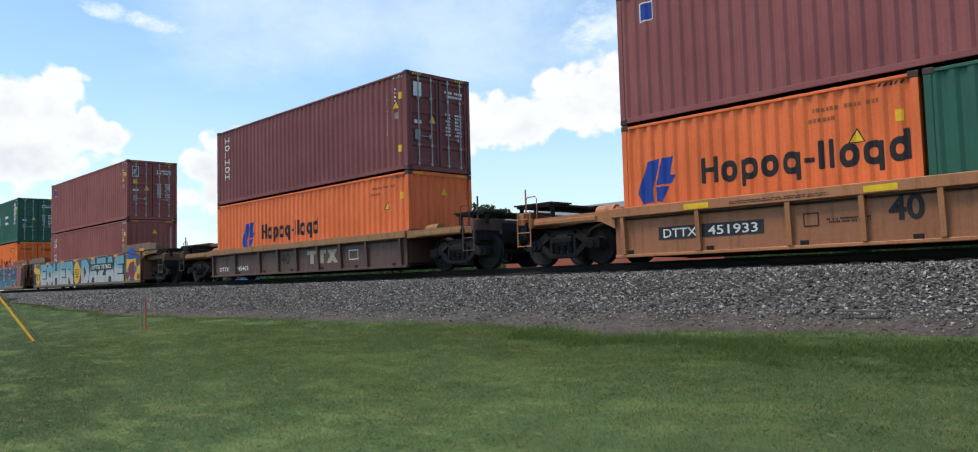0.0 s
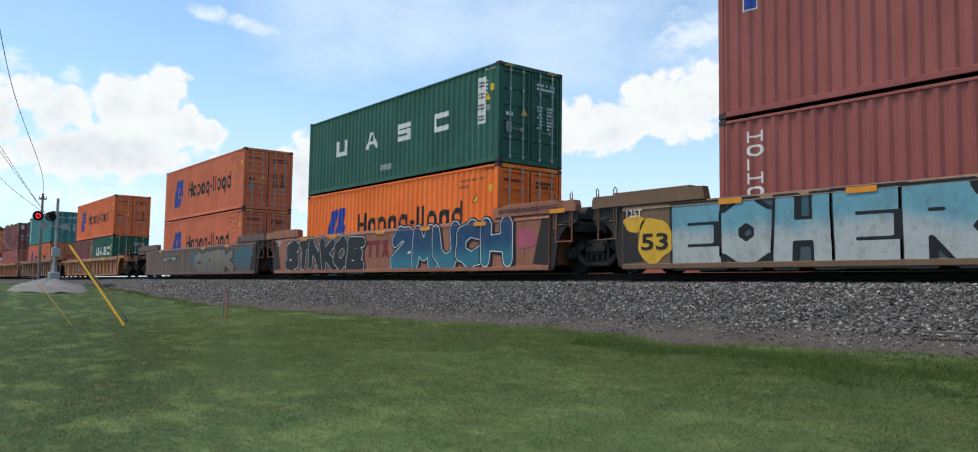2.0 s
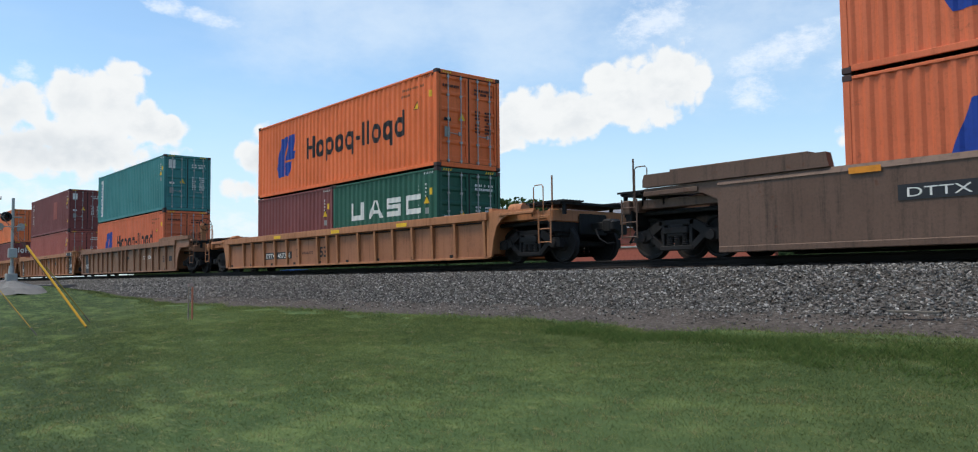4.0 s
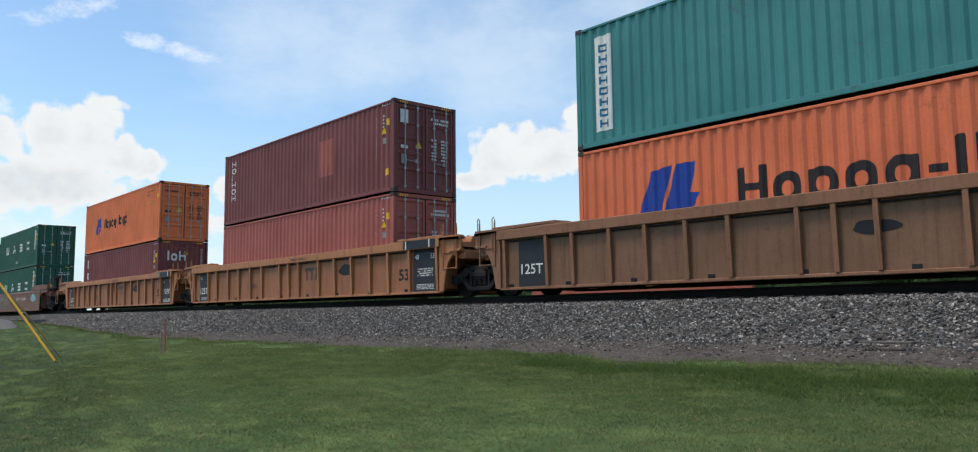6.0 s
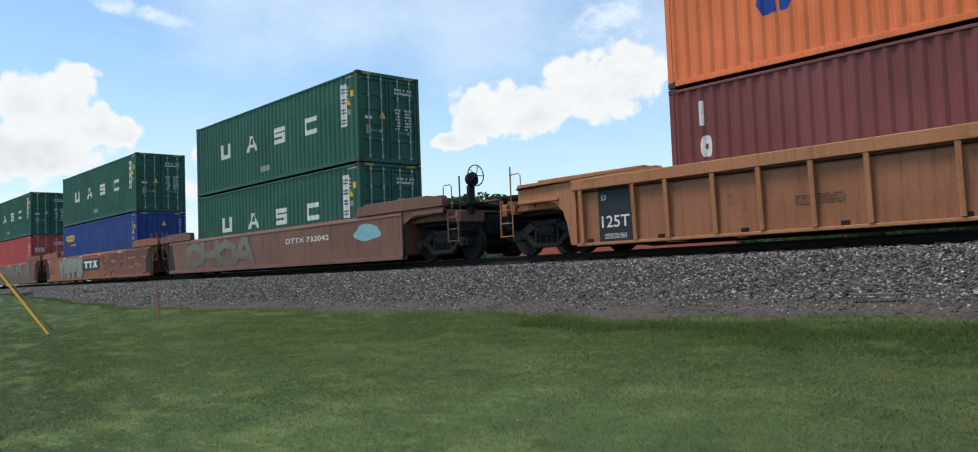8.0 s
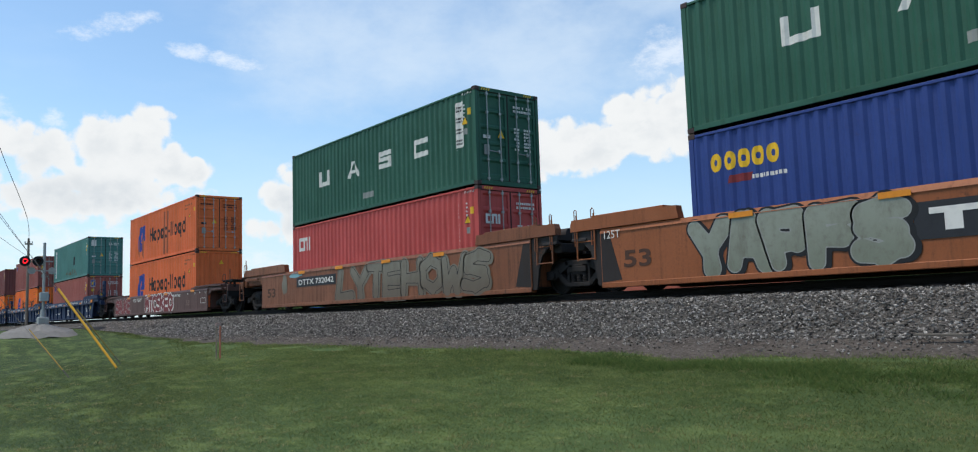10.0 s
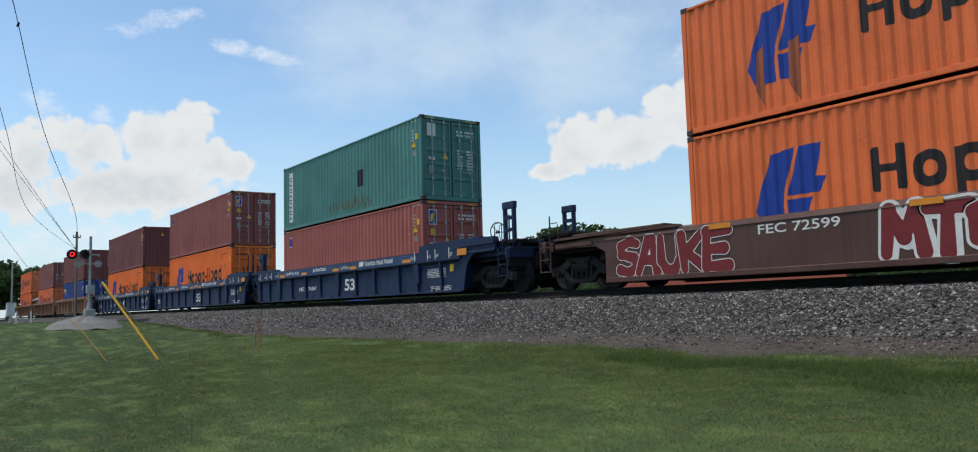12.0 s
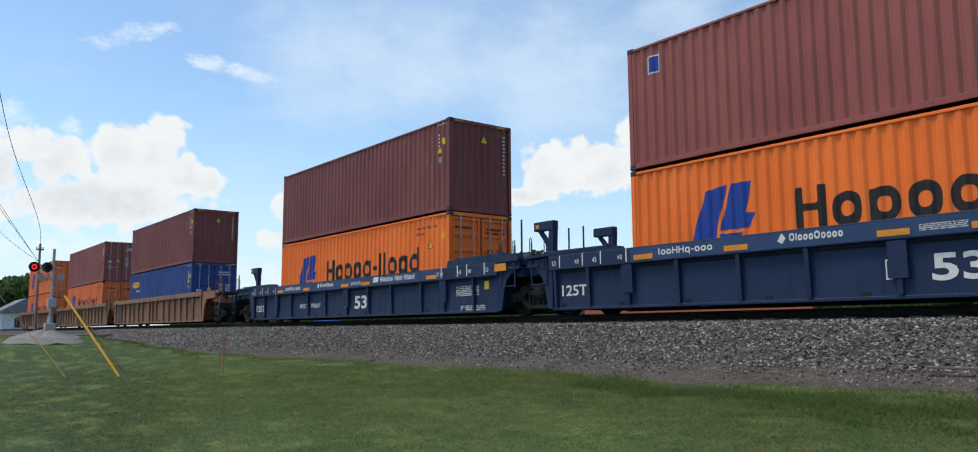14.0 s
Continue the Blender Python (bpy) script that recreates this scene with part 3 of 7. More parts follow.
def corr_depth(x, x0, pitch=CP, depth=CD):
    f = ((x - x0) / pitch) % 1.0
    if f < 0.26:
        return 0.0
    if f < 0.5:
        return depth * (f - 0.26) / 0.24
    if f < 0.76:
        return depth
    return depth * (1 - (f - 0.76) / 0.24)


def side_sheet(length, height):
    x0, x1 = -length / 2 + 0.12, length / 2 - 0.12
    xs_ = corr_breaks(x0, x1)
    v = [(x, -HALF_W + 0.012 + corr_depth(x, x0), z) for x in xs_ for z in (0.14, height - 0.09)]
    return MB().add(v, [(2 * i, 2 * i + 2, 2 * i + 3, 2 * i + 1) for i in range(len(xs_) - 1)])


def end_sheet(height):
    y0, y1 = -HALF_W + 0.12, HALF_W - 0.12
    ys_ = corr_breaks(y0, y1, 0.25)
    v = [(-0.02 - corr_depth(y, y0, 0.25, 0.045), y, z) for y in ys_ for z in (0.14, height - 0.1)]
    return MB().add(v, [(2 * i, 2 * i + 2, 2 * i + 3, 2 * i + 1) for i in range(len(ys_) - 1)])


def roof_sheet(length, height):
    x0, x1 = -length / 2 + 0.12, length / 2 - 0.12
    xs_ = corr_breaks(x0, x1, 0.32)
    v = [(x, y, height - 0.015 - corr_depth(x, x0, 0.32, 0.018)) for x in xs_ for y in (-HALF_W + 0.04, HALF_W - 0.04)]
    return MB().add(v, [(2 * i, 2 * i + 2, 2 * i + 3, 2 * i + 1) for i in range(len(xs_) - 1)])


def door_leaf(height):
    """A leaf with a frame and four pressed bands; its outer face looks along +x at x = 0."""
    w, m = 1.10, MB()
    z0, z1 = 0.16, height - 0.14
    for a, b in ((0.0, 0.09), (w - 0.09, w)):
        m.box(-0.05, 0.0, a, b, z0, z1, 0.008)
    for a in (z0, z1 - 0.09):
        m.box(-0.05, -0.001, 0.09, w - 0.09, a, a + 0.09, 0.008)
    bands, h = 5, (z1 - z0 - 0.18) / 5
    zz, xx = [], []
    for k in range(bands):
        a = z0 + 0.09 + k * h
        zz += [a, a + 0.06, a + 0.11, a + h - 0.05, ]
        xx += [-0.012, -0.012, -0.042, -0.042]
    zz.append(z1 - 0.09)
    xx.append(-0.012)
    v = [(x, y, z) for x, z in zip(xx, zz) for y in (0.09, w - 0.09)]
    return m.add(v, [(2 * i, 2 * i + 1, 2 * i + 3, 2 * i + 2) for i in range(len(zz) - 1)])


def lock_rod(height):
    m = MB().tube([(0.03, 0, 0.13), (0.03, 0, height - 0.11)], 0.017, 8)
    for z in (0.2, 0.75, height * 0.5, height - 0.75, height - 0.2):
        m.box(-0.005, 0.045, -0.04, 0.04, z - 0.03, z + 0.03)
    return m


def rod_handle():
    return MB().tube([(0.045, 0, 1.02), (0.055, 0.2, 1.0), (0.055, 0.44, 1.0), (0.05, 0.48, 0.98)], 0.013, 6).box(0.0, 0.06, 0.36, 0.42, 0.96, 1.06)


def casting():
    return MB().box(-0.178, 0.0, -0.0, 0.162, 0.0, 0.118, 0.012)


def joined(rects):
    """Upright rectangles merged into one sheet: cells of a grid that any of them covers."""
    gx = sorted({round(p[0], 4) for r in rects for p in r})
    gz = sorted({round(p[1], 4) for r in rects for p in r})
    verts, faces = {}, []
    for i in range(len(gx) - 1):
        for j in range(len(gz) - 1):
            cx, cz = (gx[i] + gx[i + 1]) / 2, (gz[j] + gz[j + 1]) / 2
            if any(r[0][0] < cx < r[1][0] and r[0][1] < cz < r[2][1] for r in rects):
                faces.append([verts.setdefault((gx[a], gz[b]), len(verts)) for a, b in ((i, j), (i + 1, j), (i + 1, j + 1), (i, j + 1))])
    return list(verts), faces


def drape(polys, x0c, key):
    """Flat shapes (lists of x, z) laid onto the corrugated near side of a container of that left end."""
    def make():
        bm = bmesh.new()
        if isinstance(polys[0][0], str):
            pts, faces = round_shape(polys, max(0.008, (polys[0][4] - polys[0][2]) / 24))
            vs = [bm.verts.new((x, 0, z)) for x, z in pts]
            for f in faces:
                bm.faces.new([vs[i] for i in f])
        elif all(abs(p[0][0] - p[-1][0]) < 1e-6 and len(p) == 4 and abs(p[0][1] - p[1][1]) < 1e-6 for p in polys):
            pts, faces = joined(polys)
            vs = [bm.verts.new((x, 0, z)) for x, z in pts]
            for f in faces:
                bm.faces.new([vs[i] for i in f])
        else:
            for poly in polys:
                bm.faces.new([bm.verts.new((x, 0, z)) for x, z in poly])
        return drape_bm(bm, x0c)
    return cached(key, make)


def drape_bm(bm, x0c):
    lo, hi = min(v.co.x for v in bm.verts), max(v.co.x for v in bm.verts)
    k0 = math.floor((lo - x0c) / CP)
    x = x0c + k0 * CP
    while x < hi:
        for f in (0.0, 0.26, 0.5, 0.76):
            c = x + f * CP
            if lo + 1e-4 < c < hi - 1e-4:
                bmesh.ops.bisect_plane(bm, geom=bm.verts[:] + bm.edges[:] + bm.faces[:], plane_co=(c, 0, 0), plane_no=(1, 0, 0))
        x += CP
    for v in bm.verts:
        v.co.y = -HALF_W + 0.012 + corr_depth(v.co.x + 1e-6, x0c) - 0.004
    me = bpy.data.meshes.new("marking")
    bm.to_mesh(me)
    bm.free()
    return me


def rect(x, z, w, h, slant=0.0):
    return [(x, z), (x + w, z), (x + w + slant, z + h), (x + slant, z + h)]


def ring(x, z, w, h, t):
    return [rect(x, z, t, h), rect(x + w - t, z, t, h), rect(x + t, z, w - 2 * t, t), rect(x + t, z + h - t, w - 2 * t, t)]


def cut_sheet(gx, gz, S):
    """Points and faces of the stretch of a grid where S is negative, its edge set between the grid's points."""
    inside = S < 0
    count_ = inside[:-1, :-1].astype(int) + inside[1:, :-1] + inside[1:, 1:] + inside[:-1, 1:]
    verts, faces = {}, []

    def at(key, x, z):
        return verts.setdefault(key, (len(verts), x, z))[0]

    def corner(i, j):
        return at((i, j), gx[i], gz[j])
    for j in range(len(gz) - 1):
        full = np.flatnonzero(count_[:, j] == 4)
        for run in np.split(full, np.flatnonzero(np.diff(full) > 1) + 1) if len(full) else ():
            a, b = int(run[0]), int(run[-1]) + 1
            faces.append((corner(a, j), corner(b, j), corner(b, j + 1), corner(a, j + 1)))
    for i, j in zip(*np.nonzero((count_ > 0) & (count_ < 4))):
        ring_ = ((i, j), (i + 1, j), (i + 1, j + 1), (i, j + 1))
        f = []
        for q in range(4):
            p0, p1 = ring_[q], ring_[(q + 1) % 4]
            s0, s1 = S[p0], S[p1]
            if s0 < 0:
                f.append(corner(int(p0[0]), int(p0[1])))
            if (s0 < 0) != (s1 < 0):
                k = s0 / (s0 - s1)
                f.append(at((min(p0, p1), max(p0, p1)), gx[p0[0]] + (gx[p1[0]] - gx[p0[0]]) * k, gz[p0[1]] + (gz[p1[1]] - gz[p0[1]]) * k))
        if len(f) > 2:
            faces.append(tuple(f))
    return [(x, z) for _, x, z in verts.values()], faces


def round_shape(items, step):
    """Bars and rounded rings merged into one flat sheet of points (x, z) and faces."""
    lo_x, hi_x = min(q[1] for q in items) - step, max(q[3] for q in items) + step
    lo_z, hi_z = min(q[2] for q in items) - step, max(q[4] for q in items) + step
    gx, gz = np.arange(lo_x, hi_x + step, step), np.arange(lo_z, hi_z + step, step)
    X, Z = np.meshgrid(gx, gz, indexing="ij")
    S = np.full(X.shape, 9.0)
    for kind, x0, z0, x1, z1, t in items:
        cx, cz, hx, hz = (x0 + x1) / 2, (z0 + z1) / 2, (x1 - x0) / 2, (z1 - z0) / 2
        if kind == "bar":
            d = np.maximum(abs(X - cx) - hx, abs(Z - cz) - hz)
        else:
            ax, az_ = hx - t / 2, hz - t / 2
            rho = (abs((X - cx) / ax) ** 2.4 + abs((Z - cz) / az_) ** 2.4) ** (1 / 2.4)
            d = abs(rho - 1) * min(ax, az_) - t / 2
        S = np.minimum(S, d)
    return cut_sheet(gx, gz, S + 1e-5)


def word_shapes(code, x, z, h, width):
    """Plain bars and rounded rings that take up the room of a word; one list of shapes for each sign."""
    wide = {"l": 0.17, "h": 0.62, "o": 0.56, "g": 0.56, "d": 0.56, "-": 0.3, "O": 0.72, " ": 0.3, "p": 0.56}
    k = width / (sum(wide[c] for c in code) + 0.13 * (len(code) - 1))
    t, xh, out = h * 0.19, h * 0.72, []
    for c in code:
        w, tx = wide[c] * k, min(t, wide[c] * k)
        if c == "l":
            out.append([("bar", x, z, x + tx, z + h, 0)])
        elif c == "h":
            out.append([("bar", x, z, x + t, z + h, 0), ("bar", x + w - t, z, x + w, z + h, 0), ("bar", x + t * 0.5, z + h * 0.42, x + w - t * 0.5, z + h * 0.42 + t * 0.9, 0)])
        elif c in "ogdp":
            g = [("ring", x, z - h * 0.02, x + w, z + xh + h * 0.02, t)]
            if c == "g":
                g.append(("bar", x + w - t, z - h * 0.27, x + w, z + xh, 0))
            if c == "p":
                g.append(("bar", x, z - h * 0.27, x + t, z + xh, 0))
            if c == "d":
                g.append(("bar", x + w - t, z, x + w, z + h, 0))
            out.append(g)
        elif c == "-":
            out.append([("bar", x, z + xh * 0.4, x + w, z + xh * 0.4 + t * 0.9, 0)])
        elif c == "O":
            out.append([("ring", x, z, x + w, z + h, t)])
        x += w + 0.13 * k
    return out


def bars(rng, x, z, w, h, rows_, fill=0.75):
    """Rows of small bars in place of writing too small to read."""
    out, dz = [], h / rows_
    for r in range(rows_):
        a = x
        while a < x + w:
            b = a + dz * rng.uniform(0.35, 0.6)
            if rng.random() < fill:
                out.append(rect(a, z + r * dz, min(b, x + w) - a, dz * 0.6))
            a = b + dz * 0.18
    return out


def logo_shape(x, z, s):
    """A blue badge: two slanted blades and a short arm."""
    outline = ([(0, 0.25), (0.14, 0), (0.43, 0.02), (0.41, 0.30), (0.45, 0.47), (0.62, 1.0), (0.28, 0.95)],
               [(0.51, 0.50), (0.69, 1.0), (0.99, 1.0), (0.88, 0.60), (1.04, 0.58), (0.92, 0.40), (0.49, 0.40)],
               [(0.48, 0.35), (0.84, 0.35), (0.66, 0.0), (0.49, 0.03)])
    return [[(x + a * s, z + b * s) for a, b in q] for q in outline]


def text_bm(body, size, bold=0.0):
    cu = bpy.data.curves.new("text", "FONT")
    cu.body, cu.size, cu.offset = body, size, bold
    cu.resolution_u = 3
    ob = bpy.data.objects.new("text", cu)
    me = bpy.data.meshes.new_from_object(ob)
    bm = bmesh.new()
    bm.from_mesh(me)
    bpy.data.objects.remove(ob)
    bpy.data.meshes.remove(me)
    bpy.data.curves.remove(cu)
    return bm


def flat_text(body, size, x, z, y=0.0, bold=0.0, width=None, wave=0.0):
    """Lettering in the plane y, its lower left corner at x, z; squeezed or drawn out to a width."""
    bm = text_bm(body, size, bold)
    lo, hi = min(v.co.x for v in bm.verts), max(v.co.x for v in bm.verts)
    k = (width / (hi - lo)) if width else 1.0
    for v in bm.verts:
        px, pz = v.co.x - lo, v.co.y
        v.co = (x + px * k, y, z + pz + wave * math.sin(px * k * 2.1))
    me = bpy.data.meshes.new("lettering")
    bm.to_mesh(me)
    bm.free()
    return me


def islands(me):
    """The loose pieces of a mesh as meshes of their own."""
    bm = bmesh.new()
    bm.from_mesh(me)
    seen, out = set(), []
    for v in bm.verts:
        if v.index in seen:
            continue
        group, todo = [], [v]
        seen.add(v.index)
        while todo:
            w = todo.pop()
            group.append(w)
            for e in w.link_edges:
                o = e.other_vert(w)
                if o.index not in seen:
                    seen.add(o.index)
                    todo.append(o)
        ids = {w.index: k for k, w in enumerate(group)}
        faces = [[ids[w.index] for w in f.verts] for f in {f for w in group for f in w.link_faces}]
        piece = bpy.data.meshes.new("letter")
        piece.from_pydata([w.co[:] for w in group], [], faces)
        out.append(piece)
    bm.free()
    bpy.data.meshes.remove(me)
    return out


def flat_shapes(polys, y):
    m = MB()
    for p in polys:
        m.add([(x, y, z) for x, z in p], [tuple(range(len(p)))])
    return m


L40, L20 = 12.192, 6.058
HC, STD = 2.896, 2.591


def container(label, mat, length=L40, height=HC, door=True, marks="", at=(0, 0, 0), fittings=None):
    """A steel box: near side at -y, the end at +x has either doors or a plain wall."""
    c = thing("shipping_container", label, "container", "containers on the train", at)
    h2 = length / 2
    k = (length, height)
    sheet = cached(("side", k), lambda: side_sheet(*k).mesh("side_panel"))
    part("side_panel", sheet, mat, c)
    far = part("side_panel", sheet, mat, c)
    far.rotation_euler = (0, 0, math.pi)
    part("roof_panel", cached(("roof", k), lambda: roof_sheet(*k).mesh("roof_panel")), mat, c)
    part("floor_frame", cached(("floor", k), lambda: floor_mesh(*k)), UNDER, c, "dark underside with cross members")
    post = cached(("post", height), lambda: MB().prism([(-0.01, 0.0), (-0.01, 0.10), (-0.06, 0.10), (-0.06, 0.05), (-0.13, 0.05), (-0.13, 0.0)], "z", 0.118, height - 0.118).mesh("corner_post"))
    cast = cached("casting", lambda: casting().mesh("corner_casting"))
    for ex, ey in ((1, -1), (1, 1), (-1, 1), (-1, -1)):
        o = part("corner_post", post, mat, c, at=(ex * h2, ey * HALF_W, 0))
        o.scale = (ex, -ey, 1)
        for z in (0.0, height - 0.118):
            o = part("corner_casting", cast, CAST, c, at=(ex * (h2 + 0.004), ey * (HALF_W + 0.003), z))
            o.scale = (ex, -ey, 1)
    rail = cached(("rails", k), lambda: MB().box(-h2 + 0.17, h2 - 0.17, -HALF_W, -HALF_W + 0.05, 0.035, 0.15, 0.006).mesh("bottom_rail"))
    top = cached(("tops", k), lambda: MB().box(-h2 + 0.17, h2 - 0.17, -HALF_W, -HALF_W + 0.06, height - 0.09, height - 0.03, 0.008).mesh("top_rail"))
    for me, nm in ((rail, "bottom_rail"), (top, "top_rail")):
        part(nm, me, mat, c)
        part(nm, me, mat, c).rotation_euler = (0, 0, math.pi)
    head = cached(("head", height), lambda: MB().box(-0.1, -0.004, -HALF_W + 0.16, HALF_W - 0.16, height - 0.12, height - 0.006, 0.008).mesh("end_header"))
    sill = cached("sill", lambda: MB().box(-0.1, -0.004, -HALF_W + 0.16, HALF_W - 0.16, 0.01, 0.15, 0.008).mesh("end_sill"))
    wall = cached(("end", height), lambda: end_sheet(height).mesh("end_wall"))
    for s in (1, -1):
        for me, nm in ((head, "end_header"), (sill, "end_sill")):
            o = part(nm, me, mat, c, at=(s * h2, 0, 0))
            o.scale = (s, 1, 1)
    ends = ((1, "door"), (-1, "wall")) if door else ((1, "wall"), (-1, "wall"))
    for s, what in ends:
        if what == "wall":
            o = part("end_wall", wall, mat, c, at=(s * h2, 0, 0))
            o.scale = (s, 1, 1)
            continue
        leaf = cached(("leaf", height), lambda: door_leaf(height).mesh("door"))
        for ey in (-1, 1):
            d = part("door", leaf, mat, c, at=(h2 - 0.03, ey * 1.112 if ey < 0 else 0.012, 0))
            for off in (0.32, 0.80):
                part("lock_rod", cached(("rod", height), lambda: lock_rod(height).mesh("lock_rod")), fittings or GALV, d, "galvanised locking bar", at=(0, off, 0))
            part("gasket", cached(("gasket", height), lambda: MB().box(-0.02, 0.004, -0.012, 0.012, 0.16, height - 0.14).box(-0.02, 0.004, 1.09, 1.112, 0.16, height - 0.14).box(-0.02, 0.004, 0.012, 1.09, 0.14, 0.165).box(-0.02, 0.004, 0.012, 1.09, height - 0.145, height - 0.12).mesh("gasket")), GASKET, d, "dark rubber door seal")
            part("handle", cached("handle", lambda: rod_handle().mesh("handle")), fittings or GALV, d, at=(0, 0.34 if ey < 0 else 0.30, 0))
    if marks:
        MARKS[marks](c, length, height, door)
    return c


def floor_mesh(length, height):
    m = MB().box(-length / 2 + 0.1, length / 2 - 0.1, -1.16, 1.16, 0.10, 0.15)
    x = -length / 2 + 0.4
    while x < length / 2 - 0.3:
        m.box(x, x + 0.05, -1.16, 1.16, 0.02, 0.10)
        x += 0.6
    return m.mesh("floor_frame")


def mark(c, polys, mat, length, key, label="", stuff=False):
    o = part("marking", drape(polys, -length / 2 + 0.12, (key, length)), mat, c, label)
    if stuff:
        o["kind"] = "stuff"
    return o


def word(c, code, x, z, h, width, mat, length, key):
    for i, g in enumerate(word_shapes(code, x, z, h, width)):
        mark(c, g, mat, length, (key, i))


def end_mark(c, polys, mat, length, x_off=0.012, stuff=False):
    """Shapes (y, z) on the end at +x."""
    m = MB()
    for p in polys:
        m.add([(length / 2 + x_off, y, z) for y, z in p], [tuple(range(len(p)))])
    o = part("end_marking", m, mat, c)
    if stuff or len(polys) > 2:
        o["kind"] = "stuff"
    return o


def common_marks(c, L, H, door, tone=WHITE, seed=1):
    """Serial in a column at the front of the side, warning stickers, data plates on the end."""
    r = random.Random(seed)
    x = L / 2 - 1.0
    if tone is WHITE:
        mark(c, sum((bars(r, x, H - 0.52 - 0.115 * i, 0.055, 0.085, 1, 1.0) for i in range(12) if i != 4), []), tone, L, ("serial", H, seed), "column of small white characters", True)
        mark(c, sum((bars(r, x + 0.40, H - 0.5 - 0.115 * i, 0.055, 0.085, 1, 1.0) for i in range(4)), []), tone, L, ("type", H, seed), "", True)
    else:
        mark(c, bars(r, x - 0.9, H - 0.42, 1.3, 0.12, 1, 0.8) + bars(r, x - 0.9, H - 0.6, 0.5, 0.12, 1, 1.0), RUSTY, L, ("serial2", H, seed), "faded small characters", True)
    tx = x + 0.30 if tone is WHITE else x - 0.2
    mark(c, [[(tx, H - 1.06), (tx + 0.30, H - 1.06), (tx + 0.15, H - 0.80)]], BLACK, L, ("warn0", H, tx))
    o = mark(c, [[(tx + 0.035, H - 1.045), (tx + 0.265, H - 1.045), (tx + 0.15, H - 0.845)]], YELLOW, L, ("warn", H, tx), "yellow warning triangle")
    o.location.y = -0.003
    mark(c, [rect(x + 0.60, H - 0.80, 0.13, 0.2)], YELLOW, L, ("plate", H), "yellow height sticker")
    if tone is WHITE:
        mark(c, [rect(x + 0.40, H - 1.35, 0.13, 0.18)], SILVER, L, ("plate2", H))
        mark(c, [rect(x + 0.50, 0.55, 0.2, 0.2)], YELLOW, L, ("plate3", H), "yellow sticker") if seed == 6 else None
    mark(c, [[(L / 2 - 0.66 + i * 0.09, H - 0.17), (L / 2 - 0.62 + i * 0.09, H - 0.17), (L / 2 - 0.585 + i * 0.09, H - 0.11), (L / 2 - 0.625 + i * 0.09, H - 0.11)] for i in range(5)], tone, L, ("hatch", H, tone.name), "", True)
    hz = [[(y, H - 0.10), (y + 0.04, H - 0.10), (y + 0.075, H - 0.03), (y + 0.035, H - 0.03)] for y in [k * 0.085 - 1.0 for k in range(4)] + [k * 0.085 + 0.62 for k in range(4)]]
    end_mark(c, hz, YELLOW, L, 0.002, True)
    if door:
        end_mark(c, bars(r, 0.22, H - 0.62, 0.70, 0.24, 2, 0.9), tone, L, -0.02)
        end_mark(c, bars(r, 0.24, H - 1.78, 0.2, 0.72, 7, 0.9) + bars(r, 0.62, H - 1.78, 0.26, 0.72, 7, 0.9), tone, L, -0.02)
        end_mark(c, [[(-0.40, H - 1.46), (-0.14, H - 1.46), (-0.27, H - 1.22)]], YELLOW, L, -0.02)
        end_mark(c, [rect(-0.94, H - 1.52, 0.26, 0.10)], tone, L, -0.02)
        end_mark(c, [rect(-0.92, H - 2.0, 0.2, 0.3)], SILVER, L, -0.02)
    else:
        end_mark(c, [[(-0.02, H - 0.66), (0.22, H - 0.66), (0.10, H - 0.44)]], YELLOW, L)
        if tone is WHITE:
            end_mark(c, sum((bars(r, 0.86, H - 0.4 - 0.12 * i, 0.08, 0.09, 1, 1.0) for i in range(11)), []), tone, L)


def marks_hapag(c, L, H, door, small=False):
    if L < 7:
        lx, s, wx, ww, h, z = -2.65, 0.92, -1.11, 3.95, 0.52, 1.14
    elif small:
        lx, s, wx, ww, h, z = -4.05, 0.94, -2.55, 3.8, 0.52, 1.28 if H > 2.7 else 1.10
    else:
        lx, s, wx, ww, h, z = -4.46, 1.56, -1.98, 6.38, 0.80, 1.14
    for i, p in enumerate(logo_shape(lx, z - 0.30 * s, s)):
        mark(c, [p], LOGO_BLUE, L, ("logo", H, s, i), "blue slanted badge")
    word(c, "hopog-llogd", wx, z, h, ww, LETTER, L, ("haw", H, s))
    common_marks(c, L, H, door, LETTER, 2)
    if door:
        end_mark(c, bars(random.Random(5), -0.98, H - 0.5, 0.62, 0.12, 1, 1.0), LETTER, L, -0.02)


def marks_hapag_small(c, L, H, door):
    marks_hapag(c, L, H, door, True)


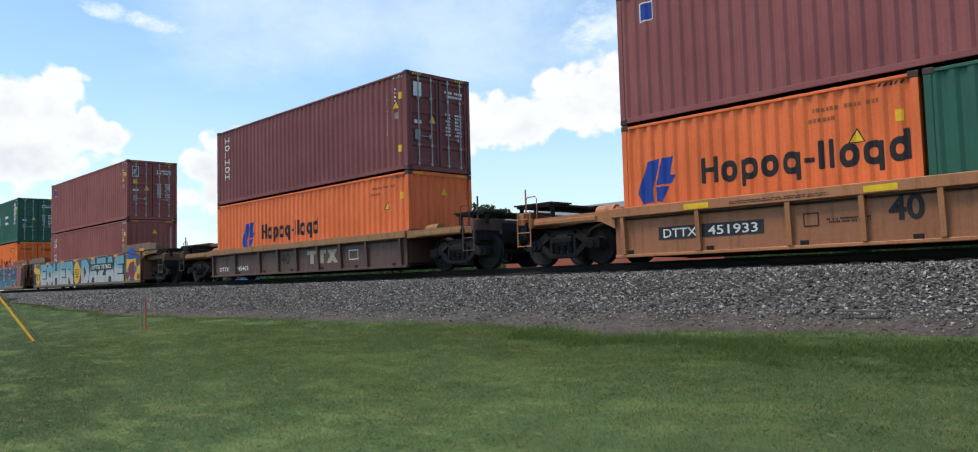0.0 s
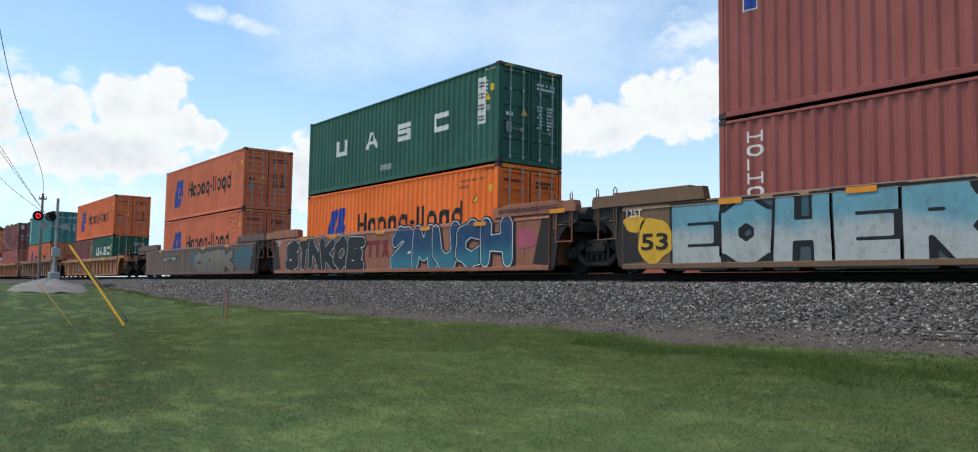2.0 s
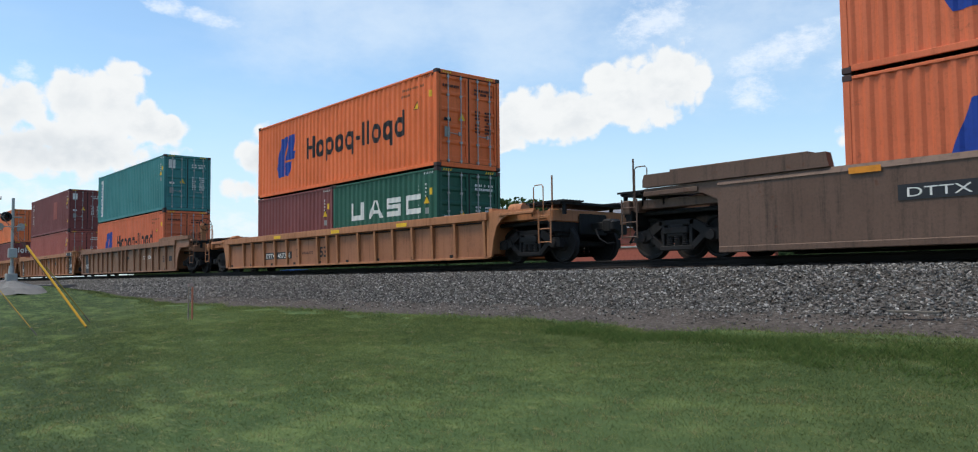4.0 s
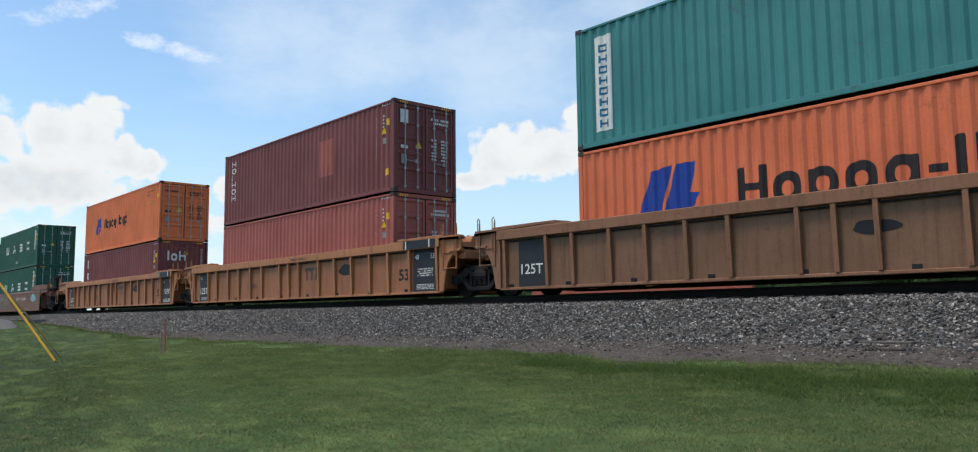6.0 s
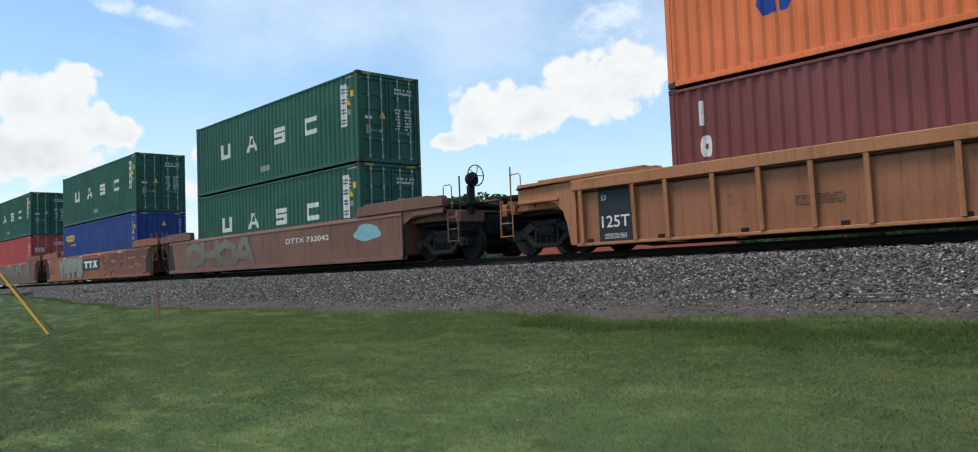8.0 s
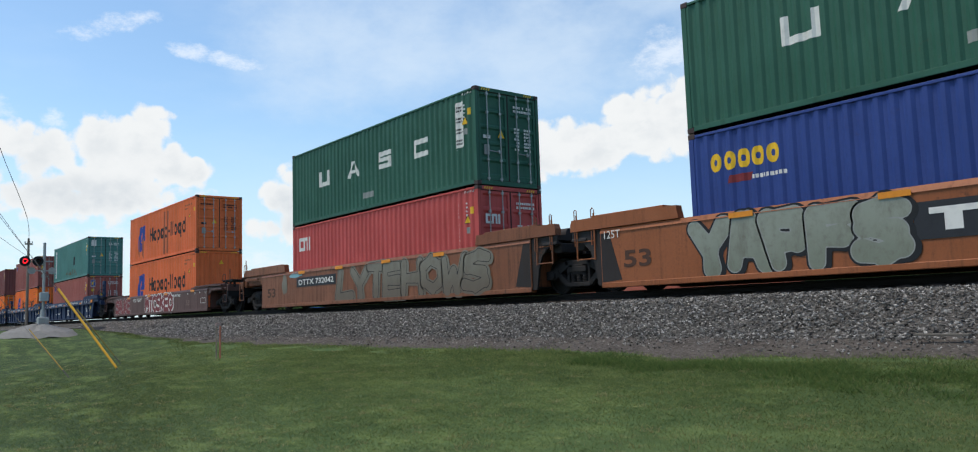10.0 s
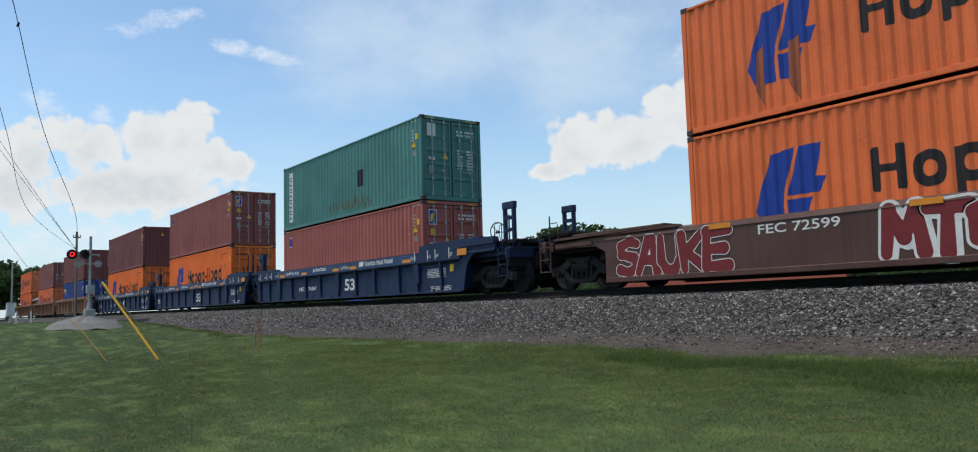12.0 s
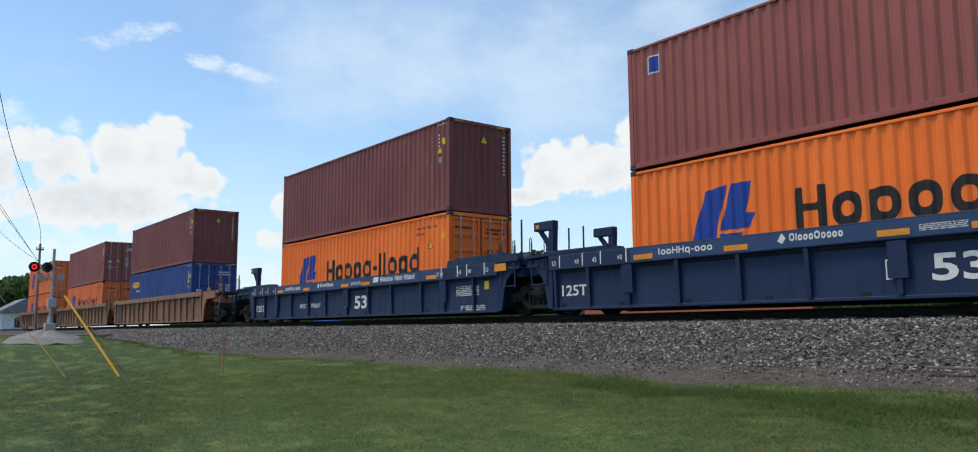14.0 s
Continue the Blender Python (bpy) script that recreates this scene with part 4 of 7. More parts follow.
def marks_spaced(c, L, H, door):
    h, z, t, w = 0.58, 1.28, 0.16, 0.80
    k = L / L40
    for i, x in enumerate((-3.76 * k, -1.54 * k, 0.60 * k, 2.79 * k)):
        shapes = {0: [[rect(x, z, t, h), rect(x + w - t, z, t, h), rect(x + t, z, w - 2 * t, t)]],
                  1: [[[(x, z), (x + t, z), (x + 0.46, z + h), (x + 0.30, z + h)]], [[(x + w + 0.06, z), (x + w - 0.11, z), (x + 0.42, z + h), (x + 0.50, z + h)]], [rect(x + 0.2, z + 0.15, 0.42, 0.11)]],
                  2: [[rect(x, z, w, t), rect(x + w - t, z + t, t, 0.1)], [rect(x, z + 0.24, w, 0.13)], [rect(x, z + h - t, w, t), rect(x, z + 0.36, t, 0.07)]],
                  3: [[rect(x, z, t, h), rect(x + t, z, w - t, t), rect(x + t, z + h - t, w - t, t)]]}[i]
        for j, g in enumerate(shapes):
            mark(c, g, WHITE, L, ("spaced", H, i, j), "large white plain shape")
    if L > 7:
        mark(c, [rect(5.06, 1.2, 0.42, 1.36)], WHITE, L, ("slab", H), "white panel")
        r = random.Random(6)
        for i in range(4):
            mark(c, bars(r, 5.10, 1.28 + i * 0.33, 0.34, 0.2, 2, 0.95), LETTER, L, ("slabtext", H, i), "", True).location.y = -0.004
        mark(c, [rect(-0.5, 0.42, 0.75, 0.2)], SILVER, L, ("patch", H))
    common_marks(c, L, H, door, WHITE, 5)


def column_word(c, L, H, code, x, z_top, h, mat, key, w=None):
    z = z_top
    for i, ch in enumerate(code):
        for g in word_shapes(ch, x, z - h, h, w or h * 1.1):
            mark(c, g, mat, L, (key, H, i), "plain white shape in a column")
        z -= h * 1.22


def marks_column(c, L, H, door):
    column_word(c, L, H, "hOlhOh", -5.42, H - 0.32, 0.23, WHITE, "colw", 0.36)
    common_marks(c, L, H, door, WHITE, 6)
    if door:
        end_mark(c, [rect(-0.96, H - 0.72, 0.3, 0.42)], WHITE, L, -0.02)


def marks_column_patch(c, L, H, door):
    marks_column(c, L, H, door)
    mark(c, [rect(1.6, 1.0, 0.9, 1.25)], REDBROWN, L, ("fadepatch", H), "paler repainted patch")


def marks_corner_plate(c, L, H, door, tone=LOGO_BLUE):
    mark(c, [rect(-L / 2 + 0.58, H - 0.74, 0.36, 0.42)], WHITE, L, ("cp0", H))
    mark(c, [rect(-L / 2 + 0.61, H - 0.71, 0.30, 0.36)], tone, L, ("cp1", H), "small blue company plate").location.y = -0.003
    common_marks(c, L, H, door, WHITE, 8)
    if door:
        end_mark(c, [rect(-0.98, H - 0.82, 0.32, 0.52)], WHITE, L, -0.02)
        end_mark(c, [rect(-0.95, H - 0.79, 0.26, 0.46)], tone, L, -0.015)
        end_mark(c, [[(-0.92, H - 0.72), (-0.86, H - 0.72), (-0.72, H - 0.42), (-0.90, H - 0.46)]], YELLOW, L, -0.011)
        end_mark(c, [rect(-0.92, H - 1.16, 0.2, 0.2)], YELLOW, L, -0.02)


def marks_banner(c, L, H, door):
    mark(c, [rect(-5.54, 0.36, 0.5, 2.22)], WHITE, L, ("ban", H), "white vertical banner")
    for i in range(8):
        z = 0.44 + i * 0.25
        g = ring(-5.40, z, 0.24, 0.18, 0.05) if i % 2 else [rect(-5.40, z, 0.06, 0.18), rect(-5.22, z, 0.06, 0.18), rect(-5.34, z + 0.06, 0.12, 0.05)]
        mark(c, g, AQUA, L, ("ban2", H, i), "dark shape on the banner").location.y = -0.004
    common_marks(c, L, H, door, WHITE, 9)
    if door:
        end_mark(c, [rect(-0.98, H - 0.70, 0.34, 0.44)], WHITE, L, -0.02)


def marks_banner_patch(c, L, H, door):
    marks_banner(c, L, H, door)
    mark(c, [rect(1.32, 1.06, 0.45, 0.64)], BLACK, L, ("dpatch", H), "dark repair patch")
    r = random.Random(21)
    for i in range(34):
        x = -1.3 + i * 0.11 + r.uniform(-0.05, 0.05)
        w, a, b = r.uniform(0.03, 0.11), r.uniform(0.22, 0.42), r.uniform(0.10, 0.42)
        mark(c, [[(x, a), (x + w, a + 0.04), (x + w * 0.8, a + b), (x + w * 0.2, a + b * 0.9)]], RUST_SMEAR, L, ("rustband", H, i), "rusty scrape")


def marks_tex(c, L, H, door):
    column_word(c, L, H, "lol", -5.40, H - 0.35, 0.5, WHITE, "texcol", 0.26)
    common_marks(c, L, H, door, WHITE, 10)
    for g in word_shapes("loh", -0.78, H - 0.95, 0.46, 0.9):
        pts, faces = round_shape(g, 0.02)
        part("end_marking", MB().add([(L / 2 + 0.012, a, b) for a, b in pts], faces), WHITE, c)
    mark(c, [rect(4.25, 0.34, 0.85, 0.36)], YELLOW, L, ("caution", H), "yellow caution plate")
    mark(c, bars(random.Random(2), 4.33, 0.5, 0.7, 0.14, 1, 1.0), LETTER, L, ("caution2", H), "", True).location.y = -0.004


def marks_cai(c, L, H, door):
    x, z = -5.58, 1.88
    for i, g in enumerate(([rect(x, z, 0.14, 0.52), rect(x + 0.14, z, 0.24, 0.13), rect(x + 0.14, z + 0.39, 0.24, 0.13)],
                           [rect(x + 0.42, z, 0.12, 0.52), rect(x + 0.54, z + 0.39, 0.12, 0.13), rect(x + 0.66, z, 0.12, 0.52)], [rect(x + 0.84, z, 0.14, 0.52)])):
        mark(c, g, WHITE, L, ("cai", H, i), "white company badge")
        if door:
            end_mark(c, [[(-0.95 + (px - x) * 0.55, H - 1.1 + (pz - z) * 0.55) for px, pz in p] for p in g], WHITE, L, -0.02)
    common_marks(c, L, H, door, WHITE, 11)


def marks_seaco(c, L, H, door):
    word(c, "ooooo", -5.58, 2.02, 0.46, 1.6, YELLOW, L, ("sea", H))
    mark(c, [rect(-5.2, 1.72, 0.55, 0.16, 0.08)], WINE, L, ("sea2", H))
    mark(c, bars(random.Random(3), -4.6, 1.74, 0.75, 0.13, 1, 1.0), WHITE, L, ("sea3", H), "", True)
    common_marks(c, L, H, door, WHITE, 12)


def marks_plain(c, L, H, door):
    common_marks(c, L, H, door, WHITE, 13)


MARKS = {"hapag": marks_hapag, "hapag_small": marks_hapag_small, "spaced": marks_spaced, "column": marks_column, "column_patch": marks_column_patch, "plate": marks_corner_plate,
         "banner": marks_banner, "banner_patch": marks_banner_patch, "tex": marks_tex, "cai": marks_cai, "seaco": marks_seaco, "plain": marks_plain}

# ---- well cars ----
WHEEL_R = 0.457
SIDE = -1.5                  # near face of a car


def side_frame():
    """Cast side frame of a three-piece truck, near side; truck centre at 0, rail top at z = 0."""
    m = MB()
    outer = [(-1.12, 0.36), (-1.12, 0.58), (-0.78, 0.64), (-0.48, 0.80), (0.48, 0.80), (0.78, 0.64), (1.12, 0.58), (1.12, 0.36), (0.72, 0.40), (0.40, 0.17), (-0.40, 0.17), (-0.72, 0.40)]
    m.prism(outer[:3] + [(-0.72, 0.40)] + outer[11:0:-12], "y", -1.1, -0.98)
    m.prism([(-0.78, 0.64), (-0.48, 0.80), (-0.36, 0.80), (-0.36, 0.66), (-0.62, 0.50)], "y", -1.1, -0.98)
    m.prism([(0.78, 0.64), (0.48, 0.80), (0.36, 0.80), (0.36, 0.66), (0.62, 0.50)], "y", -1.1, -0.98)
    m.prism([(-1.12, 0.36), (-1.12, 0.58), (-0.70, 0.62), (-0.62, 0.46), (-0.78, 0.38)], "y", -1.12, -0.97)
    m.prism([(1.12, 0.36), (1.12, 0.58), (0.70, 0.62), (0.62, 0.46), (0.78, 0.38)], "y", -1.12, -0.97)
    m.prism([(-0.72, 0.42), (-0.60, 0.50), (-0.34, 0.26), (-0.40, 0.16)], "y", -1.1, -0.98)
    m.prism([(0.72, 0.42), (0.60, 0.50), (0.34, 0.26), (0.40, 0.16)], "y", -1.1, -0.98)
    m.box(-0.42, 0.42, -1.12, -0.96, 0.16, 0.27, 0.02)
    m.box(-0.46, 0.46, -1.1, -0.98, 0.69, 0.82, 0.02)
    for s in (-1, 1):
        m.box(s * 0.36 - 0.04, s * 0.36 + 0.04, -1.09, -0.98, 0.25, 0.72, 0.01)
        m.lathe([(-1.17, 0.06), (-1.165, 0.10), (-1.10, 0.12), (-0.97, 0.12)], "y", 14, (s * 0.89, 0, WHEEL_R))
    return m


def springs():
    m = MB()
    for x in (-0.2, 0.0, 0.2):
        prof = []
        for i in range(13):
            prof.append((0.27 + i * 0.02, 0.085 if i % 2 else 0.065))
        m.lathe(prof, "z", 10, (x, -1.04, 0))
    m.box(-0.31, 0.31, -1.14, -0.94, 0.52, 0.66, 0.015)
    return m


def wheelset():
    """Two flanged wheels on an axle, centred on the axle."""
    m = MB()
    for s in (-1, 1):
        prof = [(0.68, 0.10), (0.68, 0.16), (0.70, 0.36), (0.675, 0.40), (0.675, WHEEL_R + 0.025), (0.70, WHEEL_R + 0.025), (0.715, WHEEL_R), (0.81, WHEEL_R - 0.006), (0.815, 0.40), (0.77, 0.37), (0.76, 0.18), (0.79, 0.16), (0.79, 0.10)]
        m.lathe([(s * a, r) for a, r in prof], "y", 28)
    m.lathe([(-1.05, 0.075), (1.05, 0.075)], "y", 12)
    return m


WHEELSETS = []


def truck(car, x):
    b = part("truck", cached("bolster", lambda: MB().box(-0.2, 0.2, -1.12, 1.12, 0.45, 0.72, 0.03).box(-0.12, 0.12, -0.5, 0.5, 0.7, 0.92, 0.02).box(-0.62, 0.62, -0.06, 0.06, 0.3, 0.4).mesh("truck")), TRUCK, car, "dark cast-steel wheel truck", at=(x, 0, 0))
    for s in (1, -1):
        o = part("side_frame", cached("frame", lambda: side_frame().mesh("side_frame")), TRUCK, b)
        o.scale = (1, s, 1)
        o = part("spring_nest", cached("springs", lambda: springs().mesh("spring_nest")), TRUCK, b)
        o.scale = (1, s, 1)
    for ax in (-0.89, 0.89):
        w = part("wheelset", cached("wheels", lambda: wheelset().mesh("wheelset")), TRUCK, b, "dark steel wheels on an axle", at=(ax, 0, WHEEL_R))
        WHEELSETS.append((w, ax))


def both(car, name, key, make, mat, label=""):
    """A part on the near side and its mirror image on the far side."""
    me = cached(key, lambda: make().mesh(name))
    a = part(name, me, mat, car, label)
    b = part(name, me, mat, car, label)
    b.scale = (1, -1, 1)
    return a


def grab_rail(x, z0, z1, y=SIDE - 0.04, w=0.28):
    return MB().tube([(x, y, z0), (x, y, z1 - 0.05), (x + 0.05, y, z1), (x + w - 0.05, y, z1), (x + w, y, z1 - 0.05), (x + w, y, z0)], 0.014, 6)


def brake_wheel(x, y, z):
    m = MB()
    pts = [(x, y + 0.28 * math.cos(a * 0.3927), z + 0.28 * math.sin(a * 0.3927)) for a in range(17)]
    m.tube(pts, 0.016, 6)
    for a in range(5):
        m.tube([(x + 0.02, y, z), (x, y + 0.27 * math.cos(a * 1.2566), z + 0.27 * math.sin(a * 1.2566))], 0.011, 5)
    m.lathe([(-0.10, 0.035), (0.03, 0.04)], "x", 10, (x, y, z))
    return m


def coupler(s, x0, x1):
    m = MB().box(min(s * x0, s * (x1 - 0.25)), max(s * x0, s * (x1 - 0.25)), -0.09, 0.09, 0.78, 0.98, 0.02)
    a, b = sorted((s * (x1 - 0.3), s * (x1 + 0.02)))
    m.box(a, b, -0.2, 0.2, 0.70, 1.04, 0.05)
    a, b = sorted((s * (x1 - 0.1), s * (x1 + 0.1)))
    m.box(a, b, -0.19 if s > 0 else 0.02, -0.02 if s > 0 else 0.19, 0.74, 1.0, 0.04)
    return m


def well_car(label, mat, x, half_well=8.6, top=1.64, chord=0.25, bottom=0.15, style="ribs", ends=("artic", "artic"), truck_x=9.86, coupler_x=11.8,
             step=None, trucks=(1, 1), ribs=(), deck=1.5, plate=None, chord_mat=None):
    """One unit of a double-stack car; the front is at +x. step: height of the raised end of the side from x = 6.2 outwards."""
    c = thing("well_car", label, "railcar", "cars of the train", at=(x, TRACK_Y, RAIL_Z))
    hw = half_well
    k = (hw, top, chord, bottom, style, ribs, step)
    # sides
    if style == "ribs":
        both(c, "side_plate", ("plate", k), lambda: MB().box(-hw, hw, SIDE + 0.11, SIDE + 0.14, bottom, top - chord), plate or mat)
        both(c, "top_chord", ("top", k), lambda: MB().box(-hw - 0.05, hw + 0.05, SIDE - 0.01, SIDE + 0.2, top - chord, top, 0.012), chord_mat or mat)
        both(c, "bottom_chord", ("bot", k), lambda: MB().box(-hw, hw, SIDE + 0.07, SIDE + 0.22, bottom - 0.03, bottom + 0.035, 0.01), mat)
        both(c, "pipe", ("pipe", k), lambda: MB().tube([(-hw + 0.2, SIDE + 0.07, top - chord - 0.05), (hw - 0.2, SIDE + 0.07, top - chord - 0.05)], 0.02, 6), UNDER, "thin brake pipe under the chord")
        rib = cached(("rib", top, bottom, chord), lambda: MB().prism([(SIDE + 0.0, top - chord), (SIDE + 0.11, top - chord), (SIDE + 0.11, bottom + 0.05), (SIDE + 0.05, bottom + 0.05)], "x", -0.045, 0.045).mesh("side_post"))
        for xr in ribs:
            part("side_post", rib, mat, c, at=(xr, 0, 0))
            part("side_post", rib, mat, c, at=(xr, 0, 0)).scale = (1, -1, 1)
    else:
        both(c, "side_plate", ("plate", k), lambda: MB().box(-hw, hw, SIDE + 0.02, SIDE + 0.06, bottom, top - 0.12), mat)
        both(c, "top_chord", ("top", k), lambda: MB().prism([(SIDE - 0.0, top - 0.13), (SIDE + 0.05, top - 0.02), (SIDE + 0.2, top), (SIDE + 0.2, top - 0.13)], "x", -hw, hw), mat)
        both(c, "bottom_chord", ("bot", k), lambda: MB().box(-hw, hw, SIDE + 0.0, SIDE + 0.2, bottom - 0.05, bottom + 0.07, 0.012), mat)
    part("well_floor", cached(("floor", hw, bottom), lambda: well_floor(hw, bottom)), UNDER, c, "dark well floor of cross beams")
    for s in (1, -1):
        kind = ends[0] if s > 0 else ends[1]
        reach = (truck_x - 0.25) if kind == "artic" else (coupler_x - 0.75)
        end_x = truck_x - 0.34 if kind == "artic" else truck_x + 0.55
        # side of the end, cut out above the wheels
        e0 = hw - 0.02
        open_end = hw < 7 or (style == "smooth" and kind == "coupler")
        flat_end = chord_mat is not None
        prof = [(e0, top - 0.22), (end_x, top - 0.20), (end_x, top - 0.02), (e0, top - 0.02)] if flat_end else [(e0, top - 0.42), (e0 + 0.4, top - 0.24), (end_x, top - 0.2), (end_x, top - 0.04), (e0, top - 0.02)] if open_end else [(e0, bottom), (e0 + 0.18, bottom + 0.02), (e0 + 0.28, 0.66), (e0 + 0.40, 0.96), (e0 + 0.60, 1.14), (e0 + 0.9, 1.24), (end_x, 1.26), (end_x, top - 0.02), (e0, top - 0.02)]
        o = both(c, "end_side", ("endside", k, kind, end_x), lambda: MB().prism(prof, "y", SIDE + 0.06, SIDE + 0.12).box(e0 + 0.5, end_x, SIDE + 0.02, SIDE + 0.2, (top - 0.2) if open_end else 1.22, (top - 0.1) if open_end else 1.29, 0.01), BLACK_END if style == "smooth" and kind == "artic" else (chord_mat or mat))
        if s < 0:
            o.scale = (-1, 1, 1)
            sib = [ch for ch in c.children if ch.data == o.data and ch is not o and ch.scale[1] < 0 and ch.scale[0] > 0]
            sib[-1].scale = (-1, -1, 1)
        d = part("end_deck", cached(("deck", k, kind, reach, deck), lambda: end_deck(hw, reach, deck, kind)), BLACK_END if style == "smooth" and kind == "artic" else (chord_mat or mat), c)
        d.scale = (s, 1, 1)
        if style == "smooth" and kind == "artic":
            part("end_panel", cached(("endpanel", k), lambda: MB().prism([(hw - 0.62, bottom + 0.12), (hw - 0.02, bottom + 0.08), (hw - 0.02, top - 0.14), (hw - 0.28, top - 0.14)], "y", SIDE + 0.014, SIDE + 0.02).mesh("end_panel")), BLACK_END, c, "sooty black end of the side").scale = (s, 1, 1)
        if step:
            rise = (step if s > 0 else step[::-1])[0] if isinstance(step, tuple) else step
            rail_mesh = cached(("step", k, end_x, kind, rise), lambda: raised_end(hw, end_x, top, rise, style))
            for f in (1, -1):
                part("end_rail", rail_mesh, mat, c, "raised end of the side sill").scale = (s, f, 1)
        o = part("bulkhead", cached(("bulk", hw, deck), lambda: MB().box(hw - 0.06, hw, -1.32, 1.32, 0.2, deck + 0.02).box(hw - 0.1, hw + 0.05, -1.3, 1.3, deck - 0.1, deck + 0.06, 0.01).mesh("bulkhead")), mat, c)
        o.scale = (s, 1, 1)
        if kind == "coupler":
            part("coupler", coupler(s, truck_x + 0.3, coupler_x), UNDER, c, "dark knuckle coupler")
            part("air_hose", MB().tube([(s * (coupler_x - 0.35), -0.35, 0.8), (s * (coupler_x - 0.2), -0.38, 0.55), (s * (coupler_x - 0.02), -0.3, 0.42), (s * (coupler_x + 0.02), -0.1, 0.45)], 0.025, 6), RUBBER, c, "black rubber air hose")
            o = part("end_sill", cached(("esill", coupler_x), lambda: MB().box(coupler_x - 0.95, coupler_x - 0.75, -1.42, 1.42, 0.98, 1.28, 0.02).box(truck_x + 0.2, coupler_x - 0.75, -0.3, 0.3, 0.78, 1.2, 0.02).mesh("end_sill")), mat, c)
            o.scale = (s, 1, 1)
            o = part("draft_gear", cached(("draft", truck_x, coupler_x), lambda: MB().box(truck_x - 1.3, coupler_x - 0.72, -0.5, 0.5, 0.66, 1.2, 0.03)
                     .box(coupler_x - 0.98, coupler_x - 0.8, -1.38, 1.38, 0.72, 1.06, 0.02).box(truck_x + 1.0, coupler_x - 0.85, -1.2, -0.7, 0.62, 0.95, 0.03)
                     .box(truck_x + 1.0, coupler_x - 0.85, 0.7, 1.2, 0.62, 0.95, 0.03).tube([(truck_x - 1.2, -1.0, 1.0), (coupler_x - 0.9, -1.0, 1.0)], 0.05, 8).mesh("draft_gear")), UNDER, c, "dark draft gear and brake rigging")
            o.scale = (s, 1, 1)
            xs_ = coupler_x - 0.9
            for off, nm in ((0.0, 0), (0.0, 1)):
                sgn = -1 if nm == 0 else 1
                o = part("ladder", cached(("ladder", coupler_x), lambda: ladder(xs_)), mat, c, "steel corner ladder")
                o.scale = (s, -sgn, 1)
            o = part("grab_rail", cached(("grab", coupler_x, deck), lambda: grab_rail(truck_x + 0.5, 1.1, deck + 0.5, SIDE + 0.1, 0.34).tube([(truck_x + 1.0, SIDE + 0.25, 1.1), (truck_x + 1.0, SIDE + 0.25, deck + 0.72)], 0.022, 6).mesh("grab_rail")), mat, c)
            o.scale = (s, 1, 1)
            walkway(c, s, truck_x + 0.1, coupler_x - 0.5)
        else:
            o = part("grab_rail", cached(("grab2", truck_x, deck), lambda: grab_rail(hw + 0.18, 1.1, 1.98, SIDE + 0.02, 0.10).tube([(hw + 0.22, SIDE + 0.05, 0.75), (hw + 0.22, SIDE + 0.05, 1.85)], 0.024, 6)
                                             .tube([(hw + 0.8, SIDE + 0.05, 0.75), (hw + 0.8, SIDE + 0.05, 1.85)], 0.024, 6).tube([(hw + 0.76, SIDE + 0.02, 1.1), (hw + 0.76, SIDE + 0.02, 1.96), (hw + 0.80, SIDE + 0.02, 1.99), (hw + 0.84, SIDE + 0.02, 1.96), (hw + 0.84, SIDE + 0.02, 1.1)], 0.014, 6).tube([(hw + 0.22, SIDE + 0.05, 0.78), (hw + 0.8, SIDE + 0.05, 0.78)], 0.014, 6)
                                             .tube([(hw + 0.22, SIDE + 0.05, 1.2), (hw + 0.8, SIDE + 0.05, 1.2)], 0.014, 6).mesh("grab_rail")), mat, c)
            o.scale = (s, 1, 1)
            if s > 0:
                part("articulation", cached(("art", truck_x), lambda: MB().box(truck_x - 0.7, truck_x + 0.7, -0.35, 0.35, 0.92, 1.3, 0.05).mesh("articulation")), UNDER, c)
    if trucks[0]:
        truck(c, truck_x)
    if trucks[1]:
        truck(c, -truck_x)
    return c


def well_floor(hw, bottom):
    m = MB().box(-hw, hw, -1.33, 1.33, bottom + 0.06, bottom + 0.1)
    x = -hw + 0.3
    while x < hw:
        m.box(x, x + 0.16, -1.4, 1.4, bottom - 0.02, bottom + 0.12)
        x += 1.9
    return m.mesh("well_floor")


def end_deck(hw, reach, deck, kind):
    """Deck over the truck: a tapering box beam with side wings."""
    m = MB()
    m.prism([(hw, 1.0), (hw, deck - 0.04), (reach, deck - (0.1 if kind == "artic" else 0.25)), (reach, 1.0)], "y", -0.55, 0.55)
    m.prism([(hw, deck - 0.12), (hw, deck), (hw + 0.9, deck - 0.03), (hw + 0.9, deck - 0.16)], "y", -1.34, 1.34)
    for y in (-1.2, 1.0):
        m.box(hw, reach - 0.2, y, y + 0.2, min(1.08, deck - 0.2), min(1.28, deck - 0.02), 0.015)
    m.box(reach - 0.35, reach - 0.1, -1.3, 1.3, min(1.02, deck - 0.24), min(1.26, deck - 0.01), 0.015)
    m.lathe([(0, 0.17), (0.5, 0.17)], "x", 14, (hw + 0.35, -0.85, deck - 0.0))
    return m.mesh("end_deck")


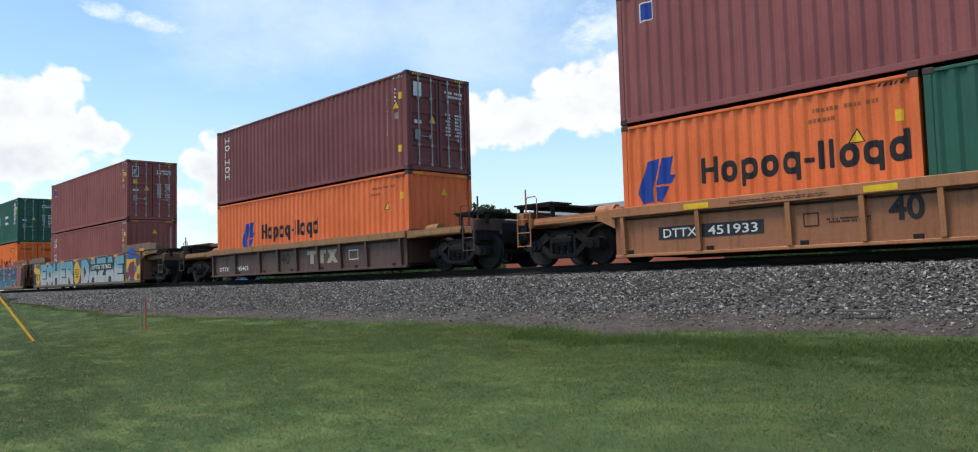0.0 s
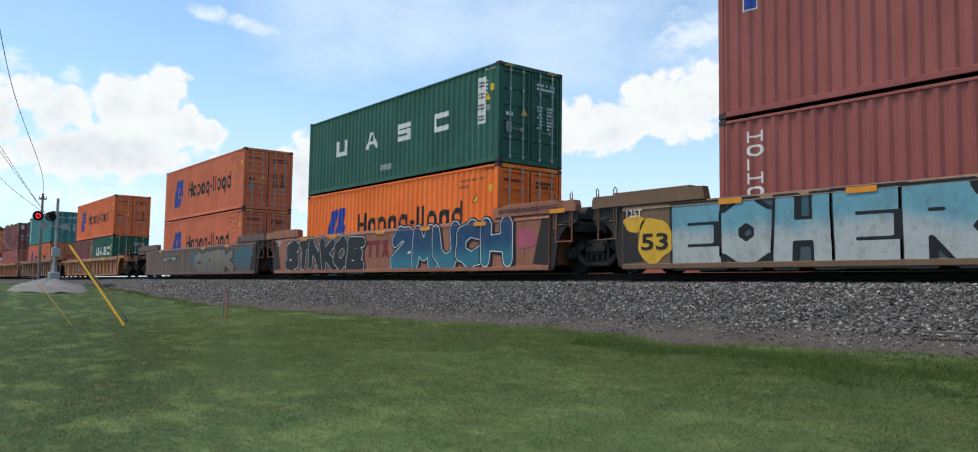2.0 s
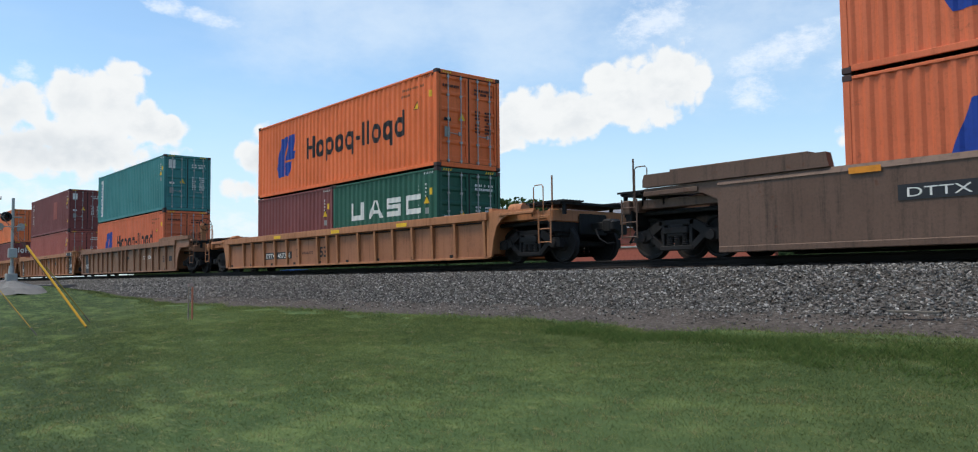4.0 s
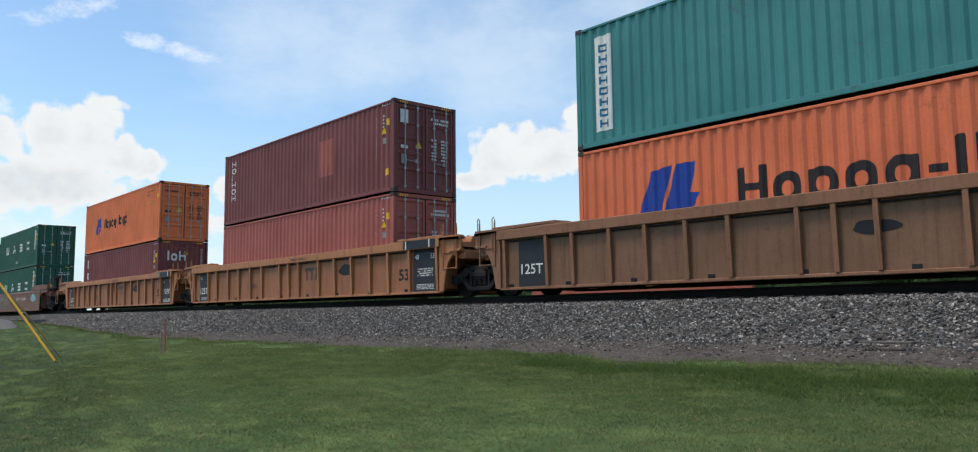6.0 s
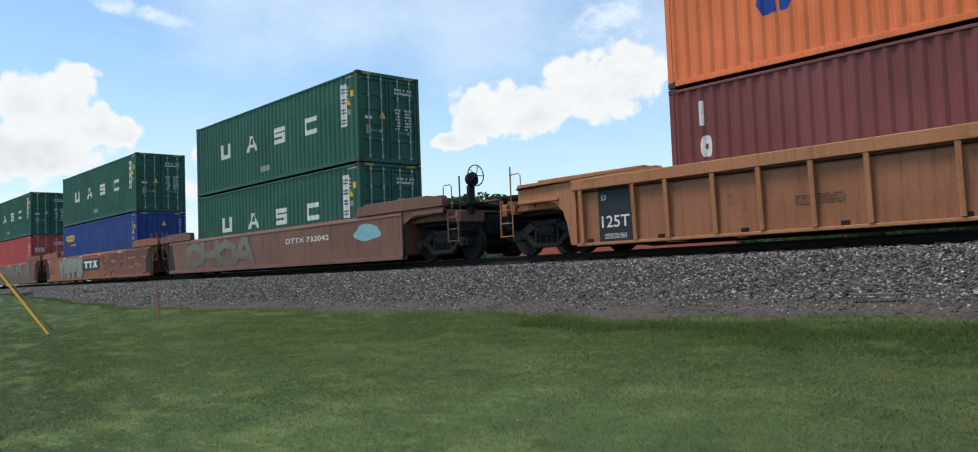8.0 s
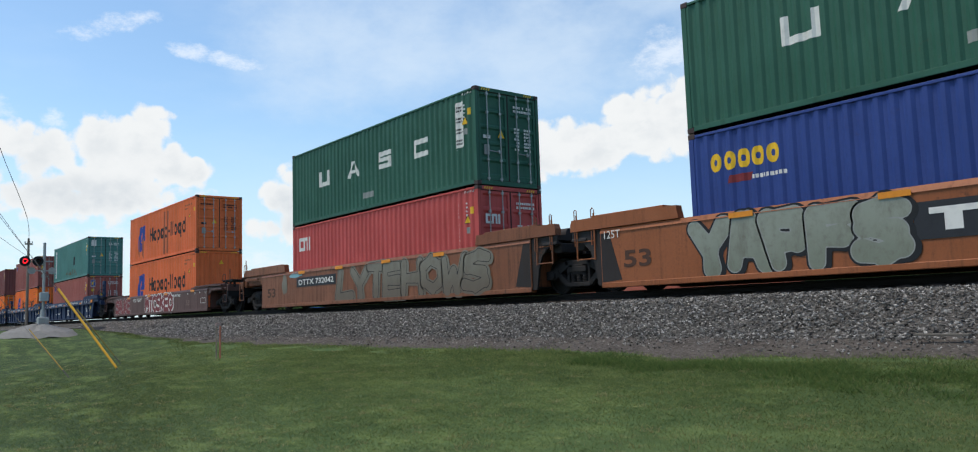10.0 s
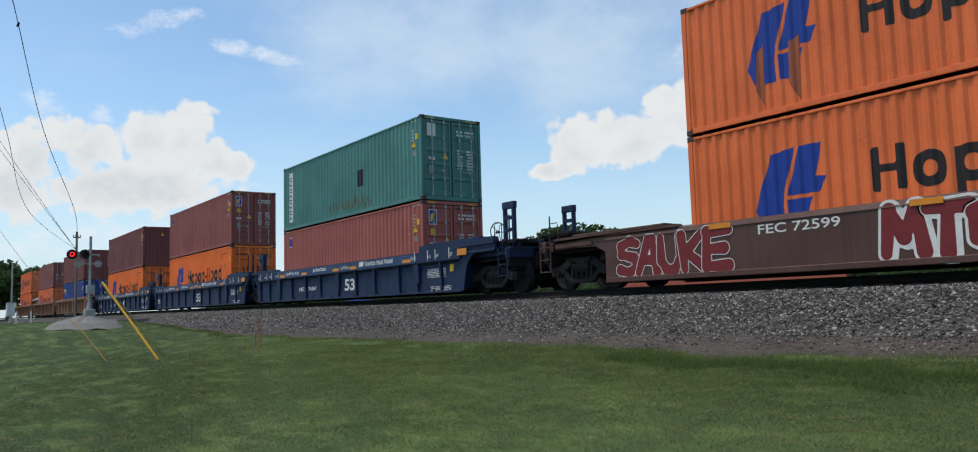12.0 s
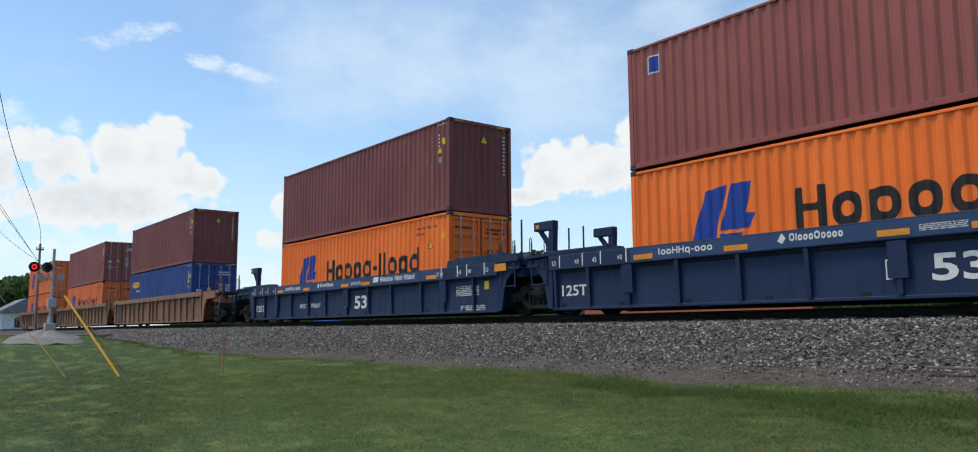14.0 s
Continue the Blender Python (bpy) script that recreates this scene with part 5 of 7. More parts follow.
def raised_end(hw, end_x, top, step, style):
    m = MB()
    y1 = SIDE + (0.22 if style == "ribs" else 0.2)
    a = 6.25
    m.prism([(a, top - 0.01), (a + 0.06, step), (end_x - 0.05, step), (end_x, step - 0.12), (end_x, top - 0.01)], "y", SIDE, y1)
    m.box(a + 0.4, end_x - 0.7, SIDE + 0.02, SIDE + 0.32, step - 0.004, step + 0.05, 0.01)
    return m.mesh("end_rail")


def ladder(x):
    m = MB()
    for dx in (0.0, 0.42):
        m.tube([(x + dx - 0.3, SIDE + 0.03, 0.45), (x + dx - 0.3, SIDE + 0.03, 1.30)], 0.02, 6)
    for z in (0.48, 0.80, 1.12):
        m.tube([(x - 0.3, SIDE + 0.03, z), (x + 0.12, SIDE + 0.03, z)], 0.014, 6)
    return m.mesh("ladder")


def walkway(car, s, x0, x1):
    """Grated crossover platform: slats on three bearers."""
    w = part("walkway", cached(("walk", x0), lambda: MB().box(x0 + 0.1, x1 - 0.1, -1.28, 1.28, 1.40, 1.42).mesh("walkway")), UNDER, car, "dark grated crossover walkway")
    w.scale = (s, 1, 1)
    slat = cached(("slat", x0), lambda: MB().box(x0, x1, 0.0, 0.05, 1.46, 1.5).mesh("slat"))
    bearer = cached(("bearer", x0), lambda: MB().box(0, 0.05, -1.3, 1.3, 1.42, 1.46).mesh("bearer"))
    leg = cached("walk_leg", lambda: MB().box(0, 0.05, -0.05, 0.05, 1.15, 1.40).mesh("leg"))
    for i in range(7):
        part("slat", slat, UNDER, w, at=(0, -1.3 + i * 0.11, 0))
        part("slat", slat, UNDER, w, at=(0, 1.25 - i * 0.11, 0))
    for x in (x0 + 0.1, (x0 + x1) / 2, x1 - 0.15):
        part("bearer", bearer, UNDER, w, at=(x, 0, 0))
        for y in (-1.15, 1.15):
            part("leg", leg, UNDER, w, at=(x, y, 0))


def tower(x, z0, z1, y=-1.15, w=0.5, label="upright steel bracket with round holes"):
    m = MB()
    m.box(x, x + 0.09, y, y + 0.12, z0, z1, 0.01).box(x + w - 0.09, x + w, y, y + 0.12, z0, z1, 0.01)
    for z in np.linspace(z0 + 0.1, z1 - 0.16, 4):
        m.box(x + 0.09, x + w - 0.09, y + 0.01, y + 0.11, z, z + 0.10)
    m.box(x - 0.02, x + w + 0.02, y - 0.01, y + 0.13, z1 - 0.2, z1, 0.01)
    return m


def arm_bracket(x, z0, z1, y, reach):
    """A raised bracket: a block at the top with a slanting strut."""
    m = MB().box(x, x + reach, y, y + 0.2, z1 - 0.24, z1, 0.015)
    m.prism([(x + reach - 0.22, z0), (x + reach - 0.04, z0), (x + reach, z1 - 0.22), (x + reach - 0.18, z1 - 0.22)], "y", y + 0.02, y + 0.18)
    m.prism([(x + 0.1, z1 - 0.24), (x + 0.24, z1 - 0.24), (x + reach - 0.1, z0 + 0.25), (x + reach - 0.16, z0 + 0.1)], "y", y + 0.06, y + 0.14)
    return m


def sign(car, body, size, x, z, mat, y=SIDE - 0.014, bold=0.0, width=None, label="", name="letter", wave=0.0):
    for piece in islands(flat_text(body, size, x, z, y, bold, width, wave)):
        part(name, piece, mat, car, label)


def panel(car, x, z, w, h, mat, y=SIDE - 0.008, label="", name="panel"):
    return part(name, MB().box(x, x + w, y, y + 0.006, z, z + h), mat, car, label)


def small_print(car, x, z, w, h, rows_, mat, seed, y=SIDE + 0.164):
    o = part("small_print", flat_shapes(bars(random.Random(seed), x, z, w, h, rows_ * 2, 0.85), y), mat, car, "rows of small bars")
    o["kind"] = "stuff"
    return o


def reflectors(car, xs_, z, mat=ORANGE_MARK, y=SIDE - 0.018):
    for x in xs_:
        part("reflector", cached("refl", lambda: MB().box(0, 0.55, 0, 0.006, 0, 0.11).mesh("reflector")), mat, car, "orange reflector strip", at=(x, y, z))


PEN = {"E": [[(1, 1), (0, 1), (0, 0), (1, 0)], [(0, 0.5), (0.8, 0.5)]], "O": [[(0.5, 1), (0.05, 0.75), (0.05, 0.25), (0.5, 0), (0.95, 0.25), (0.95, 0.75), (0.5, 1)]],
       "H": [[(0, 0), (0.05, 1)], [(1, 0), (0.95, 1)], [(0.05, 0.5), (0.95, 0.5)]], "R": [[(0, 0), (0, 1), (0.8, 1), (0.95, 0.75), (0.75, 0.5), (0.1, 0.5)], [(0.55, 0.5), (1, 0)]],
       "D": [[(0, 0), (0, 1), (0.6, 1), (1, 0.65), (1, 0.35), (0.6, 0), (0, 0)]], "A": [[(0, 0), (0.4, 1), (0.6, 1), (1, 0)], [(0.2, 0.36), (0.8, 0.36)]],
       "Z": [[(0, 1), (1, 1), (0, 0), (1, 0)]], "S": [[(1, 0.9), (0.6, 1), (0.1, 0.85), (0.1, 0.6), (0.85, 0.45), (0.95, 0.15), (0.5, 0), (0, 0.1)]], "I": [[(0.5, 0), (0.5, 1)], [(0.2, 1), (0.8, 1)]],
       "N": [[(0, 0), (0, 1), (1, 0), (1, 1)]], "K": [[(0, 0), (0, 1)], [(0.95, 1), (0.15, 0.5), (1, 0)]], "2": [[(0, 0.75), (0.3, 1), (0.8, 0.95), (0.85, 0.65), (0, 0), (1, 0.02)]],
       "M": [[(0, 0), (0.15, 1), (0.5, 0.35), (0.85, 1), (1, 0)]], "U": [[(0, 1), (0.02, 0.3), (0.3, 0), (0.7, 0), (0.98, 0.3), (1, 1)]], "C": [[(1, 0.85), (0.6, 1), (0.1, 0.8), (0.05, 0.25), (0.5, 0), (1, 0.15)]],
       "Y": [[(0, 1), (0.5, 0.45), (1, 1)], [(0.5, 0.45), (0.55, 0)]], "P": [[(0.1, 0), (0, 1), (0.8, 1), (0.95, 0.75), (0.75, 0.45), (0.1, 0.45)]], "F": [[(0.1, 0), (0, 1), (0.95, 1)], [(0.05, 0.52), (0.75, 0.52)]],
       "L": [[(0.2, 1), (0, 0), (1, 0.02)]], "T": [[(0, 1), (1, 1)], [(0.5, 1), (0.5, 0)]], "X": [[(0, 1), (1, 0)], [(0, 0), (1, 1)]], "W": [[(0, 1), (0.25, 0), (0.5, 0.6), (0.75, 0), (1, 1)]]}


def graffiti(car, body, x, z, width, height, fill, edge_mat, fat=0.16, block=False, shadow=None, sway=0.0, seed=1, y=SIDE + 0.013, close=0.10):
    """Swollen sprayed letters: a cast shadow, an outline and a filling for each, every letter lapping over the one before."""
    r = random.Random(seed)
    pitch = width / len(body)
    step = height / 34
    lap = 0 if block else close * pitch
    for k, ch in enumerate(body):
        rad = height * fat
        tilt, lift = r.uniform(-sway, sway) * 2.0, r.uniform(-sway, sway) * height
        x0, w, h = x + k * pitch - lap + rad, pitch + 2 * lap - 2 * rad, height - 2 * rad
        w = max(w, 0.12)
        gx = np.arange(x0 - rad - 0.3, x0 + w + rad + 0.4, step)
        gz = np.arange(z - 0.12, z + height + 0.3, step)
        X, Z = np.meshgrid(gx, gz, indexing="ij")
        S = np.full(X.shape, 9.0)
        for line in PEN[ch]:
            q = [(x0 + a * w + tilt * (b - 0.5) * h, z + rad + lift * 0.5 + b * h) for a, b in line]
            for (ax, az_), (bx, bz) in zip(q, q[1:]):
                ll = (bx - ax) ** 2 + (bz - az_) ** 2 + 1e-9
                u = np.clip(((X - ax) * (bx - ax) + (Z - az_) * (bz - az_)) / ll, 0, 1)
                dx, dz = abs(X - ax - u * (bx - ax)), abs(Z - az_ - u * (bz - az_))
                swell = rad * (1.0 if block else 0.86 + 0.28 * u)
                S = np.minimum(S, (np.maximum(dx * 0.97, dz) if block else np.hypot(dx, dz)) - swell)
        S = np.where(Z < z - 0.02, np.maximum(S, z - 0.02 - Z), S)
        layers = [(S - 0.018 * height, edge_mat, "sprayed_outline", "outline of a sprayed letter", 0.0016), (S, fill, "sprayed_letter", "large sprayed graffiti letter", 0.0026)]
        if shadow:
            nx, nz = max(1, int(0.07 * height / step)), max(1, int(0.03 * height / step))
            moved = np.minimum(S, np.roll(np.roll(S, nx, 0), -nz, 1))
            moved = np.minimum(moved, np.roll(np.roll(S, nx // 2, 0), -(nz // 2), 1))
            layers.insert(0, (moved - 0.05 * height, shadow, "sprayed_shadow", "dark sprayed shadow of a letter", 0.0008))
        for field, mat_, nm, lab, off in layers:
            pts, faces = cut_sheet(gx, gz, field + 1e-6)
            part(nm, MB().add([(a, y - off - 0.0018 * k, b) for a, b in pts], faces), mat_, car, lab)


def company_mark(car, x, z, w, h, mat, y):
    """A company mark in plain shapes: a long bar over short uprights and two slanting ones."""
    t = h * 0.27
    bar_ = [rect(x, z + h - t, w * 0.62, t), rect(x + w * 0.10, z, w * 0.12, h - t), rect(x + w * 0.42, z, w * 0.12, h - t)]
    pts, faces = joined(bar_)
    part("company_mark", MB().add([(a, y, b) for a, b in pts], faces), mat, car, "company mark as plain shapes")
    part("company_mark", flat_shapes([rect(x + w * 0.64, z, w * 0.13, h, w * 0.2)], y), mat, car)
    part("company_mark", flat_shapes([rect(x + w * 0.86, z, w * 0.13, h, -w * 0.2)], y - 0.002), mat, car)


def plain_word(car, code, x, z, h, width, mat, y):
    for g in word_shapes(code, x, z, h, width):
        pts, faces = round_shape(g, h / 14)
        part("company_name", MB().add([(a, y, b) for a, b in pts], faces), mat, car, "plain white shape of a company name")


def frame_stencil(car, x, z, w, h, t, mat, y):
    pts, faces = joined(ring(x, z, w, h, t))
    part("stencil", MB().add([(a, y, b) for a, b in pts], faces), mat, car)


def blot(car, cx, cz, rx, rz, mat, seed, y, n=40):
    r = random.Random(seed)
    p1, p2 = r.uniform(0, 6), r.uniform(0, 6)
    p = []
    for i in range(n):
        a = i * 6.2832 / n
        q = 1 + 0.08 * math.sin(3 * a + p1) + 0.05 * math.sin(5 * a + p2)
        p.append((cx + rx * q * math.cos(a), cz + rz * q * math.sin(a)))
    part("spray_painting", flat_shapes([p], y), mat, car, "sprayed patch of colour")


# ---- the train: distances along the train of each unit's middle at t = 0 ----
CEN = dict(A=-4.64, B=-24.36, C=-46.28, D=-65.88, E=-85.07, F=-109.35, G=-132.91, H=-152.56, I=-172.22, J=-195.89, K=-215.28, L=-234.86,
           M=-258.50, N=-282.0, O=-301.5, P=-320.98, Q=-344.72, R=-364.35, S=-383.95)
SPEED = 21.072
TRAIN = []                   # every object that rolls with the train, and its place at t = 0


def stack(key, lower, upper, top_z, off=0.0):
    """Puts the lower containers into the well and the upper one on top; top_z is the height of the roof over the rail."""
    x = CEN[key]
    up_label, up_mat, up_marks, up_door = upper
    z_mid = top_z - HC
    TRAIN.append((container(up_label, up_mat, L40, HC, up_door, up_marks), x + off, z_mid))
    for label, mat, marks, door, length, height, dx in lower:
        TRAIN.append((container(label, mat, length, height, door, marks), x + off + dx, z_mid - height - 0.018))


def fresh(car, key):
    TRAIN.append((car, CEN[key] + (0.1 if key == "P" else 0.0), 0.0))
    return car


LOW_ORANGE = "orange corrugated steel container with dark lettering in a well car"
TOP_ORANGE = "orange corrugated steel container with blue badge on another container"
PLATE = SIDE + 0.103         # lettering on the recessed plate of a ribbed car
SKIN = SIDE + 0.013          # lettering on a smooth side

POSTS_40 = (-5.96, -4.14, -2.27, -0.96, 0.27, 1.6, 2.9, 4.3, 5.96)
POSTS_53 = (-8.4, -6.95, -6.12, -5.02, -4.05, -3.04, -2.07, -0.67, 0.0, 0.72, 2.08, 3.1, 4.12, 5.16, 6.15, 7.22, 8.5)
POSTS_BLUE = (-8.45, -7.3, -6.05, -4.64, -3.12, -1.65, 0.0, 1.55, 3.04, 4.81, 6.03, 7.5)

# A: tan forty-foot car
car = fresh(well_car("tan forty-foot well car with a dark number panel", TAN, 0, 6.2, 1.15, 0.2, 0.12, "ribs", ("coupler", "coupler"), 8.0, 9.86, None, (1, 1), POSTS_40, 1.15, TAN_PLATE), "A")
panel(car, -5.1, 0.42, 2.32, 0.26, PANEL_BLACK, PLATE)
sign(car, "DTTX", 0.25, -4.98, 0.46, WHITE, PLATE - 0.006, 0.002, 0.78)
sign(car, "451933", 0.25, -3.95, 0.46, WHITE, PLATE - 0.006, 0.002, 1.05)
sign(car, "40", 0.56, -0.56, 0.5, LETTER, PLATE, 0.015, 0.56)
small_print(car, -1.6, 0.52, 0.75, 0.1, 1, LETTER, 2, PLATE)
frame_stencil(car, -2.02, 0.48, 0.28, 0.24, 0.02, LETTER, PLATE)
reflectors(car, (-4.4, -0.9, 3.0), 0.98, YELLOW)
small_print(car, -3.4, 1.0, 1.9, 0.07, 1, LETTER, 4, SIDE - 0.014)
stack("A", [(LOW_ORANGE, ORANGE, "hapag", False, L20, STD, -3.06), ("dark green twenty-foot container in a tan well car", GREEN, "plain", True, L20, STD, 3.06)],
      ("maroon corrugated forty-foot container stacked on two short ones", MAROON, "plate", True), 5.86)

# B: grimy brown forty-foot car
car = fresh(well_car("grimy dark brown forty-foot well car with pale lettering", BROWN_DARK, 0, 6.2, 1.16, 0.2, 0.16, "ribs", ("coupler", "coupler"), 8.0, 9.86, None, (1, 1), POSTS_40, 1.15, None, BROWN_TOP), "B")
company_mark(car, 0.88, 0.40, 1.83, 0.42, FADED, PLATE)
sign(car, "DTTX", 0.22, -5.5, 0.33, WHITE, PLATE, 0.002, 0.75)
sign(car, "745465", 0.22, -4.17, 0.33, WHITE, PLATE, 0.002, 0.96)
sign(car, "40", 0.5, -0.82, 0.46, LETTER, PLATE, 0.01, 0.58)
frame_stencil(car, 3.3, 0.45, 0.5, 0.3, 0.025, WHITE, PLATE)
stack("B", [(LOW_ORANGE, ORANGE, "hapag_small", False, L40, STD, 0.0)], ("dark maroon corrugated container with a column of white shapes", MAROON_DARK, "column", True), 5.83)

MURAL = []
# C, D, E: smooth-sided cars covered in spray paint
SM = dict(half_well=8.55, top=1.53, bottom=0.12, style="smooth", step=1.79, deck=1.5)
car = fresh(well_car("yellow-brown smooth-sided well car covered in pale blue graffiti", YELLOWISH, 0, ends=("coupler", "artic"), trucks=(1, 0), **SM), "C")
part("spray_painting", flat_shapes([[(-7.1, 0.16), (6.5, 0.16), (6.7, 1.38), (-7.2, 1.38)]], SIDE + 0.017), SPRAY_SHADE, car, "dark sprayed background")
graffiti(car, "EOHER", -7.1, 0.13, 6.1, 1.28, SPRAY_PALE, BLACK, 0.15, True, BLACK, 0.02, 3)
graffiti(car, "DAZAE", 0.3, 0.13, 6.2, 1.28, SPRAY_PALE, BLACK, 0.15, True, BLACK, 0.02, 4)
blot(car, -0.35, 0.75, 0.55, 0.58, OCHRE, 4, SIDE + 0.002)
small_print(car, -0.7, 0.5, 0.7, 0.5, 2, LETTER, 9, SIDE - 0.001)
panel(car, 1.84, 0.78, 3.2, 0.34, PANEL_BLACK, SIDE - 0.006)
sign(car, "DTTX 727852", 0.26, 2.05, 0.86, WHITE, SIDE - 0.012, 0.004, 2.75)
part("spray_painting", flat_shapes([[(6.75, 0.18), (8.5, 0.18), (8.5, 1.34), (6.85, 1.34)]], SIDE + 0.0165), OCHRE, car, "yellow sprayed ground")
for cx, cz, rx, rz, tone in ((8.25, 1.1, 0.3, 0.28, BROWN_DARK), (6.95, 0.42, 0.22, 0.2, BROWN_DARK), (8.3, 0.35, 0.2, 0.14, BROWN_DARK), (7.5, 0.66, 0.42, 0.42, WINE), (7.55, 1.27, 0.78, 0.09, LOGO_BLUE),
                             (7.5, 0.22, 0.36, 0.08, LOGO_BLUE), (7.98, 0.72, 0.14, 0.16, AQUA), (7.06, 0.68, 0.10, 0.14, AQUA)):
    MURAL.append(tone)
    blot(car, cx, cz, rx, rz, tone, 70 + len(MURAL), SIDE + 0.0155 - 0.0012 * len(MURAL))
blot(car, 7.5, 1.53, 0.42, 0.17, LOGO_BLUE, 69, SIDE - 0.004)
for i, (bx, bz, bw, bh) in enumerate(((9.1, 1.38, 0.35, 0.09), (-7.6, 0.7, 0.5, 0.5), (-8.2, 1.1, 0.3, 0.2))):
    blot(car, bx, bz, bw, bh, OCHRE, 50 + i, SIDE + (0.012 if abs(bx) < 8.5 else 0.05))
sign(car, "53", 0.5, -7.98, 0.5, LETTER, SIDE + 0.004, 0.01, 0.76)
sign(car, "125T", 0.24, -8.4, 1.24, WHITE, SIDE - 0.012)
reflectors(car, (-5.9, -3.2, -0.9, 1.9, 5.2), 1.36, ORANGE_MARK, SIDE - 0.014)
reflectors(car, (8.5,), 1.5, ORANGE_MARK, SIDE - 0.014)
stack("C", [("brown-red corrugated container with white shapes in a graffitied car", BROWNRED, "column", False, L40, HC, 0.0)],
      ("brown-red corrugated container with a blue corner plate on another", BROWNRED, "plate", True), 6.06)

car = fresh(well_car("rust-brown smooth-sided well car with blue and black graffiti", RUST_PINK, 0, ends=("artic", "artic"), trucks=(1, 0), **SM), "D")
graffiti(car, "SINKOE", -7.3, 0.14, 6.3, 1.22, BLACK, WHITE, 0.16, False, BLACK, 0.09, 5)
graffiti(car, "2MUCH", 1.0, 0.15, 6.0, 1.34, SPRAY_DEEP, WHITE, 0.165, False, BLACK, 0.05, 6)
company_mark(car, -0.78, 0.58, 1.55, 0.56, WINE, SKIN)
blot(car, -1.2, 1.2, 0.3, 0.12, CYAN, 3, SIDE + 0.01)
reflectors(car, (-6.0, -3.6, -0.1, 2.6, 5.4), 1.34, ORANGE_MARK, SIDE - 0.014)
reflectors(car, (8.6,), 1.5, ORANGE_MARK, SIDE - 0.014)
sign(car, "125T", 0.26, -8.3, 1.2, WHITE, SIDE - 0.012)
small_print(car, 6.5, 1.62, 2.4, 0.12, 1, BLACK, 31, SIDE - 0.012)
blot(car, 7.6, 0.9, 0.5, 0.25, PINK, 19, SIDE + 0.012)
stack("D", [(LOW_ORANGE, ORANGE_NEW, "hapag", True, L40, HC, 0.0)], ("dark green corrugated container with large white shapes on an orange one", GREEN, "spaced", True), 6.05)

car = fresh(well_car("grey-brown smooth-sided well car with faded silver graffiti", GREYISH, 0, ends=("artic", "coupler"), **SM), "E")
graffiti(car, "OSZEK", 0.6, 0.16, 5.1, 1.08, SILVER_DULL, LETTER, 0.2, False, LETTER, 0.07, 7, close=0.25)
blot(car, 7.0, 0.8, 1.2, 0.52, SPRAY_SHADE, 23, SIDE + 0.012)
blot(car, 0.1, 0.85, 0.5, 0.4, SPRAY_SHADE, 24, SIDE + 0.012)
panel(car, -5.1, 0.82, 2.6, 0.26, PANEL_BLACK, SIDE + 0.006)
sign(car, "DTTX 727852", 0.22, -4.95, 0.87, WHITE, SIDE + 0.0, 0, 2.2)
reflectors(car, (-5.9, 1.4, 4.8), 1.34, ORANGE_MARK, SIDE - 0.014)
stack("E", [(LOW_ORANGE, ORANGE_DULL, "hapag", True, L40, HC, 0.0)], (TOP_ORANGE, ORANGE_DULL, "hapag", True), 6.05)

# F: tan single car
RIB = dict(half_well=8.6, top=1.62, chord=0.24, bottom=0.15, style="ribs", ribs=POSTS_53, deck=1.5)
car = fresh(well_car("tan ribbed well car with a dark number panel", TAN, 0, ends=("coupler", "coupler"), half_well=8.6, top=1.36, chord=0.22, bottom=0.15, style="ribs", ribs=POSTS_53, deck=1.4, plate=TAN_PLATE), "F")
panel(car, -5.0, 0.42, 2.25, 0.26, PANEL_BLACK, PLATE)
sign(car, "DTTX", 0.25, -4.9, 0.46, WHITE, PLATE - 0.006, 0.002, 0.75)
sign(car, "467246", 0.25, -3.9, 0.46, WHITE, PLATE - 0.006, 0.002, 1.05)
sign(car, "53", 0.5, -0.6, 0.42, LETTER, PLATE, 0.012, 0.5)
frame_stencil(car, -2.4, 0.48, 0.3, 0.26, 0.02, LETTER, PLATE)
small_print(car, -1.9, 0.55, 0.8, 0.1, 1, LETTER, 6, PLATE)
reflectors(car, (-4.0, 0.4, 4.4), 1.18, YELLOW)
stack("F", [("maroon twenty-foot container with white column lettering", MAROON_DARK, "plain", False, L20, STD, -3.06), ("dark green twenty-foot container with white shapes", GREEN, "spaced", True, L20, STD, 3.06)],
      (TOP_ORANGE, ORANGE, "hapag", True), 5.80)

# G, H, I: tan three-unit car
car = fresh(well_car("dirty tan ribbed well car with a hand-brake wheel", TAN_DIRTY, 0, ends=("coupler", "artic"), trucks=(1, 0), plate=TAN_DIRTY_PLATE, step=(1.76, 1.67), **RIB), "G")
sign(car, "DTTX", 0.24, 3.56, 0.8, WHITE, PLATE, 0.002, 0.6)
sign(car, "785463", 0.24, 4.3, 0.8, WHITE, PLATE, 0.002, 0.74)
sign(car, "53", 0.42, 6.63, 0.6, LETTER, PLATE, 0.012, 0.52)
panel(car, 7.55, 0.62, 0.4, 0.26, PANEL_BLACK, PLATE)
panel(car, -7.95, 0.2, 0.93, 1.1, PANEL_BLACK, PLATE, name="load_panel")
sign(car, "125T", 0.34, -7.86, 0.5, WHITE, PLATE - 0.006, 0.004, 0.74)
blot(car, 0.67, 0.93, 0.4, 0.12, BLACK, 3, PLATE)
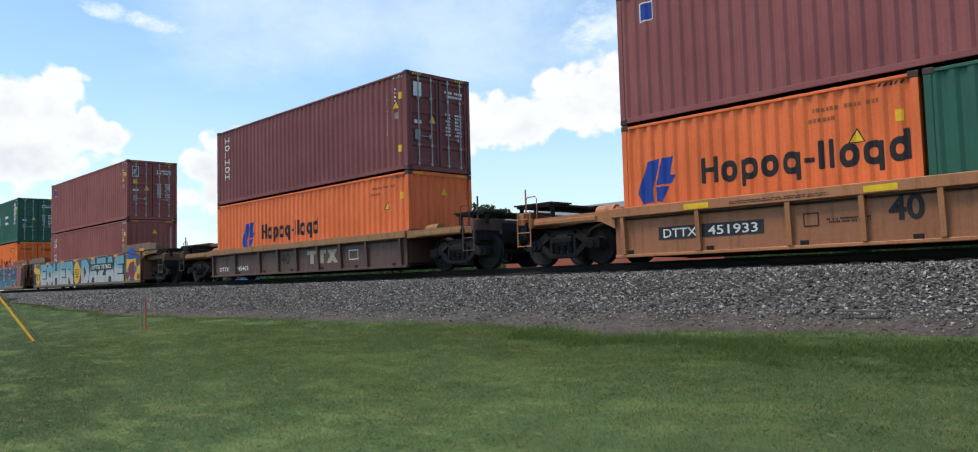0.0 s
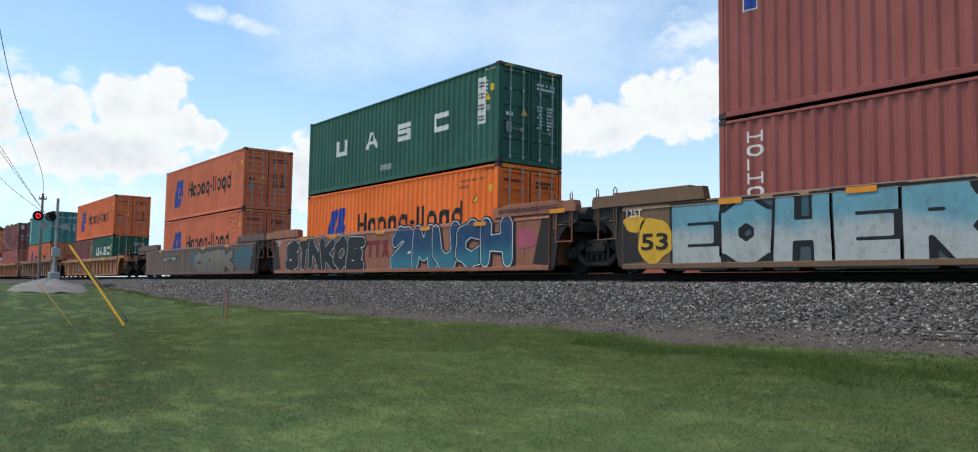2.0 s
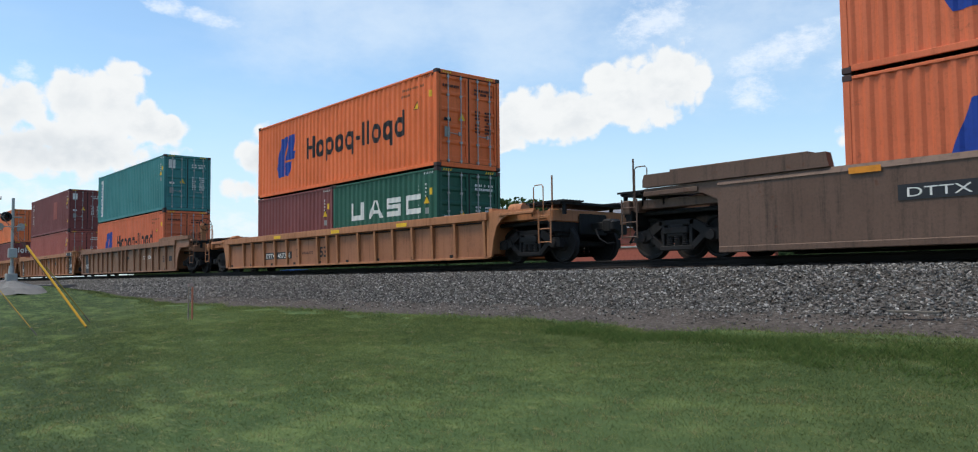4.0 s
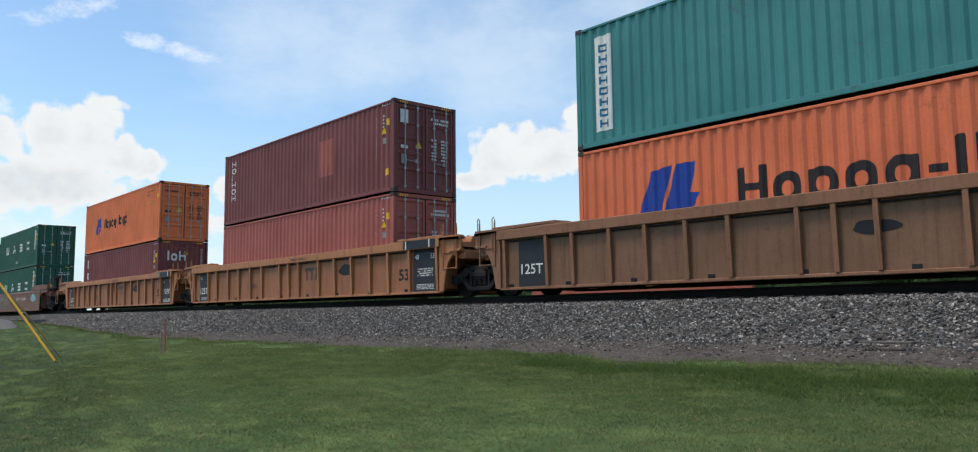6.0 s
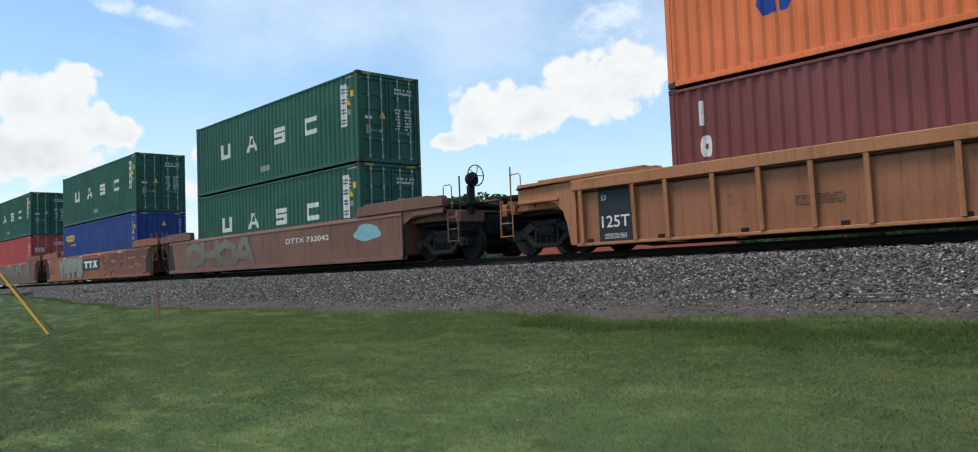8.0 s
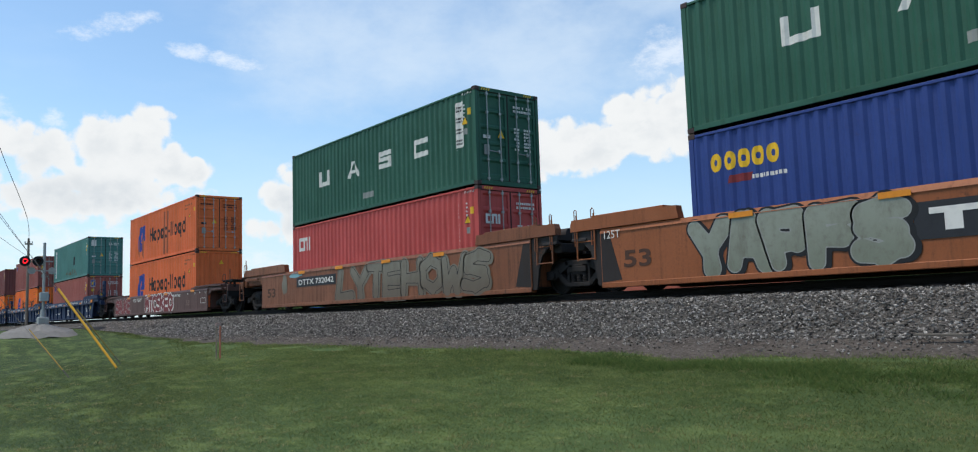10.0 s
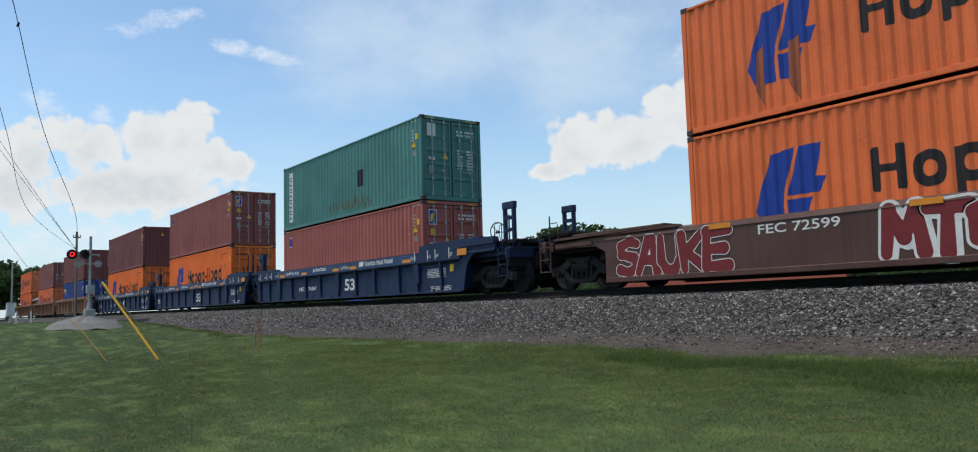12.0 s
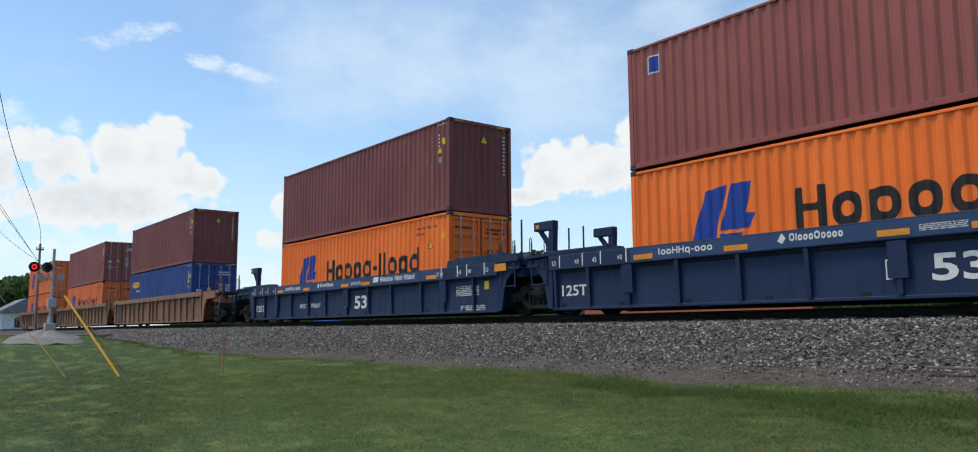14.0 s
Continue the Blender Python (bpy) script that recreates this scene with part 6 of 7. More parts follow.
part("brake_wheel", brake_wheel(11.25, -1.0, 2.25), BLACK, car, "spoked black hand-brake wheel")
part("brake_stand", MB().box(10.98, 11.10, -1.12, -0.9, 1.2, 1.95, 0.02).lathe([(11.0, 0.05), (11.0, 0.17), (11.14, 0.19), (11.2, 0.08)], "x", 16, (0, -1.0, 2.15)).box(10.96, 11.16, -1.16, -0.86, 1.85, 2.12, 0.04), TAN, car)
stack("G", [("faded orange corrugated container with blue badge and black lettering", ORANGE_DULL, "hapag", True, L40, HC, 0.0)],
      ("teal corrugated container with a white vertical banner on an orange one", TEAL, "banner", True), 6.18)
for key in "HI":
    car = fresh(well_car("tan ribbed well car with black stencilled end panels", TAN, 0, ends=("artic", "artic" if key == "H" else "coupler"), trucks=(1, 0 if key == "H" else 1), plate=TAN_PLATE, step=(1.66, 1.69), **RIB), key)
    panel(car, 7.34, 0.17, 1.14, 1.2, PANEL_BLACK, PLATE, name="load_panel", label="black stencilled panel")
    panel(car, 7.0, 1.40, 1.5, 0.23, PANEL_BLACK, SIDE - 0.016, name="load_band", label="black band on the chord")
    for xl in (7.1, 8.2):
        panel(car, xl, 1.40, 0.05, 0.23, WHITE, SIDE - 0.020, name="load_line")
    sign(car, "48", 0.2, 7.42, 1.1, WHITE, PLATE - 0.006)
    sign(car, "53", 0.2, 8.15, 1.1, WHITE, PLATE - 0.006)
    small_print(car, 7.55, 0.62, 0.7, 0.24, 2, WHITE, 5, PLATE - 0.006)
    small_print(car, 7.5, 0.25, 0.8, 0.16, 2, WHITE, 6, PLATE - 0.006)
    panel(car, -7.95, 0.17, 0.92, 1.2, PANEL_BLACK, PLATE, name="load_panel", label="black stencilled panel")
    sign(car, "125T", 0.36, -7.87, 0.5, WHITE, PLATE - 0.006, 0.004, 0.76)
    sign(car, "53", 0.16, -7.87, 1.1, WHITE, PLATE - 0.006)
    small_print(car, -7.8, 0.25, 0.6, 0.12, 2, WHITE, 7, PLATE - 0.006)
    sign(car, "53", 0.44, 6.62, 0.54, LETTER, PLATE, 0.014, 0.52)
    sign(car, "20", 0.17, 6.02, 1.02, LETTER, PLATE)
    sign(car, "40", 0.17, 6.02, 0.80, LETTER, PLATE)
    company_mark(car, 1.06, 0.74, 1.0, 0.42, BROWN_DARK, PLATE)
    blot(car, 3.7, 0.98, 0.4, 0.18, BLACK, 5, PLATE)
    small_print(car, 0.2, 1.45, 1.1, 0.08, 1, LETTER, 9, SIDE - 0.014)
    small_print(car, -3.4, 0.6, 0.9, 0.2, 2, BROWN_DARK, 9, PLATE)
stack("H", [("brick-red corrugated container with small white lettering", REDBROWN, "plain", True, L40, HC, 0.0)],
      ("dark maroon corrugated container with white shapes and a pale patch", MAROON_DARK, "column_patch", True), 6.15)
stack("I", [("wine-coloured corrugated container with white lettering", MAROON_DARK, "tex", False, L40, HC, 0.0)],
      ("pale orange corrugated container with small blue badge on maroon one", ORANGE_PALE, "hapag_small", True), 6.15)

# J, K, L: rust-coloured smooth-sided cars
SR = dict(half_well=8.55, top=1.47, bottom=0.12, style="smooth", step=1.74, deck=1.5)
car = fresh(well_car("rust-brown smooth-sided well car with pale graffiti and brake wheel", RUST_DARK, 0, ends=("coupler", "artic"), trucks=(1, 0), **SR), "J")
graffiti(car, "OHOA", -6.6, 0.2, 6.0, 1.1, SILVER_DULL, GREYISH, 0.14, False, None, 0.06, 8)
sign(car, "DTTX 732042", 0.24, 1.83, 0.86, WHITE, SKIN, 0.003, 2.8)
blot(car, 6.8, 0.95, 0.7, 0.25, CYAN, 12, SIDE + 0.012)
part("brake_wheel", brake_wheel(11.25, -1.0, 2.2), BLACK, car, "spoked black hand-brake wheel")
part("brake_stand", MB().box(10.98, 11.10, -1.12, -0.9, 1.2, 1.95, 0.02).lathe([(11.0, 0.05), (11.0, 0.17), (11.14, 0.19), (11.2, 0.08)], "x", 16, (0, -1.0, 2.12)), UNDER, car)
stack("J", [("dark green corrugated container with large white shapes in a well car", GREEN, "spaced", True, L40, HC, 0.0)],
      ("dark green corrugated container with large white shapes on another", GREEN, "spaced", True), 6.13)
car = fresh(well_car("rust-orange smooth-sided well car with grey-green graffiti", RUSTY, 0, ends=("artic", "artic"), trucks=(1, 0), **SR), "K")
graffiti(car, "YAPFS", -5.95, 0.18, 4.4, 1.18, SPRAY_SAGE, SILVER, 0.15, False, BLACK, 0.07, 9)
panel(car, -1.45, 0.55, 2.8, 0.62, PANEL_BLACK, SIDE + 0.008)
company_mark(car, -1.2, 0.68, 2.3, 0.38, WHITE, SIDE + 0.002)
graffiti(car, "XROES", 1.75, 0.12, 6.2, 1.24, SPRAY_BROWN, CREAM, 0.15, False, LETTER, 0.10, 15, close=0.16)
sign(car, "53", 0.52, -7.85, 0.52, WORN_DARK, SKIN, 0.012, 0.8)
sign(car, "125T", 0.26, -8.4, 1.2, WHITE, SIDE - 0.012)
reflectors(car, (-5.0, -2.0, 1.2, 4.2), 1.3, ORANGE_MARK, SIDE - 0.014)
stack("K", [("navy blue corrugated container with yellow lettering shapes", NAVY, "seaco", False, L40, HC, 0.0)],
      ("dark green corrugated container with large white shapes on a blue one", GREEN, "spaced", True), 6.15)
car = fresh(well_car("rust-orange smooth-sided well car with number panel and grey graffiti", RUST_SOOTY, 0, ends=("artic", "coupler"), **SR), "L")
panel(car, -5.2, 0.80, 3.2, 0.36, PANEL_BLACK, SIDE + 0.008)
sign(car, "DTTX 732042", 0.28, -5.0, 0.88, WHITE, SIDE + 0.002, 0.004, 2.85)
graffiti(car, "LYTEHOWS", -1.9, 0.16, 8.7, 1.18, SILVER_DULL, LETTER, 0.125, False, SILVER_DULL, 0.08, 10)
sign(car, "53", 0.5, -7.97, 0.5, WORN_DARK, SKIN, 0.012, 0.8)
reflectors(car, (-5.0, -2.0, 1.2, 4.2), 1.3, ORANGE_MARK, SIDE - 0.014)
blot(car, -5.3, 1.28, 0.55, 0.1, CYAN, 16, SIDE + 0.012)
blot(car, -6.3, 0.95, 0.25, 0.4, SILVER_DULL, 17, SIDE + 0.012)
stack("L", [("red corrugated container with a white badge in a rusty car", RED, "cai", True, L40, HC, 0.0)],
      ("dark green corrugated container with large white shapes on a red one", GREEN, "spaced", True), 6.15)

# M: dark brown car
car = fresh(well_car("dark brown smooth-sided well car with red graffiti", BROWN_FEC, 0, ends=("coupler", "coupler"), half_well=8.55, top=1.26, bottom=0.16, style="smooth", step=1.32, deck=1.25), "M")
graffiti(car, "SAUKE", -8.1, 0.2, 3.2, 0.95, WINE, WHITE, 0.12, False, None, 0.08, 11, close=0.12)
graffiti(car, "MTCSKEO", -1.7, 0.2, 5.0, 0.98, WINE, WHITE, 0.12, False, WHITE, 0.08, 12, close=0.12)
sign(car, "FEC 72599", 0.26, -4.22, 0.9, WHITE, SKIN, 0.003, 1.75)
sign(car, "53", 0.36, 5.43, 0.46, FADED_DARK, SKIN, 0.008, 0.55)
for w_, x_ in (("40", 5.6), ("45", 6.7), ("48", 7.4), ("53", 8.2)):
    sign(car, w_, 0.15, x_, 0.98, WHITE, SKIN)
plain_word(car, "looohho hool hoool", 3.0, 0.95, 0.14, 1.5, WHITE, SKIN)
frame_stencil(car, 7.6, 0.5, 0.7, 0.26, 0.02, WHITE, SKIN)
small_print(car, 0.6, 0.98, 1.2, 0.1, 1, WHITE, 18, SKIN)
reflectors(car, (-5.4, -1.2, 1.9, 6.2), 1.1, ORANGE_MARK, SIDE - 0.014)
stack("M", [(LOW_ORANGE, ORANGE, "hapag", False, L40, HC, 0.0)], ("stained orange corrugated container with blue badge on another", ORANGE, "hapag", True), 6.13)
for cont in [o for o, x_, z_ in TRAIN if x_ == CEN["M"] and z_ > 2]:
    for i, (x_, w_) in enumerate(((0.55, 0.42), (1.15, 0.3), (-4.25, 0.22), (-3.5, 0.28))):
        mark(cont, [[(x_, 0.25 if i < 2 else 0.6), (x_ + w_ * 0.8, 0.2), (x_ + w_, 2.6 if i < 2 else 1.5), (x_ + 0.05, 2.62 if i < 2 else 1.4)]], SOOT, L40, ("soot", i), "dark sooty streak").location.y = -0.006

# N, O, P: dark blue three-unit car
BL = dict(half_well=8.6, top=1.45, chord=0.36, bottom=0.13, style="ribs", ribs=POSTS_BLUE, deck=1.5, step=(1.64, 1.53))
for key in "NOP":
    car = fresh(well_car("dark blue ribbed well car with white lettering and orange reflectors", BLUE_CAR, 0, ends=("coupler" if key == "N" else "artic", "coupler" if key == "P" else "artic"),
                         trucks=(1, 1 if key == "P" else 0), **BL), key)
    sign(car, "53", 0.6, 0.5, 0.40, WHITE, PLATE, 0.016, 0.86)
    if key != "O":
        sign(car, "FEC", 0.22, -3.9, 0.5, WHITE, PLATE, 0.003, 0.52)
        sign(car, "74267", 0.22, -2.95, 0.5, WHITE, PLATE, 0.003, 0.8)
    frame_stencil(car, -0.25, 0.44, 0.26, 0.34, 0.025, WHITE, PLATE)
    panel(car, -5.9, 1.12, 11.9, 0.30, BLUE_BOARD, SIDE - 0.016, name="name_board", label="dark blue name board")
    plain_word(car, "hlooloo hool hoool", 2.45, 1.22, 0.17, 2.1, WHITE, SIDE - 0.022)
    part("company_name", flat_shapes([[(1.96, 1.22), (2.3, 1.22), (2.36, 1.39), (2.02, 1.39)]], SIDE - 0.022), WHITE, car)
    plain_word(car, "loohhg-ooo", -5.08, 1.22, 0.15, 1.4, WHITE, SIDE - 0.022)
    plain_word(car, "OloooOoooo", -1.95, 1.24, 0.14, 1.05, WHITE, SIDE - 0.022)
    part("company_name", flat_shapes([[(-2.2, 1.26), (-2.1, 1.2), (-2.02, 1.3), (-2.1, 1.4)]], SIDE - 0.022), WHITE, car)
    reflectors(car, (-5.8, -3.4, -0.3, 1.2, 5.2), 1.16, ORANGE_MARK, SIDE - 0.024)
    for w_, x_ in (("20 40", 5.75), ("45", 6.88), ("48", 7.34), ("53", 8.15)):
        sign(car, w_, 0.16, x_, 1.22, WHITE, SIDE - 0.024)
        panel(car, x_ + (0.24 if " " in w_ else -0.07), 1.16, 0.035, 0.32, WHITE, SIDE - 0.022, name="load_line")
    panel(car, 8.55, 1.2, 0.5, 0.2, ORANGE_MARK, SIDE - 0.016, name="reflector")
    small_print(car, 6.6, 0.6, 1.1, 0.3, 3, WHITE, 20, PLATE)
    small_print(car, 6.8, 0.14, 1.2, 0.2, 2, WHITE, 21, PLATE)
    small_print(car, 0.4, 1.2, 0.75, 0.12, 2, WHITE, 22, SIDE - 0.022)
    for w_, x_ in (("53", -8.5), ("48", -7.7), ("45", -7.1), ("40", -6.3)):
        sign(car, w_, 0.16, x_, 1.2, WHITE, SIDE - 0.024)
        panel(car, x_ + 0.26, 1.14, 0.03, 0.3, WHITE, SIDE - 0.022, name="load_line")
    if key != "N":
        sign(car, "125T", 0.36, -8.28, 0.45, WHITE, PLATE, 0.006, 0.88)
    panel(car, 7.95, 0.75, 0.2, 0.22, YELLOW, PLATE)
    for xb in (-6.05, 0.0, 6.03):
        part("side_bracket", cached("brk", lambda: MB().prism([(SIDE + 0.0, 1.08), (SIDE + 0.11, 1.08), (SIDE + 0.11, 0.45), (SIDE + 0.02, 0.45)], "x", -0.16, 0.16).mesh("side_bracket")), BLUE_CAR, car, at=(xb, 0, 0))
    if key == "N":
        for y in (-1.2, 1.06):
            part("bracket_tower", tower(10.5, 1.3, 2.6, y), BLUE_CAR, car, "upright dark blue bracket with round holes")
        part("brake_wheel", brake_wheel(10.2, -1.15, 1.78), BLACK, car, "spoked black hand-brake wheel")
    else:
        for y in (-1.25, 1.05):
            for xp in (8.8, 9.4):
                part("hand_post", MB().tube([(xp, y, 1.4), (xp, y, 2.55)], 0.025, 6), BLUE_CAR, car)
    for y in (-1.2, 1.0):
        part("bracket_arm", arm_bracket(-9.55, 1.5, 2.42, y, 0.75), BLUE_CAR, car, "raised dark blue bracket on a strut")
    panel(car, -9.45, 2.24, 0.12, 0.1, ORANGE_MARK, -1.208)
stack("N", [("brown-red corrugated container with a blue and yellow plate", REDBROWN, "plate", True, L40, HC, 0.0)],
      ("worn teal corrugated container with a white banner and rusty scrapes", TEAL_OLD, "banner_patch", True), 6.15)
stack("O", [(LOW_ORANGE, ORANGE_NEW, "hapag", True, L40, HC, 0.0)], ("brown corrugated container with a blue corner plate on an orange one", BROWNRED, "plate", True), 6.15)
stack("P", [(LOW_ORANGE, ORANGE_NEW, "hapag", True, L40, HC, 0.0)], ("dark maroon corrugated container with a plain end wall", MAROON_DARK, "plain", False), 6.12)

# Q, R, S: last three-unit car
for key in "QRS":
    car = fresh(well_car("dirty tan ribbed well car near the end of the train", TAN_DIRTY, 0, ends=("coupler" if key == "Q" else "artic", "coupler" if key == "S" else "artic"), trucks=(1, 1 if key == "S" else 0), plate=TAN_DIRTY_PLATE, **RIB), key)
    sign(car, "53", 0.46, 6.6, 0.6, LETTER, PLATE)
    panel(car, -7.95, 0.2, 0.9, 1.1, PANEL_BLACK, PLATE, name="load_panel")
stack("Q", [("navy blue corrugated container with yellow lettering shapes", NAVY, "seaco", True, L40, HC, 0.0)], ("maroon corrugated container with a plain end wall", MAROON_DARK, "plain", False), 6.18)
stack("R", [(LOW_ORANGE, ORANGE, "hapag", True, L40, HC, 0.0)], ("maroon corrugated container stacked on an orange one", MAROON, "plain", True), 6.15)
stack("S", [(LOW_ORANGE, ORANGE, "hapag", True, L40, HC, 0.0)], (TOP_ORANGE, ORANGE, "hapag", True), 6.15)

# ---- lineside: stake, crossing signal, guy wires, poles ----


def survey_stake():
    s = thing("survey_stake", "weathered wooden survey stake with pink ribbon standing in the grass", "stake", at=(-21.5, 7.81, 0.56))
    part("lath", MB().box(-0.05, -0.01, -0.06, -0.035, -0.1, 0.96, 0.004), WOOD, s)
    part("lath", MB().box(-0.045, -0.01, 0.035, 0.075, -0.1, 0.90, 0.004), plain("pinkish_painted_wood", (196, 120, 96), 0.8), s, "pink-painted lath")
    part("ribbon", MB().box(-0.055, 0.0, -0.065, 0.08, 0.90, 0.98, 0.004), plain("grey_pink_ribbon", (176, 150, 140), 0.8), s, "faded ribbon round the top")


survey_stake()


def guy(base, top, guard_to, label, thick=0.032, guard_mat=GUARD):
    g = thing("guy_wire", label, "guy wire", "guy wires of the pole", at=base)
    b, t = Vector(base), Vector(top)
    d = t - b
    pts = [d * k + Vector((0, 0, -0.12 * math.sin(math.pi * k))) for k in [i / 14 for i in range(15)]]
    part("wire", MB().tube(pts, 0.007, 5), STEEL, g, "thin steel cable")
    part("guard", MB().tube([d.normalized() * 0.08, d.normalized() * 0.5, d.normalized() * guard_to], thick, 8), guard_mat, g, "plastic guard tube")
    part("anchor_rod", MB().tube([d.normalized() * -0.25, d.normalized() * 0.35], 0.016, 6), STEEL, g)


guy((-23.36, 5.78, 0.38), (-31.0, 2.0, 8.34), 3.3, "steel guy wire with a yellow plastic guard")
guy((-23.32, 4.59, 0.27), (-31.0, 2.0, 5.42), 2.35, "steel guy wire with a slim faded yellow guard", 0.013, GUARD_SLIM)
guy((-25.71, 6.31, 0.61), (-31.0, 2.0, 8.0), 2.0, "steel guy wire with a faded olive guard", 0.018, GUARD_OLD)


def utility_pole(x, y, z, h, label, r0=0.15, arm=0.0):
    p = thing("utility_pole", label, "utility pole", at=(x, y, z))
    part("shaft", MB().tube([(0, 0, -0.5), (0, 0, h * 0.5), (0, 0, h)], [r0, r0 * 0.85, r0 * 0.68], 12), WOOD, p)
    if arm:
        part("crossarm", MB().box(-0.06, 0.06, -arm, arm, h - 0.55, h - 0.43, 0.01), WOOD, p)
        for k in (-0.9, -0.3, 0.3, 0.9):
            part("insulator", MB().lathe([(h - 0.43, 0.02), (h - 0.38, 0.045), (h - 0.33, 0.03), (h - 0.28, 0.045), (h - 0.24, 0.01)], "z", 8, (0, k * arm, 0)), GALV, p)
    return p


utility_pole(-31.0, 2.0, 0.05, 15.4, "tall wooden utility pole held by guy wires")
utility_pole(-79.0, 12.3, 1.3, 7.9, "distant grey wooden utility pole beside the level crossing", 0.13, 0.3)


def cable(points, label, r=0.014):
    c = thing("overhead_cable", label, "cable", "overhead cables")
    p = [Vector(q) for q in points]
    out = []
    for i in range(len(p) - 1):
        a, b = p[max(i - 1, 0)], p[min(i + 2, len(p) - 1)]
        for k in range(8):
            t = k / 8
            q0, q1 = p[i], p[i + 1]
            out.append(0.5 * ((2 * q0) + (q1 - a) * t + (2 * a - 5 * q0 + 4 * q1 - b) * t * t + (3 * q0 - a - 3 * q1 + b) * t ** 3))
    part("strand", MB().tube(out + [p[-1]], r, 5), BLACK, c)
    return c


w = cable([(-31.0, 2.0, 15.35), (-36.81, 3.31, 14.2), (-49.6, 6.01, 11.85), (-65.21, 9.97, 9.45), (-79.0, 12.3, 8.8)], "black overhead cable sagging between the poles", 0.018)
part("splice", MB().lathe([(-0.3, 0.02), (-0.2, 0.05), (0.2, 0.05), (0.3, 0.02)], "x", 8, (-38.1, 3.58, 13.93)), BLACK, w, "cable splice sleeve")
cable([(-31.0, 2.0, 10.6), (-40.81, 3.54, 9.74), (-57.62, 6.3, 8.28), (-79.0, 12.3, 7.6)], "lower black overhead cable sagging between the poles", 0.014)


def crossing_mound():
    r = np.random.RandomState(2)
    m = MB()
    rings, n = [(0.0, 0.52), (0.5, 0.46), (1.0, 0.34), (1.5, 0.18), (1.9, 0.06), (2.3, -0.25)], 26
    v = []
    for rad, z in rings:
        for k in range(n):
            a = 6.2832 * k / n
            q = rad * (1 + 0.08 * math.sin(3 * a) + r.normal(0, 0.02))
            v.append((q * math.cos(a) * 0.95, q * math.sin(a) * 0.72, z * 0.75 + r.normal(0, 0.03)))
    f = [(i * n + k, i * n + (k + 1) % n, (i + 1) * n + (k + 1) % n, (i + 1) * n + k) for i in range(len(rings) - 1) for k in range(n)]
    m.add(v, f)
    o = structure("gravel_mound", m, plain("packed_gravel", (124, 122, 118), 0.95), "pale mound of gravel and concrete round the signal foot", "gravel mound")
    o.location = (-40.9, 6.9, 1.33)


crossing_mound()


def signal_lamp(parent, x, y, z, lit, size=1.0):
    b = part("lamp", MB().lathe([(0.02, 0.30), (0.04, 0.30), (0.05, 0.10), (0.14, 0.08)], "x", 20).tube([(0, 0, 0), (-0.14, 0, 0)], 0.05, 8), BLACK, parent, "black round background disc", at=(x, y, z))
    b.scale = (size, size, size)
    part("hood", MB().prism([(0.17 * math.cos(a), 0.17 * math.sin(a)) for a in np.linspace(-0.3, 3.44, 12)] + [(0.155 * math.cos(a), 0.155 * math.sin(a)) for a in np.linspace(3.44, -0.3, 12)], "x", 0.05, 0.36), BLACK, b)
    part("lens", MB().lathe([(0.055, 0.14), (0.075, 0.10), (0.085, 0.02)], "x", 18), LAMP_RED if lit else plain("unlit_red_lens", (70, 18, 20), 0.2), b, "glowing red lens" if lit else "unlit dark red lens")


def crossing_signal():
    s = thing("crossing_signal", "level crossing signal with flashing red lamps on a steel mast", "railway signal", at=(-40.88, 6.98, 1.9))
    part("mast", MB().tube([(0, 0, -0.1), (0, 0, 3.45)], 0.06, 10), GALV, s)
    part("foot", MB().box(-0.22, 0.22, -0.22, 0.22, -0.25, 0.12, 0.03).lathe([(0.12, 0.13), (0.45, 0.10)], "z", 12), GALV, s)
    part("crossarm", MB().tube([(0.06, -0.8, 2.6), (0.06, 0.35, 2.6)], 0.03, 8), GALV, s)
    signal_lamp(s, 0.14, -0.79, 2.6, True, 0.75)
    signal_lamp(s, 0.14, -0.28, 2.6, False, 0.75)
    for y in (-0.48, 0.34):
        o = part("rear_lamp", MB().lathe([(-0.02, 0.16), (-0.04, 0.16), (-0.05, 0.09), (-0.2, 0.08)], "x", 16), GALV, s, at=(-0.06, y, 2.19))
    part("rear_arm", MB().tube([(-0.05, -0.5, 2.19), (-0.05, 0.36, 2.19)], 0.022, 8), GALV, s)
    part("control_box", MB().box(-0.02, 0.26, -0.17, 0.17, 0.82, 1.22, 0.02), plain("grey_box_paint", (170, 174, 172), 0.5), s, "grey control box")


crossing_signal()


